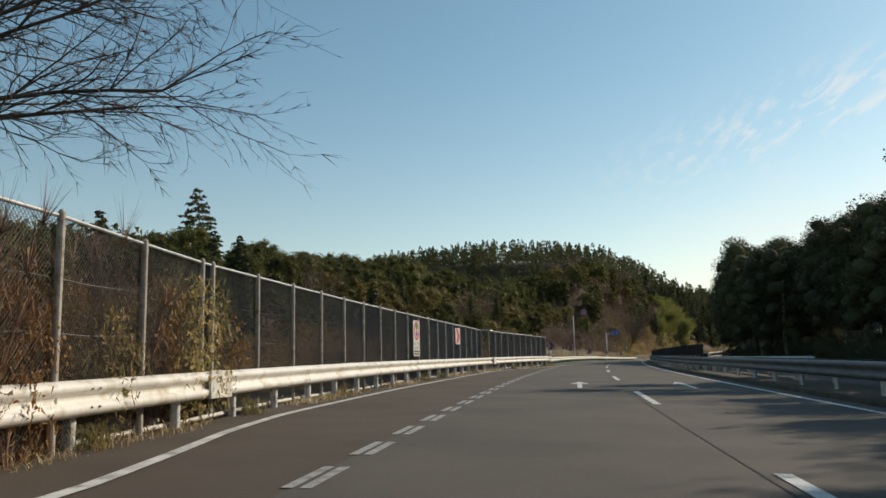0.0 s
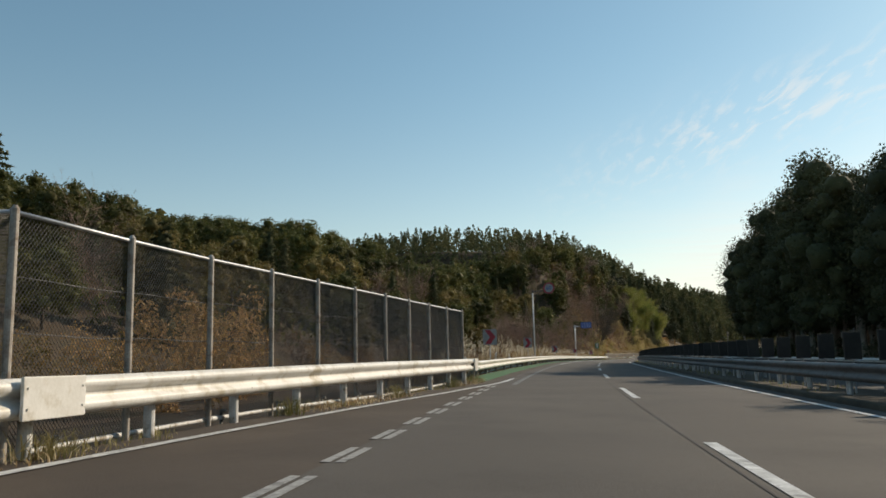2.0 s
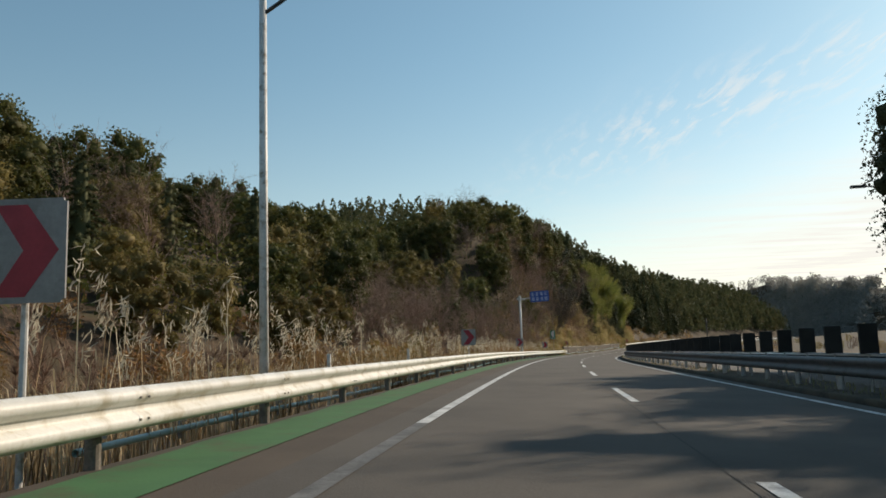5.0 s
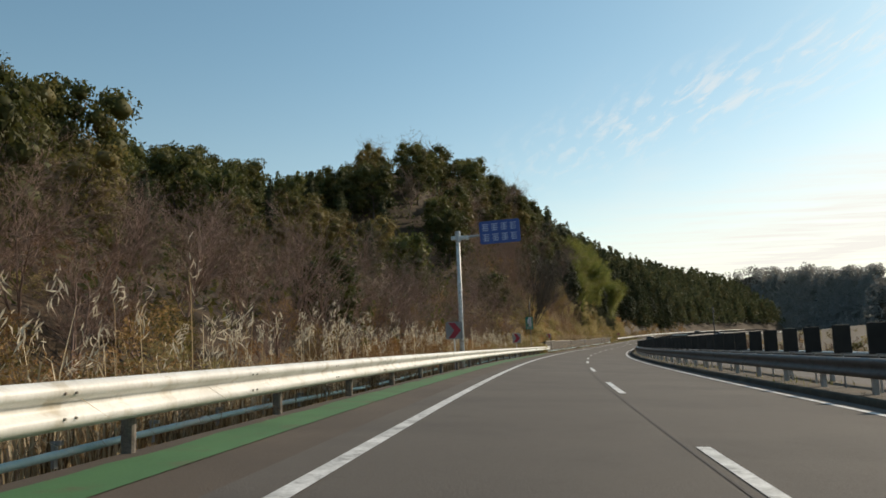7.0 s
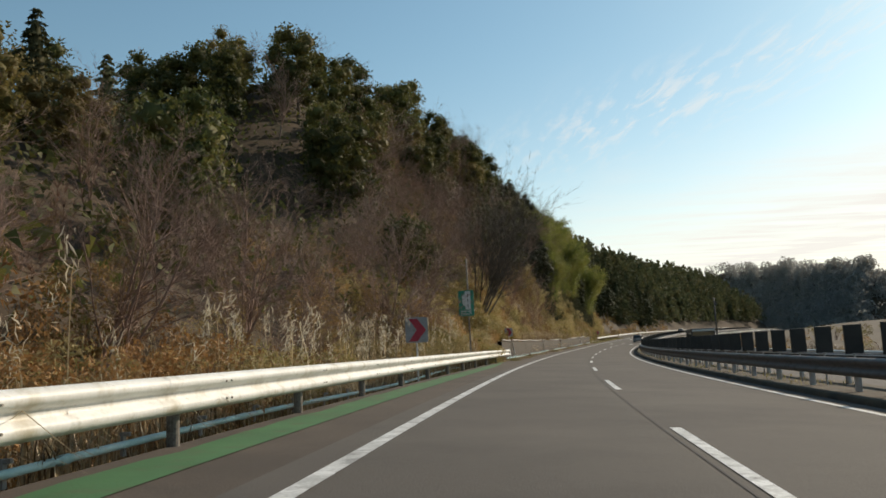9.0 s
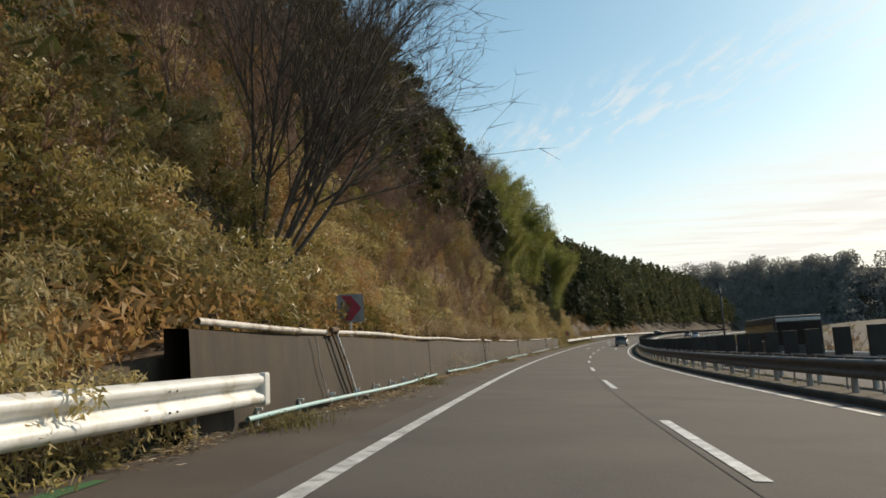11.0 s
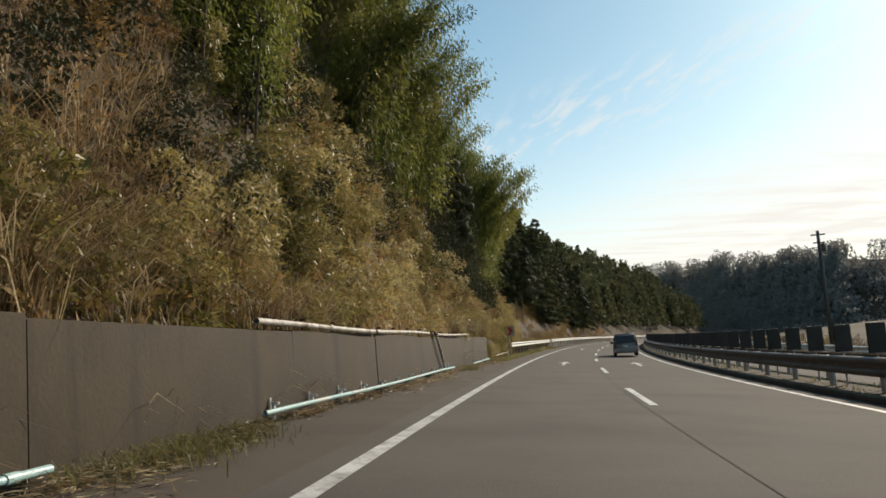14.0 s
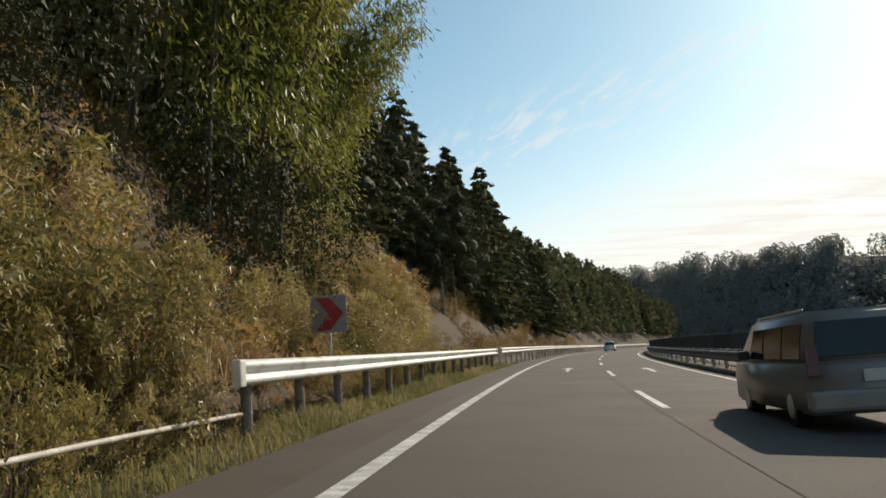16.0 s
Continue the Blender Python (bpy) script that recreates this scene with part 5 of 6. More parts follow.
def far_pose(s, n, scale, sink=0.0, tall=1.0):
    x, y, z = ground_at(s, n)
    return pose(x, y, z - sink, 0, 0, random.uniform(0, 360)) @ Matrix.Diagonal((scale, scale, scale * tall, 1))


def set_pose(ob, m):
    ob.matrix_basis = m


def plant(kinds, s, n, scale, tall=1.0, sink=0.3):
    """One more tree: a copy of one of the kinds, standing on the ground."""
    ob = random.choice(kinds)
    m = far_pose(s, n, 1.0, sink)
    new_ob = copy_thing(ob, m)
    new_ob.scale = (scale, scale, scale * tall)
    return new_ob


def away(ob):
    """Takes the pattern tree itself out of the scene, once it has been copied."""
    for o in (*ob.children, ob):
        bpy.data.objects.remove(o)


def bare_kind(sd, label, height, stems, group="bare trees"):
    r = np.random.default_rng(sd)
    lean = 0.1 if stems == 1 else 0.38
    limbs, tw = limb_meshes(r, r.normal(size=(stems, 3)) * 0.1 * (stems > 1) + [0, 0, -0.3], r.normal(size=(stems, 3)) * [lean, lean, 0] + [0, 0, 1], height * 0.72, 0.017 * height / (1 + 0.25 * stems), [2 if stems > 1 else 3, 2], 0.8, (0, 0, 0.02), 3000, height * 0.10, M["twig"], M["twig"], 0.55, 0.0085)
    root = thing("bare_tree", None, label, "tree", group)
    child("trunk", limbs, root)
    child("crown", tw, root)
    return root


def shrub_kind(name, sd, mat, label, group, leaf, count, slim=0.42, stems=False):
    r = np.random.default_rng(sd)
    root = thing(name, None, label, "shrub", group)
    if stems:
        limbs, _ = limb_meshes(r, r.normal(size=(3, 3)) * [0.12, 0.12, 0] + [0, 0, -0.2], r.normal(size=(3, 3)) * [0.5, 0.5, 0] + [0, 0, 1], 1.3, 0.02, [], 0.7, (0, 0, 0), 4, 0.2, M["twig"], M["twig"])
        child("stemwood", limbs, root, None, "", "stuff")
    child("foliage", crown_round("foliage", r, 2.2, 2.6, mat, count, leaf, 14, 0.0, slim, 0), root)
    return root


def brush_kind(sd):
    """A leafless thicket: many thin stems with fine brown twigs."""
    r = np.random.default_rng(sd)
    limbs, tw = limb_meshes(r, r.normal(size=(7, 3)) * [0.45, 0.45, 0] + [0, 0, -0.2], r.normal(size=(7, 3)) * [0.4, 0.4, 0] + [0, 0, 1], 2.6, 0.015, [], 0.6, (0, 0, 0.03), 1100, 0.6, M["brush"], M["brush"], 0.5, 0.011)
    root = thing("bare_shrub", None, "leafless brown thicket on the slope", "shrub", "bare shrubs")
    child("stemwood", limbs, root, None, "", "stuff")
    child("brushwood", tw, root, None, "", "stuff")
    return root


BROAD = [tree_kind("evergreen_tree", "dark evergreen broadleaf tree on the wooded hillside", "tree", "hillside trees", trunk_mesh("trunk", np.random.default_rng(k), 4.2, 0.19, M["bark"]),
                   crown_round("crown", np.random.default_rng(k + 50), 8.0, 6.4, M["evergreen"], 3600, 0.27, 20)) for k in (1, 2, 3)]
WOOD = [tree_kind("evergreen_oak", "tall evergreen with a dense rounded crown, leaves darkened for shade", "tree", "roadside wood", trunk_mesh("trunk", np.random.default_rng(k), 6.2, 0.17, M["bark_pale"], 0),
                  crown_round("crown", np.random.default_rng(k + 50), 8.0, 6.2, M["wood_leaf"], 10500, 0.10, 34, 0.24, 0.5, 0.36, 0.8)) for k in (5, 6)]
OLIVE = [tree_kind("olive_green_tree", "olive-green broadleaf tree at the edge of the wood", "tree", "hillside trees", trunk_mesh("trunk", np.random.default_rng(k), 3.2, 0.15, M["bark"]),
                   crown_round("crown", np.random.default_rng(k + 50), 6.2, 5.6, M["olive"], 3900, 0.21, 22, 0.08)) for k in (11, 12)]
CEDAR = [tree_kind("cedar_tree", "dark conical cedar on the hillside", "tree", "hillside trees", trunk_mesh("trunk", np.random.default_rng(k), 9.5, 0.2, M["bark"], 0),
                   crown_cone("crown", np.random.default_rng(k + 50), 11.5, 6.2, M["cedar"], 3600, 0.44, 0.05, 0, 0.55)) for k in (21, 22, 23)]
BARE = [bare_kind(k, "leafless grey-brown tree on the slope", 7.0, 1 + 2 * (k % 2)) for k in (31, 32, 33)]
BUSH = [shrub_kind("shrub", k, M["under"], "mixed green and brown shrub on the slope", "slope shrubs", 0.12, 1900, 0.25) for k in (41, 42, 43)]
SASA = [shrub_kind("dwarf_bamboo", k, M["sasa"], "dwarf bamboo thicket with tan and green leaves on the slope", "dwarf bamboo", 0.17, 1900, 0.2) for k in (51, 52, 53)]
TANBUSH = [shrub_kind("tan_shrub", k, M["tan"], "tan and olive shrub with small dry leaves beside the road", "tan shrubs", 0.13, 2200, 0.2, True) for k in (47, 48)]
DARKBUSH = [shrub_kind("dark_shrub", k, M["wood_leaf"], "shrub with shade-darkened leaves under the trees beyond the opposite carriageway", "wood edge shrubs", 0.085, 2600) for k in (49, )]
BRUSH = [brush_kind(k) for k in (34, 35, 36)]
RUSTBUSH = [shrub_kind("rusty_shrub", k, M["rusty"], "rust-brown winter shrub beside the road", "rusty shrubs", 0.11, 1500, 0.27, True) for k in (45, 46)]


def scatter(a, b, n0, n1, count, seed, gap):
    """Places spread over a stretch of the roadside, no two nearer than gap."""
    r = np.random.default_rng(seed)
    out = []
    for _ in range(count * 12):
        s = r.uniform(a, b)
        lo = n0(s) if callable(n0) else n0
        hi = n1(s) if callable(n1) else n1
        n = r.uniform(min(lo, hi), max(lo, hi))
        if all((s - p) ** 2 + (n - q) ** 2 > gap * gap for p, q in out):
            out.append((s, n))
            if len(out) == count:
                break
    return out


def planting():
    r = random.Random(5)
    # left: the wooded slope in the hollow before the spur, olive trees along its edge, dark evergreens and cedars above
    for s, n in scatter(85, 238, lambda s: foot(s) + 1.5, lambda s: foot(s) + 44, 205, 1, 3.6):
        up = n - foot(s)
        q = r.random()
        if s > 160 and up < 9 + 0.05 * (s - 160) and q < 0.85:  # the edge of the wood is bare here
            continue
        kind = BARE if q < (0.42 if s > 150 else 0.2) and up < 15 else OLIVE if up < 19 and q < 0.72 else CEDAR if q > 0.74 and up > 9 else BROAD
        plant(kind, s, n, r.uniform(0.78, 1.08) * (0.62 + min(0.38, up / 28)) * (0.62 if kind is CEDAR else 0.66 if kind is BARE and s > 160 else 1), r.uniform(0.9, 1.1))
    for s, n in scatter(158, 226, lambda s: foot(s) + 0.5, lambda s: foot(s) + 8, 44, 45, 1.9):
        plant(BARE, s, n, r.uniform(0.6, 0.86) * np.interp(n - foot(s), [3, 8], [1, 0.7]), r.uniform(0.9, 1.05))
    for s, n in scatter(40, 85, lambda s: foot(s) + 2, lambda s: foot(s) + 44, 40, 2, 4.3):
        plant(BROAD if r.random() < 0.6 else CEDAR, s, n, r.uniform(0.6, 0.85), 0.85)
    # the spur above the wall: bare trees low down, evergreens on top
    for s, n in scatter(236, 335, lambda s: foot(s) + 9, lambda s: foot(s) + 44, 120, 3, 3.5):
        up = n - foot(s)
        q = r.random()
        kind = BARE if q < (0.45 if up < 18 else 0.06) else OLIVE if q < 0.55 else BROAD
        plant(kind, s, n, r.uniform(0.75, 1.05))
    for s, n in scatter(226, 300, lambda s: foot(s) + 2.6, lambda s: foot(s) + 10, 30, 4, 2.4):
        plant(BARE, s, n, r.uniform(0.5, 0.8))
    # beyond the bamboo: tall cedars down to the road
    for s, n in scatter(364, 470, lambda s: foot(s) + 2.8, lambda s: foot(s) + 22, 92, 5, 2.9):
        plant(CEDAR if r.random() < 0.7 else WOOD, s, n, r.uniform(1.1, 1.5) * np.interp(s, [405, 445], [1, 0.82]), 1.0)
    # right: the dark wood beyond the opposite carriageway
    for s, n in scatter(-34, 30, -25, -19.5, 24, 6, 3.0):
        plant(WOOD, s, n, r.uniform(1.42, 1.62), r.uniform(0.98, 1.08))
    for s, n in scatter(-22, 37.5, -19.3, -16.4, 20, 19, 2.6):
        plant(WOOD, s, n, r.uniform(1.4, 1.62), r.uniform(0.96, 1.06))
    for s, n in scatter(42, 57, -31, -27, 7, 20, 3.0):
        plant(WOOD, s, n, r.uniform(1.4, 1.55), 1.0)
    for s, n in scatter(57, 74, -23.5, -20, 11, 43, 2.6):
        plant(WOOD, s, n, r.uniform(1.42, 1.56), r.uniform(0.98, 1.05))
    for s, n in scatter(30, 84, -42, -27, 26, 18, 3.6):
        plant(WOOD, s, n, r.uniform(1.45, 1.7), r.uniform(1.0, 1.1))
    for s, n in scatter(80, 147, -32, -22.5, 34, 16, 3.4):
        plant(WOOD, s, n, r.uniform(1.4, 1.62), r.uniform(1.0, 1.1))
    for s, n in scatter(112, 147, -22, -19.3, 16, 48, 2.6):
        plant(WOOD, s, n, r.uniform(1.74, 1.94), r.uniform(1.02, 1.1))
    for s, n in scatter(82, 113, -18.8, -16.4, 15, 7, 2.4):
        plant(WOOD, s, n, r.uniform(1.45, 1.62) * np.interp(s, [90, 96, 110, 116], [1, 1.05, 1.05, 1]), r.uniform(1.0, 1.12))
    for s, n in scatter(170, 330, -60, -24, 8, 8, 9):
        plant(OLIVE, s, n, r.uniform(0.25, 0.4))


planting()


def big_conifer():
    r = np.random.default_rng(77)
    root = tree_kind("tall_conifer", "tall lone conifer with level tiers of boughs", "tree", "", trunk_mesh("trunk", r, 20, 0.32, M["bark"], 0), crown_cone("crown", r, 21.0, 13.5, M["cedar"], 5200, 0.62, 0.1, 17, 0.62))
    x, y, z = -59.5, 120.5, 31.6 - 21.2
    root.matrix_basis = pose(x, y, z)


big_conifer()


def roadside_trees():
    # bare tree whose twigs hang over the fence at the start
    r = np.random.default_rng(91)
    h = heading(9.0)
    over = np.array([math.cos(h), math.sin(h), 0])  # towards the road
    on = np.array([-math.sin(h), math.cos(h), 0])
    ways = [over * a + on * b + np.array([0, 0, c]) for a, b, c in ((1, 0.1, 0.32), (1, -0.2, 0.45), (0.9, 0.25, 0.12), (1, 0.0, 0.05), (0.8, 0.2, 0.6), (0.9, -0.5, 0.5), (1, -0.1, 0.2))]
    starts = [np.array([0, 0, z]) for z in (4.6, 5.2, 4.3, 4.0, 5.8, 5.4, 4.9)]
    root = thing("overhanging_tree", None, "large leafless tree whose branches hang over the fence", "tree")
    limbs, tw = limb_meshes(r, starts, ways, 3.75, 0.045, [3, 2], 0.75, (0, 0, -0.02), 5600, 0.27, M["bark"], M["bark"], 0.42, 0.007)
    child("limb", limbs, root)
    child("crown", tw, root)
    bm = bmesh.new()
    tube(bm, (0, 0, -0.5), (0.1, 0, 3.2), 0.26, 0.21, 10)
    tube(bm, (0.1, 0, 3.2), (0, 0, 5.8), 0.21, 0.12, 10)
    part("trunk", bm, M["bark"], root, "", True)
    x, y, z = spot(8.6, 10.9, -0.1)
    root.matrix_basis = pose(x, y, z)
    # the many-stemmed bare tree above the wall's start
    r = np.random.default_rng(93)
    h = heading(243.0)
    over = np.array([math.cos(h), math.sin(h), 0])
    on = np.array([-math.sin(h), math.cos(h), 0])
    ways = [over * a + on * b + np.array([0, 0, 1.0]) for a, b in ((0.15, 0.1), (0.3, 0.3), (0.4, 0.5), (0.4, 0.7), (0.2, 0.6), (0.48, 0.4), (-0.1, 0.1), (0.15, -0.15), (0.45, 0.2))]
    root = thing("many_stemmed_tree", None, "leafless tree with many slanting stems above the wall", "tree")
    limbs, tw = limb_meshes(r, r.normal(size=(9, 3)) * [0.16, 0.16, 0] + [0, 0, -0.2], ways, 7.0, 0.065, [3, 2], 0.5, (0.0, 0.01, 0.03), 6500, 0.8, M["bark"], M["bark"], 0.55, 0.012)
    child("trunk", limbs, root)
    child("crown", tw, root)
    x, y, z = ground_at(242.6, 8.2)
    root.matrix_basis = pose(x, y, z - 0.2)
    for k, (s, n, sc) in enumerate(((268.5, 6.5, 0.55), (291, 10.5, 1.0), (297, 12, 1.1), (285, 12.5, 1.0))):
        ob = copy_thing(BARE[k % 3], pose(*ground_at(s, n), 0, 10, 40 * k))
        ob.scale = (sc, sc, sc)


roadside_trees()


def bamboo_grove():
    kinds = []
    for sd in (61, 62, 63):
        culms, leaves = bamboo_parts(np.random.default_rng(sd), 10.5, 7, 8400, 0.8)
        root = thing("bamboo_clump", None, "arching clump of yellow-green bamboo over the roadside", "bamboo", "bamboo clumps")
        child("canewood", culms, root, None, "", "stuff")
        child("foliage", leaves, root)
        kinds.append(root)
    r = random.Random(9)
    spots = scatter(320, 335, lambda s: foot(s) + 3.6, lambda s: foot(s) + 8.5, 18, 9, 1.5) + scatter(345, 358, lambda s: foot(s) + 2.8, lambda s: foot(s) + 7, 22, 39, 1.5)
    spots += [(302.6, 9.6), (303.8, 8.9), (305.2, 9.8), (306.0, 8.7), (307.6, 9.5), (304.6, 11.2), (301.2, 10.6)]
    for s, n in spots:
        x, y, z = ground_at(s, n)
        ob = copy_thing(r.choice(kinds), pose(x, y, z - 0.2, 0, 0, math.degrees(heading(s)) + r.uniform(-35, 35)))
        k = r.uniform(0.7, 0.85) if s < 310 else r.uniform(0.95, 1.2)
        ob.scale = (k, k, k)
    for o in kinds:
        away(o)
    for s, n in scatter(324, 360, lambda s: foot(s) + np.interp(s, [334, 336, 345, 347], [7, 3.0, 3.0, 6]), lambda s: foot(s) + 14, 46, 25, 1.7):
        plant(WOOD, s, n, r.uniform(0.8, 1.15), 1.1)
    for s, n in scatter(334, 356, lambda s: foot(s) + 2.0, lambda s: foot(s) + 4.0, 16, 35, 1.2):
        plant(DARKBUSH, s, n, r.uniform(1.1, 1.5), 1.2)
    for s, n in scatter(284, 324, lambda s: foot(s) + 5.5, lambda s: foot(s) + 15, 36, 30, 2.0):
        plant(BARE if r.random() < 0.3 else OLIVE if r.random() < 0.4 else BROAD, s, n, r.uniform(0.75, 1.0), 1.05)
    # a patch of deep shade on the slope, put in as plants with darkened leaves
    for s, n in scatter(294, 306, lambda s: foot(s) + 2.8, lambda s: foot(s) + 9, 20, 32, 1.4):
        plant(WOOD, s, n, r.uniform(0.7, 0.95), 1.05)
    for s, n in scatter(293.5, 303.5, lambda s: foot(s) + 1.5, lambda s: foot(s) + 6, 26, 40, 0.9):
        plant(DARKBUSH, s, n, r.uniform(0.8, 1.2), 1.1)


bamboo_grove()


def slope_shrubs():
    r = random.Random(3)
    for s, n in scatter(200, 236, lambda s: foot(s) + 1.0, lambda s: foot(s) + 10, 44, 10, 1.5):
        plant(BRUSH if r.random() < 0.35 else BUSH, s, n, r.uniform(0.6, 1.1), r.uniform(0.8, 1.1), 0.4)
    for s, n in scatter(236, 252, lambda s: foot(s) + 0.5, lambda s: foot(s) + 7, 26, 21, 1.3):
        plant(BUSH, s, n, r.uniform(0.5, 1.0), r.uniform(0.8, 1.1), 0.4)
    for s, n in scatter(234, 263, lambda s: foot(s) + 0.5, lambda s: foot(s) + np.interp(s, [234, 250, 263], [7, 6, 2.5]), 74, 41, 1.1):
        plant(SASA, s, n, r.uniform(0.55, 0.95), r.uniform(0.8, 1.05), 0.35)
    for s, n in scatter(236, 292, lambda s: foot(s) + 3.5, lambda s: foot(s) + 15, 26, 42, 2.6):
        plant(BARE, s, n, r.uniform(0.45, 0.75), 1.0)
    for s, n in scatter(250, 304, lambda s: foot(s) + 2.2, lambda s: foot(s) + 17, 170, 22, 1.35):
        q = r.random()
        if s < 294.5 or n < foot(s) + 3.5:
            plant(BRUSH if q < 0.72 else RUSTBUSH if q < 0.84 else BUSH, s, n, r.uniform(0.75, 1.35), r.uniform(0.9, 1.2), 0.3)
    for s, n in scatter(288, 337, lambda s: foot(s) + 0.3, lambda s: foot(s) + np.interp(s, [288, 300, 320, 330, 336, 340], [6, 9, 8, 3.0, 1.2, 1.0]), 180, 31, 1.05):
        if 294.5 < s < 303 and n > foot(s) + 1.6:
            continue
        plant(SASA, s, n, r.uniform(0.6, 1.0) * np.interp(n - foot(s), [0, 2], [0.7, 1.15]), r.uniform(0.85, 1.1), 0.35)
    for s, n in scatter(278, 338, lambda s: foot(s) + 0.5, lambda s: foot(s) + np.interp(s, [278, 320, 330], [6, 5, 2.4]), 40, 23, 1.6):
        if not (294.5 < s < 303 and n > foot(s) + 1.6):
            plant(BUSH if r.random() < 0.6 else TANBUSH, s, n, r.uniform(0.5, 1.0), r.uniform(0.8, 1.1), 0.3)
    for s, n in scatter(306, 334, lambda s: foot(s) + 2.0, lambda s: foot(s) + 7, 36, 44, 1.3):
        plant(DARKBUSH if r.random() < 0.6 else BUSH, s, n, r.uniform(0.8, 1.2), r.uniform(0.9, 1.2), 0.2)
    for s, n in scatter(333, 374, lambda s: np.interp(s, [333, 341, 374], [6.5, 6.1, 6.3]), lambda s: foot(s) + np.interp(s, [333, 345, 352], [1.1, 1.5, 3.2]), 72, 11, 0.85):
        if abs(s - 344.5) < 5.0 and n < 7.0:
            continue
        plant(TANBUSH if r.random() < 0.45 else SASA, s, n, r.uniform(0.55, 1.0) * np.interp(n - foot(s), [0, 3], [0.8, 1.2]), r.uniform(0.85, 1.1), 0.3)
    for s, n in scatter(341.5, 374, 5.95, 6.4, 52, 26, 0.5):
        plant(TANBUSH if abs(s - 344.5) > 1.5 else BUSH, s, n, r.uniform(0.24, 0.4), r.uniform(0.9, 1.2), 0.15)
    for s, n in scatter(329.6, 340.2, 6.2, 6.9, 26, 28, 0.45):
        plant(TANBUSH if r.random() < 0.4 else SASA, s, n, r.uniform(0.4, 0.62), r.uniform(0.9, 1.2), 0.15)
    for s, n in scatter(330.4, 340.9, 5.89, 5.94, 30, 49, 0.3):
        plant(SASA, s, n, r.uniform(0.25, 0.35), r.uniform(1.5, 1.9), 0.1)
    for s, n in scatter(262, 300, lambda s: foot(s) + 0.5, lambda s: foot(s) + 6, 120, 50, 0.95):
        q = r.random()
        plant(SASA if q < 0.4 else BUSH if q < 0.7 else BRUSH, s, n, r.uniform(0.5, 0.85), r.uniform(0.8, 1.1), 0.35)
    for s, n in scatter(262, 294, lambda s: foot(s) + 4.5, lambda s: foot(s) + 12, 26, 51, 1.8):
        plant(BROAD if r.random() < 0.5 else OLIVE, s, n, r.uniform(0.42, 0.62), r.uniform(0.9, 1.1))
    for s, n in ((339.2, 6.15), (340.0, 6.05), (340.3, 5.95), (340.7, 6.3), (341.2, 6.35)):
        plant(SASA, s, n, r.uniform(0.5, 0.6), r.uniform(1.0, 1.15), 0.1)
    for s, n in scatter(90, 205, lambda s: rail_n(s) + 2.0, lambda s: foot(s) + 9, 110, 29, 1.6):
        q = r.random()
        plant(BRUSH if q < 0.45 else TANBUSH if q < 0.7 else RUSTBUSH, s, n, r.uniform(0.5, 1.0), r.uniform(0.8, 1.1), 0.3)
    for s, n in scatter(333, 342, lambda s: foot(s) + 1.1, lambda s: foot(s) + 4.2, 24, 36, 0.8):
        plant(DARKBUSH if n > foot(s) + 2.2 else SASA, s, n, r.uniform(0.55, 0.85), 1.0, 0.3)
    for s, n in scatter(227.5, 232.8, 5.75, 7.0, 12, 37, 0.6):
        plant(SASA, s, n, r.uniform(0.4, 0.6), 1.1, 0.2)
    for s, n in scatter(185, 440, -62, -22, 70, 38, 3.0):
        q = r.random()
        plant(BRUSH if q < 0.45 else TANBUSH if q < 0.8 else BUSH, s, n, r.uniform(0.45, 0.95), r.uniform(0.7, 1.0), 0.2)
    for s, n in scatter(26, 139, -19.5, -15.6, 60, 33, 1.5):
        plant(DARKBUSH, s, n, r.uniform(0.8, 1.25), r.uniform(0.8, 1.1), 0.3)
    for s, n in scatter(-4, 13, lambda s: fence_n(s) + 0.12, lambda s: fence_n(s) + 0.8, 40, 34, 0.5):
        q = r.random()
        plant(TANBUSH if q < 0.5 else RUSTBUSH if q < 0.8 else BRUSH, s, n, r.uniform(0.46, 0.64), r.uniform(1.6, 2.2), 0.2)
    for s, n in scatter(206, 430, -22, -16.2, 90, 27, 1.8):
        q = r.random()
        plant(BRUSH if q < 0.4 else TANBUSH if q < 0.65 else BUSH, s, n, r.uniform(0.35, 0.7), r.uniform(0.8, 1.1), 0.2)
    for s, n in scatter(374, 475, lambda s: foot(s) + 0.2, lambda s: foot(s) + 5, 70, 12, 1.4):
        plant(BUSH, s, n, r.uniform(0.6, 1.0), 1.0, 0.35)
    for s, n in scatter(76, 200, 7.6, lambda s: foot(s) + 5, 80, 13, 1.9):
        plant(BUSH if r.random() < 0.7 else RUSTBUSH, s, n, r.uniform(0.5, 1.15), r.uniform(0.8, 1.2), 0.35)
    for s, n in scatter(168, 200, 6.6, 11.5, 78, 14, 1.0):
        plant(RUSTBUSH, s, n, r.uniform(0.55, 0.9), 1.0, 0.3)
    for s, n in scatter(186, 222, 6.4, lambda s: foot(s) + 2, 34, 46, 1.2):
        plant(TANBUSH, s, n, r.uniform(0.5, 0.85), 1.0, 0.3)
    for s, n in scatter(218, 236, lambda s: foot(s) + 0.4, lambda s: foot(s) + 7, 40, 47, 1.1):
        plant(SASA if r.random() < 0.7 else RUSTBUSH, s, n, r.uniform(0.55, 0.9), 1.0, 0.3)
    for s, n in scatter(-12, 13.5, lambda s: fence_n(s) + 0.75, 10.5, 34, 15, 0.85):
        q = r.random()
        plant(RUSTBUSH if q < 0.4 else TANBUSH if q < 0.75 else BUSH, s, n, r.uniform(0.7, 0.95), r.uniform(1.2, 1.45), 0.2)
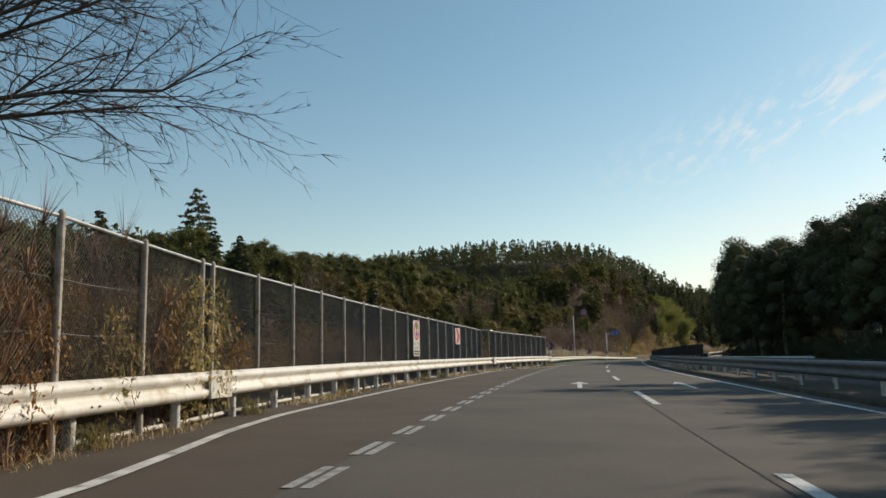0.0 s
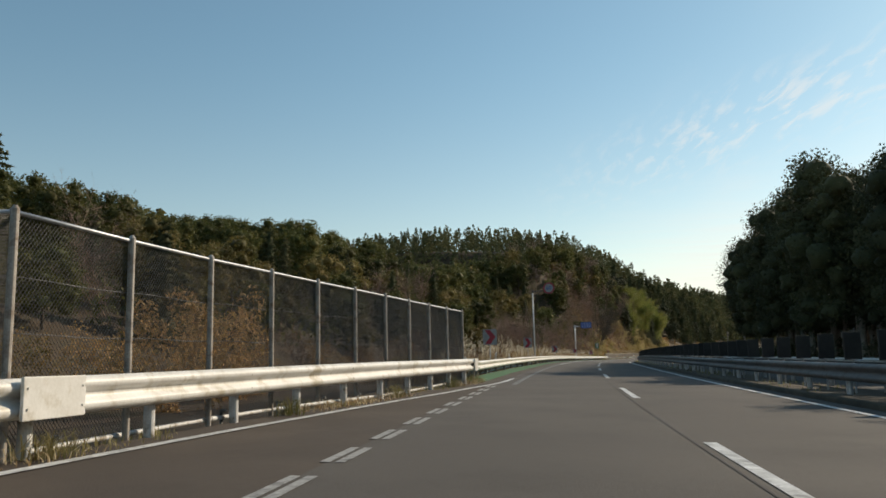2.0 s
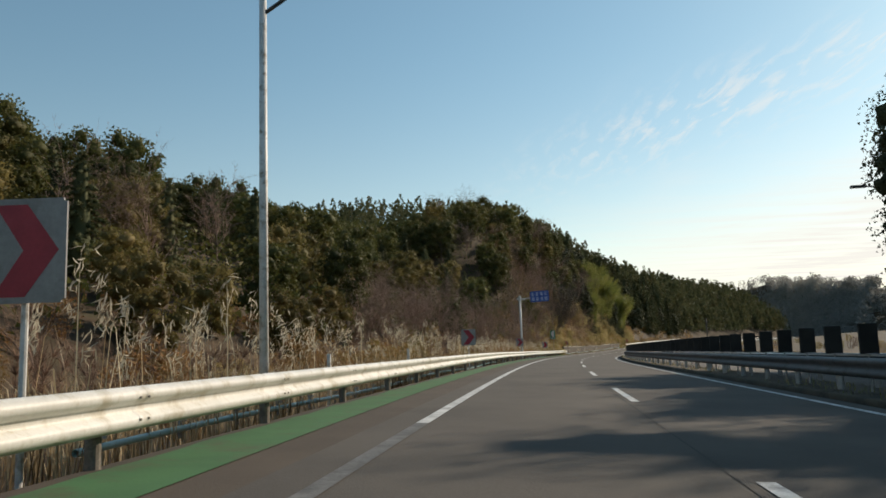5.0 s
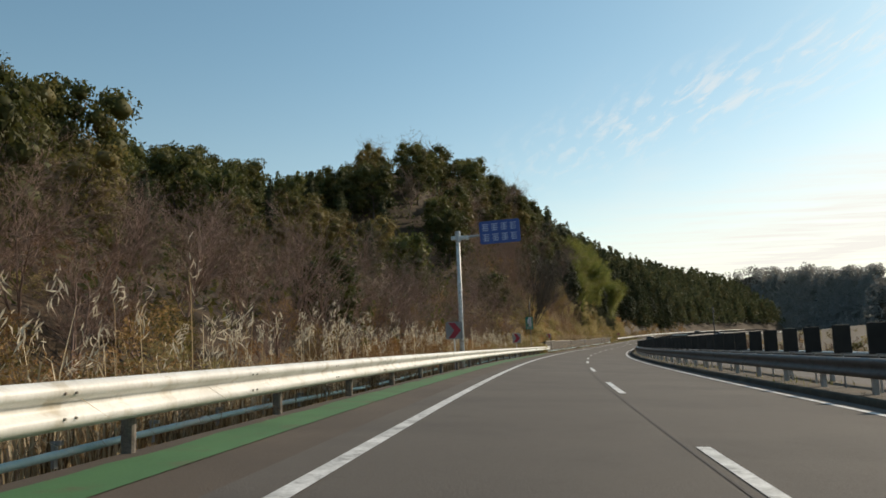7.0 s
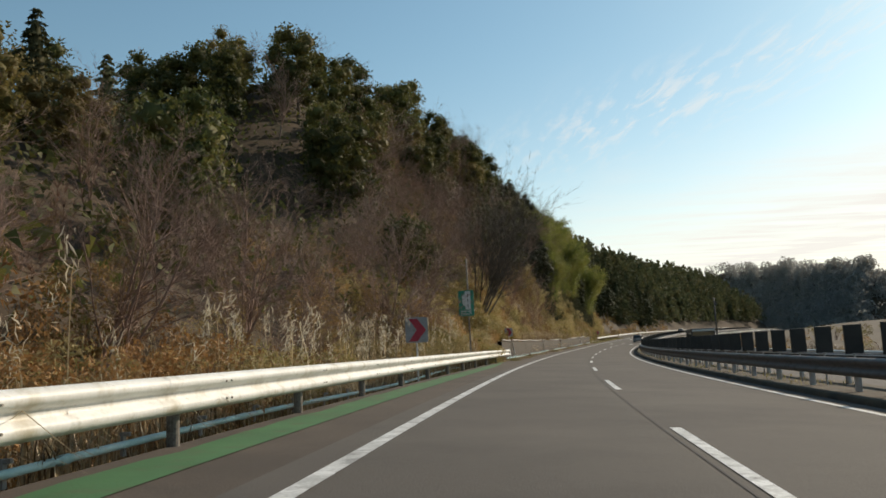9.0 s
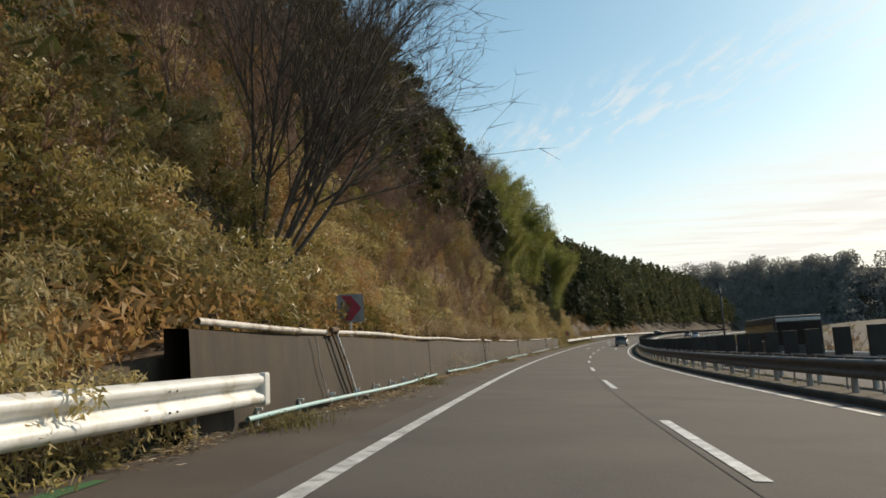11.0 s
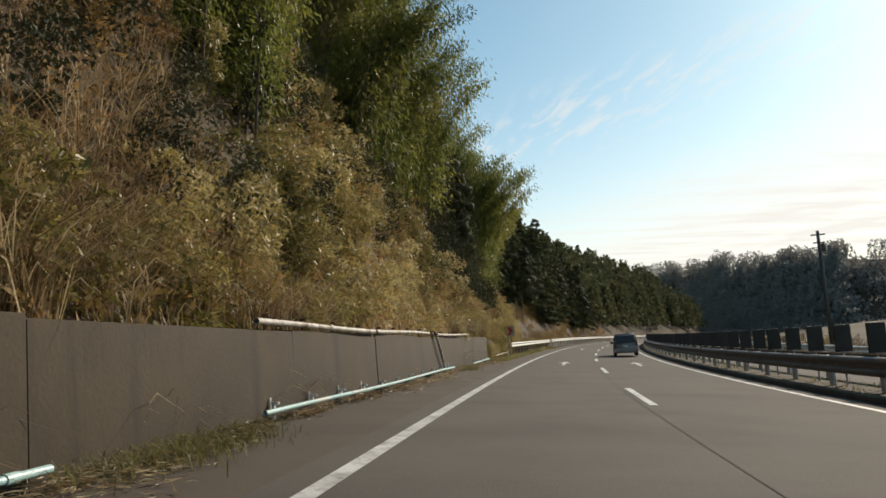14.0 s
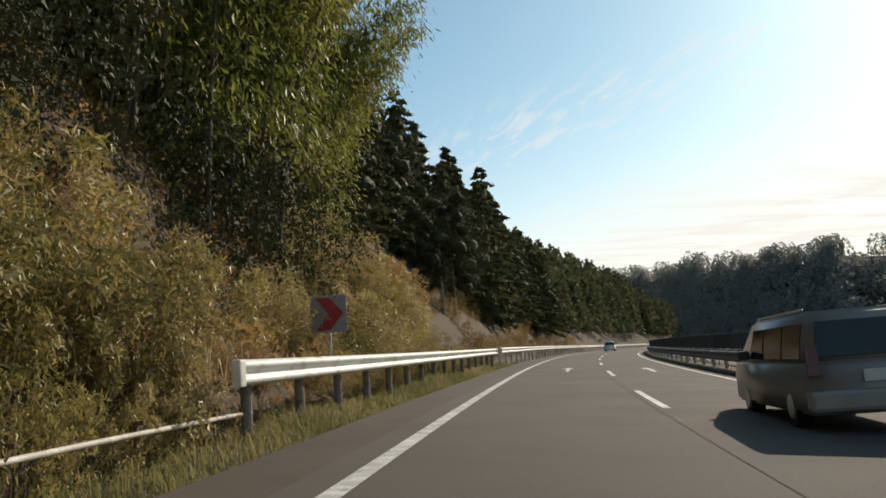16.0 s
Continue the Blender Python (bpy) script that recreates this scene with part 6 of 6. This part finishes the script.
    for s, n in scatter(16, 70, 9.6, 15, 34, 17, 1.6):
        plant(BUSH, s, n, r.uniform(0.6, 1.1), 1.2, 0.2)


slope_shrubs()


def undergrowth():
    """Leaves and blades too many to count: on the slope, along the verge, on the hill."""
    r = np.random.default_rng(101)
    # leaves on the near slope
    k = 140000
    s = np.where(r.uniform(size=k) < 0.52, r.uniform(298, 372, k), np.where(r.uniform(size=k) < 0.5, r.uniform(222, 254, k), r.uniform(222, 300, k)))
    n = foot(s) + 0.1 + 10 * r.uniform(0, 1, k) ** 1.4
    p = ground_at(s, n)
    p[:, 2] += r.uniform(0.0, 1.0, k) ** 1.3 * (0.3 + 0.45 * (swell(s * 7, n * 6) + 1))
    thing("undergrowth", leaf_mesh("undergrowth", p, r.uniform(0.10, 0.26, k), r.uniform(0.025, 0.07, k), r.normal(size=(k, 3)) + [0, 0, -0.4], M["under"], r, 0, True), "tangled brown and green undergrowth on the slope", "undergrowth", kind="stuff")
    # the forest floor and low canopy of the hollow and the spur
    k = 45000
    s = r.uniform(80, 335, k)
    n = foot(s) + 3 + 45 * r.uniform(0, 1, k)
    p = ground_at(s, n)
    p[:, 2] += r.uniform(0, 2.2, k)
    thing("wood_floor", leaf_mesh("wood_floor", p, r.uniform(0.25, 0.6, k), r.uniform(0.1, 0.28, k), r.normal(size=(k, 3)) + [0, 0, -0.2], M["evergreen"], r, 0, True), "low growth on the floor of the wood", "undergrowth", kind="stuff")
    # dry tall grass with plumes
    for name, a, b, count, lo, hi, hgt in (("dry_grass", 71, 232, 44000, 5.75, 5.0, 1.15), ("dry_grass", 300, 345, 9000, 5.9, 1.6, 0.7)):
        s = r.uniform(a, b, count)
        wob = np.round(s / 0.45) * 0.45 + r.normal(size=count) * 0.07
        s = np.where(r.uniform(size=count) < 0.75, wob, s)
        lo_s = np.where(s < 232, rail_n(s) + 0.45, wall_n(s) + 0.3)
        n = lo_s + hi * r.uniform(0, 1, count) ** 1.4
        thick = np.clip(0.45 + 0.8 * swell(s * 5, n * 6), 0, 1)
        keep = r.uniform(size=count) < 0.15 + 0.85 * thick
        s, n = s[keep], n[keep]
        p = ground_at(s, n)
        c = len(s)
        thing(name, blade_mesh(name, p, hgt * r.uniform(0.35, 1.15, c), r.uniform(0.009, 0.022, c), r.uniform(0.15, 1.15, c), M["dry"], r), "dry straw-coloured grass beside the road", "grass", kind="stuff")
    # tussocks that arch over, above the wall and behind the rail
    for a, b, count, near, deep, per, hgt in ((249, 304, 760, 0.34, 3.8, 52, 1.05), (150, 226, 420, 0.6, 3.6, 40, 0.95), (321, 330, 70, 0.34, 1.4, 52, 1.0)):
        sc = r.uniform(a, b, count)
        nc = np.where(sc < 232, rail_n(sc), wall_n(sc)) + near + deep * r.uniform(0, 1, count) ** 1.3
        big = r.uniform(0.6, 1.25, count)
        s = np.repeat(sc, per) + r.normal(size=count * per) * 0.13
        n = np.maximum(np.repeat(nc, per) + r.normal(size=count * per) * 0.13, np.where(np.repeat(sc, per) < 232, rail_n(np.repeat(sc, per)) + 0.4, wall_n(np.repeat(sc, per)) + 0.33))
        h = hgt * np.repeat(big, per) * r.uniform(0.55, 1.15, count * per)
        thing("dry_tussocks", blade_mesh("dry_tussocks", ground_at(s, n) - [0, 0, 0.05], h, r.uniform(0.009, 0.022, count * per), r.uniform(0.6, 1.45, count * per), M["dry"], r), "golden dry tussock grass that arches over beside the road", "grass", kind="stuff")
    k = 700
    s = r.uniform(72, 228, k)
    n = rail_n(s) + 0.5 + 2.6 * r.uniform(0, 1, k)
    p = ground_at(s, n)
    h = r.uniform(1.2, 2.3, k)
    thing("reed_stems", blade_mesh("reed_stems", p, h, 0.014, r.uniform(0.03, 0.3, k), M["dry"], r), "tall dry reed stems behind the guardrail", "grass", kind="stuff")
    tips = p + np.stack([np.zeros(k), np.zeros(k), h * 0.93], 1)
    rep = 14
    c = np.repeat(tips, rep, 0) + r.normal(size=(k * rep, 3)) * np.array([0.045, 0.045, 0.13])
    thing("reed_plumes", leaf_mesh("reed_plumes", c, r.uniform(0.10, 0.24, k * rep), 0.02, r.normal(size=(k * rep, 3)) * 0.5 + [0.2, 0.1, 0.8], M["plume"], r), "pale feathery plumes of the reeds", "grass", kind="stuff")
    # low verge growth
    k = 18000
    s = np.concatenate([r.uniform(-20, 70, k // 2), r.uniform(331, 380, k // 2)])
    n = np.where(s < 100, rail_n(s) - 0.25 + 0.9 * r.uniform(0, 1, k), 4.8 + 1.5 * r.uniform(0, 1, k))
    keep = (swell(s * 9, n * 7) > np.where(s < 100, 0.25, -0.5))
    s, n = s[keep], n[keep]
    p = spot(s, n, -0.06)
    thing("verge_grass", blade_mesh("verge_grass", p, r.uniform(0.05, 0.24, len(s)), r.uniform(0.008, 0.018, len(s)), r.uniform(0.2, 0.9, len(s)), M["grass"], r), "low mixed green and dry grass on the verge", "grass", kind="stuff")
    k = 30000
    s = 331 + 47 * r.uniform(0, 1, k) ** 1.5
    n = 4.72 + 1.5 * r.uniform(0, 1, k) ** 0.8
    thing("verge_tall_grass", blade_mesh("verge_tall_grass", spot(s, n, -0.08), r.uniform(0.05, 0.17, k) * np.clip(0.8 + 0.5 * swell(s * 6, n * 3), 0.3, 1.3), r.uniform(0.008, 0.018, k), r.uniform(0.3, 1.3, k), M["grass"], r), "short green and tan grass along the short guardrail", "grass", kind="stuff")
    k = 9000
    s = r.uniform(341, 373, k)
    n = 5.15 + 0.75 * r.uniform(0, 1, k)
    thing("rail_foot_grass", blade_mesh("rail_foot_grass", spot(s, n, -0.08), r.uniform(0.14, 0.42, k) * np.clip(0.85 + 0.5 * swell(s * 5, n * 3), 0.35, 1.25), r.uniform(0.008, 0.018, k), r.uniform(0.3, 1.2, k), M["grass"], r), "tall tangled grass under the short guardrail", "grass", kind="stuff")
    # tufts and dead stalks at the feet of the rail's posts
    k = 9000
    s = r.uniform(-20, 72, k)
    n = rail_n(s) - 0.30 + 0.75 * r.uniform(0, 1, k)
    keep = swell(s * 6, n * 5) > -0.05
    s, n = s[keep], n[keep]
    thing("dead_weeds", blade_mesh("dead_weeds", spot(s, n, -0.05), r.uniform(0.06, 0.26, len(s)), r.uniform(0.008, 0.018, len(s)), r.uniform(0.4, 1.5, len(s)), M["dry"], r), "dead tan stalks along the guardrail's feet", "grass", kind="stuff")
    at = np.array([-2.0, 3.4, 8.2, 13.1, 19.0, 29.3, 33.0, 41.5, 47.9, 53.4, 58.8, 64.2, 67.3])
    s = np.repeat(at, 90) + r.normal(size=len(at) * 90) * 0.14
    n = rail_n(s) - 0.02 + r.normal(size=len(s)) * 0.12
    thing("grass_tufts", blade_mesh("grass_tufts", spot(s, n, -0.05), r.uniform(0.2, 0.46, len(s)), r.uniform(0.008, 0.016, len(s)), r.uniform(0.4, 1.4, len(s)), M["grass"], r), "green and yellow grass tufts beside the guardrail posts", "grass", kind="stuff")
    # dry litter along the wall's foot
    k = 16000
    s = r.uniform(233, 331, k)
    s = np.round(s / 3.1) * 3.1 + r.normal(size=k) * 0.6
    n = wall_n(s) - 0.12 - np.abs(r.normal(size=k)) * 0.26 * (1 + 0.6 * np.sin(s * 0.37))
    p = spot(s, n, 0.02) + np.stack([np.zeros(k), np.zeros(k), r.uniform(0, 0.1, k)], 1)
    thing("dry_litter", leaf_mesh("dry_litter", p, r.uniform(0.07, 0.22, k), 0.013, r.normal(size=(k, 3)) * [1, 1, 0.05], M["dry"], r), "dry stalks and leaves heaped along the wall's foot", "plant litter", kind="stuff")
    # patches of yellow-green grass at the wall's foot
    at = np.array([235.5, 247.5, 275.0, 276.2, 295.4, 296.3, 297.4, 319.5])
    s = np.repeat(at, 420) + r.normal(size=len(at) * 420) * 0.5
    n = wall_n(s) - 0.1 - np.abs(r.normal(size=len(s))) * 0.3
    thing("wall_foot_grass", blade_mesh("wall_foot_grass", spot(s, n, -0.02), r.uniform(0.08, 0.30, len(s)), r.uniform(0.008, 0.016, len(s)), r.uniform(0.5, 1.6, len(s)), M["grass"], r), "yellow-green grass in patches along the wall's foot", "grass", kind="stuff")
    # dead growth along the foot of the median's rail, and dry grass beyond the opposite lanes
    k = 22000
    s = r.uniform(-20, 400, k)
    n = -4.08 - 0.75 * r.uniform(0, 1, k)
    thing("median_brush", blade_mesh("median_brush", spot(s, n, 0.02), r.uniform(0.05, 0.17, k) * (0.75 + 0.35 * swell(s * 3, n)), r.uniform(0.012, 0.03, k), r.uniform(0.2, 1.0, k), M["dead"], r), "dark dead weeds along the foot of the median rail", "grass", kind="stuff")
    for mat, k, wide in (("dry", 14000, 9.0), ("dead", 26000, 6.0)):
        s = r.uniform(160, 430, k)
        n = -15.1 - wide * r.uniform(0, 1, k) ** 1.4
        keep = swell(s * 3, n * 4 + wide) > -0.4
        s, n = s[keep], n[keep]
        thing("field_edge_grass", blade_mesh("field_edge_grass", ground_at(s, n), r.uniform(0.3, 1.15, len(s)), r.uniform(0.018, 0.04, len(s)), r.uniform(0.1, 0.9, len(s)), M[mat], r), "dry and dead grass along the edge of the field", "grass", kind="stuff")
    # weeds in the median
    k = 9000
    s = r.uniform(40, 420, k)
    n = r.uniform(-5.9, -4.1, k)
    keep = swell(s * 4, n * 5) > 0.0
    s, n = s[keep], n[keep]
    thing("median_weeds", blade_mesh("median_weeds", spot(s, n, 0.1), r.uniform(0.04, 0.17, len(s)), r.uniform(0.01, 0.022, len(s)), r.uniform(0.2, 0.8, len(s)), M["grass"], r), "weeds in the median between the rails", "grass", kind="stuff")


undergrowth()


def tufts(name, base, size, mat, leaf, per, label, r):
    """Woods too many to count: each crown a tuft of large leaves."""
    h = r.uniform(*size, len(base))
    t = r.uniform(0.1, 1, (len(base), per))
    g = r.uniform(0, math.tau, (len(base), per))
    fat = (np.clip(1.05 - t, 0.03, 1) * 0.26 if mat == "cedar" else np.sqrt(np.clip(1 - ((t - 0.5) / 0.55) ** 2, 0.02, 1)) * 0.4) * h[:, None]
    c = base[:, None, :] + np.stack([np.cos(g) * fat, np.sin(g) * fat, t * h[:, None]], -1)
    c = c.reshape(-1, 3)
    k = len(c)
    thing(name, leaf_mesh(name, c, leaf * r.uniform(0.6, 1.2, k), leaf * 0.5 * r.uniform(0.6, 1.2, k), r.normal(size=(k, 3)) + [0, 0, -0.4], M[mat], r, 0, True), label, "woods", kind="stuff")


# the far ridge beyond the fields: its crest in plan and height
RIDGE = np.array([(470, 330, 42), (330, 420, 38), (238, 541, 31), (246, 610, 37), (262, 690, 45), (290, 825, 58), (230, 930, 60), (120, 990, 57)], float)


def far_hill(u, v):
    """A place on the far hill: u along the crest (0 to 1), v across it (0 on the crest, 1 at its foot towards the road)."""
    q = u * (len(RIDGE) - 1)
    c = np.stack([np.interp(q, np.arange(len(RIDGE)), RIDGE[:, k]) for k in range(3)], -1)
    down = unit(np.stack([c[..., 0] * 0 + 40.0 - c[..., 0], 300.0 - c[..., 1]], -1))
    reach = 26 + 1.3 * c[..., 2]
    z = (c[..., 2] + 1.5 * np.sin(u * 90) + 1.2 * np.sin(u * 37 + 2)) * (1 - v) ** 1.3 - 3.0 * v
    return np.stack([c[..., 0] + down[..., 0] * reach * v, c[..., 1] + down[..., 1] * reach * v, z], -1)


def far_woods():
    r = np.random.default_rng(111)
    u, v = np.meshgrid(np.linspace(0, 1, 90), np.linspace(-0.5, 1, 12), indexing="ij")
    pts = far_hill(u, np.abs(v) * np.where(v < 0, 0.6, 1))
    back = far_hill(u, np.zeros_like(u))
    pts[v < 0] = (2 * back - pts)[v < 0] * np.array([1, 1, 0]) + pts[v < 0] * np.array([0, 0, 1])
    i, j = np.meshgrid(np.arange(89), np.arange(11), indexing="ij")
    q = i * 12 + j
    f = np.stack([q, q + 1, q + 13, q + 12], -1).reshape(-1, 4)
    thing("ground_hill", mesh_of("ground_hill", pts.reshape(-1, 3), f, M["hill_earth"], True), "far wooded hill beyond the fields", "hill", kind="structure")
    k = 2600
    tufts("far_woods", far_hill(r.uniform(0.05, 1, k), r.uniform(0, 1, k) ** 1.2) - [0, 0, 1.0], (5, 8.5), "far_leaf", 1.05, 95, "dense woods on the far hill, haze put into their colour", r)
    k = 2100
    s = r.uniform(330, 640, k)
    n = np.where(s > 470, foot(s) + 3 + 70 * r.uniform(0, 1, k) ** 1.3, foot(s) + 20 + 165 * r.uniform(0, 1, k))
    tufts("far_cedars", ground_at(s, n), (8, 13), "cedar", 1.2, 80, "dense dark cedars on the hill beside the far bend", r)
    k = 800
    s = r.uniform(-60, 340, k)
    n = foot(s) + 34 + 45 * r.uniform(0, 1, k)
    tufts("upper_woods", ground_at(s, n) - [0, 0, 1.0], (5, 8.5), "evergreen", 1.0, 90, "dense woods on the upper hillside", r)


far_woods()
for pattern in (*BROAD, *WOOD, *OLIVE, *CEDAR, *BARE, *BUSH, *RUSTBUSH, *TANBUSH, *BRUSH, *SASA, *DARKBUSH):
    away(pattern)


# ---- vehicles ----
def car_body(name, length, width, height, hood, roof_a, roof_b, belt, clear, material):
    """A closed body: side outline drawn across the width, narrower at the roof, with rounded edges. Front towards +y."""
    half = width / 2
    low = [(-length / 2, clear), (-length / 2 - 0.04, clear + 0.25), (-length / 2 + 0.02, belt), (length / 2 - 0.25, hood), (length / 2, hood - 0.22), (length / 2 - 0.02, clear)]
    up = [(-length / 2 + 0.05, belt), (roof_a, height), (roof_b, height), (length / 2 - (hood < belt) * 0.9 - 0.25, hood + 0.02)]
    bm = bmesh.new()
    for pts, w0, w1 in ((low, half, half), (up, half - 0.03, half - 0.14)):
        loops = []
        top = max(z for _, z in pts)
        bot = min(z for _, z in pts)
        for sgn in (-1, 1):
            loops.append([bm.verts.new((sgn * (w0 + (w1 - w0) * (z - bot) / max(0.01, top - bot)), y, z)) for y, z in pts])
        k = len(pts)
        bm.faces.new(loops[0])
        bm.faces.new(loops[1][::-1])
        for i in range(k):
            bm.faces.new((loops[0][i], loops[0][(i + 1) % k], loops[1][(i + 1) % k], loops[1][i]))
    bmesh.ops.recalc_face_normals(bm, faces=bm.faces)
    bmesh.ops.bevel(bm, geom=list(bm.edges), offset=0.05, segments=3, affect="EDGES")
    return bm_mesh(name, bm, material, True)


def quad(bm, pts):
    bm.faces.new([bm.verts.new(p) for p in pts])


def thick_pane(name, pts, t, material, parent, label=""):
    """A pane through four corners, t thick outwards along its own normal."""
    bm = bmesh.new()
    a = [Vector(p) for p in pts]
    nrm = (a[1] - a[0]).cross(a[2] - a[0]).normalized() * t
    lo = [bm.verts.new(p - nrm * 0.5) for p in a]
    hi = [bm.verts.new(p + nrm) for p in a]
    bm.faces.new(hi)
    bm.faces.new(lo[::-1])
    for i in range(4):
        bm.faces.new((lo[i], lo[(i + 1) % 4], hi[(i + 1) % 4], hi[i]))
    return part(name, bm, material, parent, label)


def wheels(root, width, ys, r):
    for y in ys:
        for sgn in (-1, 1):
            bm = bmesh.new()
            bmesh.ops.create_cone(bm, cap_ends=True, segments=24, radius1=r, radius2=r, depth=0.2, matrix=Matrix.Translation((sgn * (width / 2 - 0.11), y, r)) @ Euler((0, math.pi / 2, 0)).to_matrix().to_4x4())
            bmesh.ops.bevel(bm, geom=[e for e in bm.edges if len(e.link_faces) == 2 and e.calc_face_angle(0) > 1], offset=0.03, segments=2, affect="EDGES")
            w = part("tyre", bm, M["tyre"], root)
            bm = bmesh.new()
            bmesh.ops.create_cone(bm, cap_ends=True, segments=16, radius1=r * 0.62, radius2=r * 0.5, depth=0.03, matrix=Matrix.Translation((sgn * (width / 2 - 0.005), y, r)) @ Euler((0, sgn * math.pi / 2, 0)).to_matrix().to_4x4())
            part("rim", bm, M["rim"], w, "grey wheel rim")


def van(s, n):
    root = empty("minivan", stand(s, n, 0, -1), "dull silver-brown boxy minivan in the overtaking lane", "car")
    L, Wd, H = 4.2, 1.62, 1.5
    child("body", car_body("body", L, Wd, H, 0.9, -L / 2 + 0.18, 0.95, 0.87, 0.22, M["paint_silver"]), root)
    hw = Wd / 2
    yb = -L / 2
    thick_pane("rear_window", [(-hw + 0.16, yb + 0.055, 0.92), (hw - 0.16, yb + 0.055, 0.92), (hw - 0.22, yb + 0.16, H - 0.14), (-hw + 0.22, yb + 0.16, H - 0.14)], 0.02, M["glass"], root, "dark rear window")
    for sgn in (-1, 1):
        for a, b in ((yb + 0.3, -1.0), (-0.9, 0.05), (0.15, 1.0)):
            p = [(sgn * (hw - 0.045), a, 0.91), (sgn * (hw - 0.045), b, 0.91), (sgn * (hw - 0.12), b - (0.22 if b > 0.9 else 0), H - 0.15), (sgn * (hw - 0.12), a, H - 0.15)]
            thick_pane("side_window", p if sgn > 0 else p[::-1], 0.02, M["glass"], root, "dark side window")
        thick_pane("tail_lamp", [(sgn * (hw - 0.16), yb - 0.03, 0.7), (sgn * (hw - 0.02), yb - 0.03, 0.7), (sgn * (hw - 0.05), yb + 0.03, 1.05), (sgn * (hw - 0.16), yb + 0.03, 1.05)][::1 if sgn > 0 else -1], 0.03, M["lamp_red"], root, "red tail lamp")
    bm = bmesh.new()
    box(bm, (-hw - 0.01, hw + 0.01), (yb - 0.11, yb + 0.1), (0.26, 0.52), 0.05)
    part("rear_bumper", bm, M["paint_silver"], root)
    bm = bmesh.new()
    box(bm, (-0.17, 0.17), (yb - 0.075, yb - 0.05), (0.6, 0.75), 0.008)
    part("plate_holder", bm, M["sign_white"], root, "plain white plate")
    bm = bmesh.new()
    for sgn in (-1, 1):
        box(bm, (sgn * (hw - 0.2) - 0.02, sgn * (hw - 0.2) + 0.02), (yb + 0.5, 0.8), (H + 0.01, H + 0.045), 0.012)
    part("roof_rails", bm, M["rim"], root)
    bm = bmesh.new()
    box(bm, (-hw - 0.16, -hw + 0.02), (0.85, 1.0), (0.9, 1.05), 0.03)
    part("wing_mirror", bm, M["dark_steel"], root)
    wheels(root, Wd, (-1.25, 1.3), 0.3)


van(344.6, -2.05)


def hatchback(s, n, m, turn=0.0):
    root = empty("hatchback", stand(s, n, 0, turn), "white hatchback driving on the road", "car", "cars")
    L, Wd, H = 3.7, 1.6, 1.5
    child("body", car_body("body", L, Wd, H, 0.88, -L / 2 + 0.3, 0.55, 0.9, 0.2, m), root)
    hw, yb = Wd / 2, -L / 2
    thick_pane("rear_window", [(-hw + 0.14, yb + 0.09, 0.98), (hw - 0.14, yb + 0.09, 0.98), (hw - 0.22, yb + 0.27, H - 0.12), (-hw + 0.22, yb + 0.27, H - 0.12)], 0.02, M["glass"], root, "dark rear window")
    thick_pane("windscreen", [(hw - 0.14, 1.15, 0.98), (-hw + 0.14, 1.15, 0.98), (-hw + 0.22, 0.68, H - 0.1), (hw - 0.22, 0.68, H - 0.1)], 0.03, M["glass"], root, "dark windscreen")
    for sgn in (-1, 1):
        p = [(sgn * (hw - 0.045), yb + 0.35, 0.95), (sgn * (hw - 0.045), 0.9, 0.95), (sgn * (hw - 0.12), 0.5, H - 0.14), (sgn * (hw - 0.12), yb + 0.5, H - 0.14)]
        thick_pane("side_window", p if sgn > 0 else p[::-1], 0.02, M["glass"], root, "dark side window")
        bm = bmesh.new()
        box(bm, (sgn * (hw - 0.2), sgn * (hw - 0.06)) if sgn > 0 else (sgn * (hw - 0.06), sgn * (hw - 0.2)), (yb - 0.03, yb + 0.06), (0.75, 0.98), 0.02)
        part("tail_lamp", bm, M["lamp_red"], root)
    wheels(root, Wd, (-1.15, 1.2), 0.28)


hatchback(462, 1.75, M["paint_white"])
hatchback(430, -11.6, M["paint_white"], 180)
hatchback(447, -8.4, M["paint_silver"], 180)


def bus(s, n):
    root = empty("coach", stand(s, n, 0, 180), "dark coach on the opposite carriageway", "bus")
    bm = bmesh.new()
    box(bm, (-1.2, 1.2), (-3.4, 4.5), (0.35, 2.75), 0.14)
    part("body", bm, M["dark_steel"], root)
    bm = bmesh.new()
    box(bm, (-1.1, 1.1), (4.47, 4.52), (1.2, 2.4), 0.02)
    part("windscreen", bm, M["glass"], root)
    for sgn in (-1, 1):
        bm = bmesh.new()
        box(bm, (sgn * 1.19 - 0.02, sgn * 1.19 + 0.02), (-3.2, 4.2), (1.4, 2.35), 0.01)
        part("side_window", bm, M["glass"], root)
        bm = bmesh.new()
        box(bm, (sgn * 0.8 - 0.18, sgn * 0.8 + 0.18), (4.46, 4.53), (0.7, 0.9), 0.02)
        part("headlight", bm, M["sign_white"], root)
    bm = bmesh.new()
    box(bm, (-1.12, 1.12), (4.4, 4.56), (2.45, 2.62), 0.03)
    part("brow", bm, M["sign_white"], root, "pale strip over the windscreen")
    wheels(root, 2.4, (-2.8, 2.9), 0.46)


bus(273.5, -11.0)
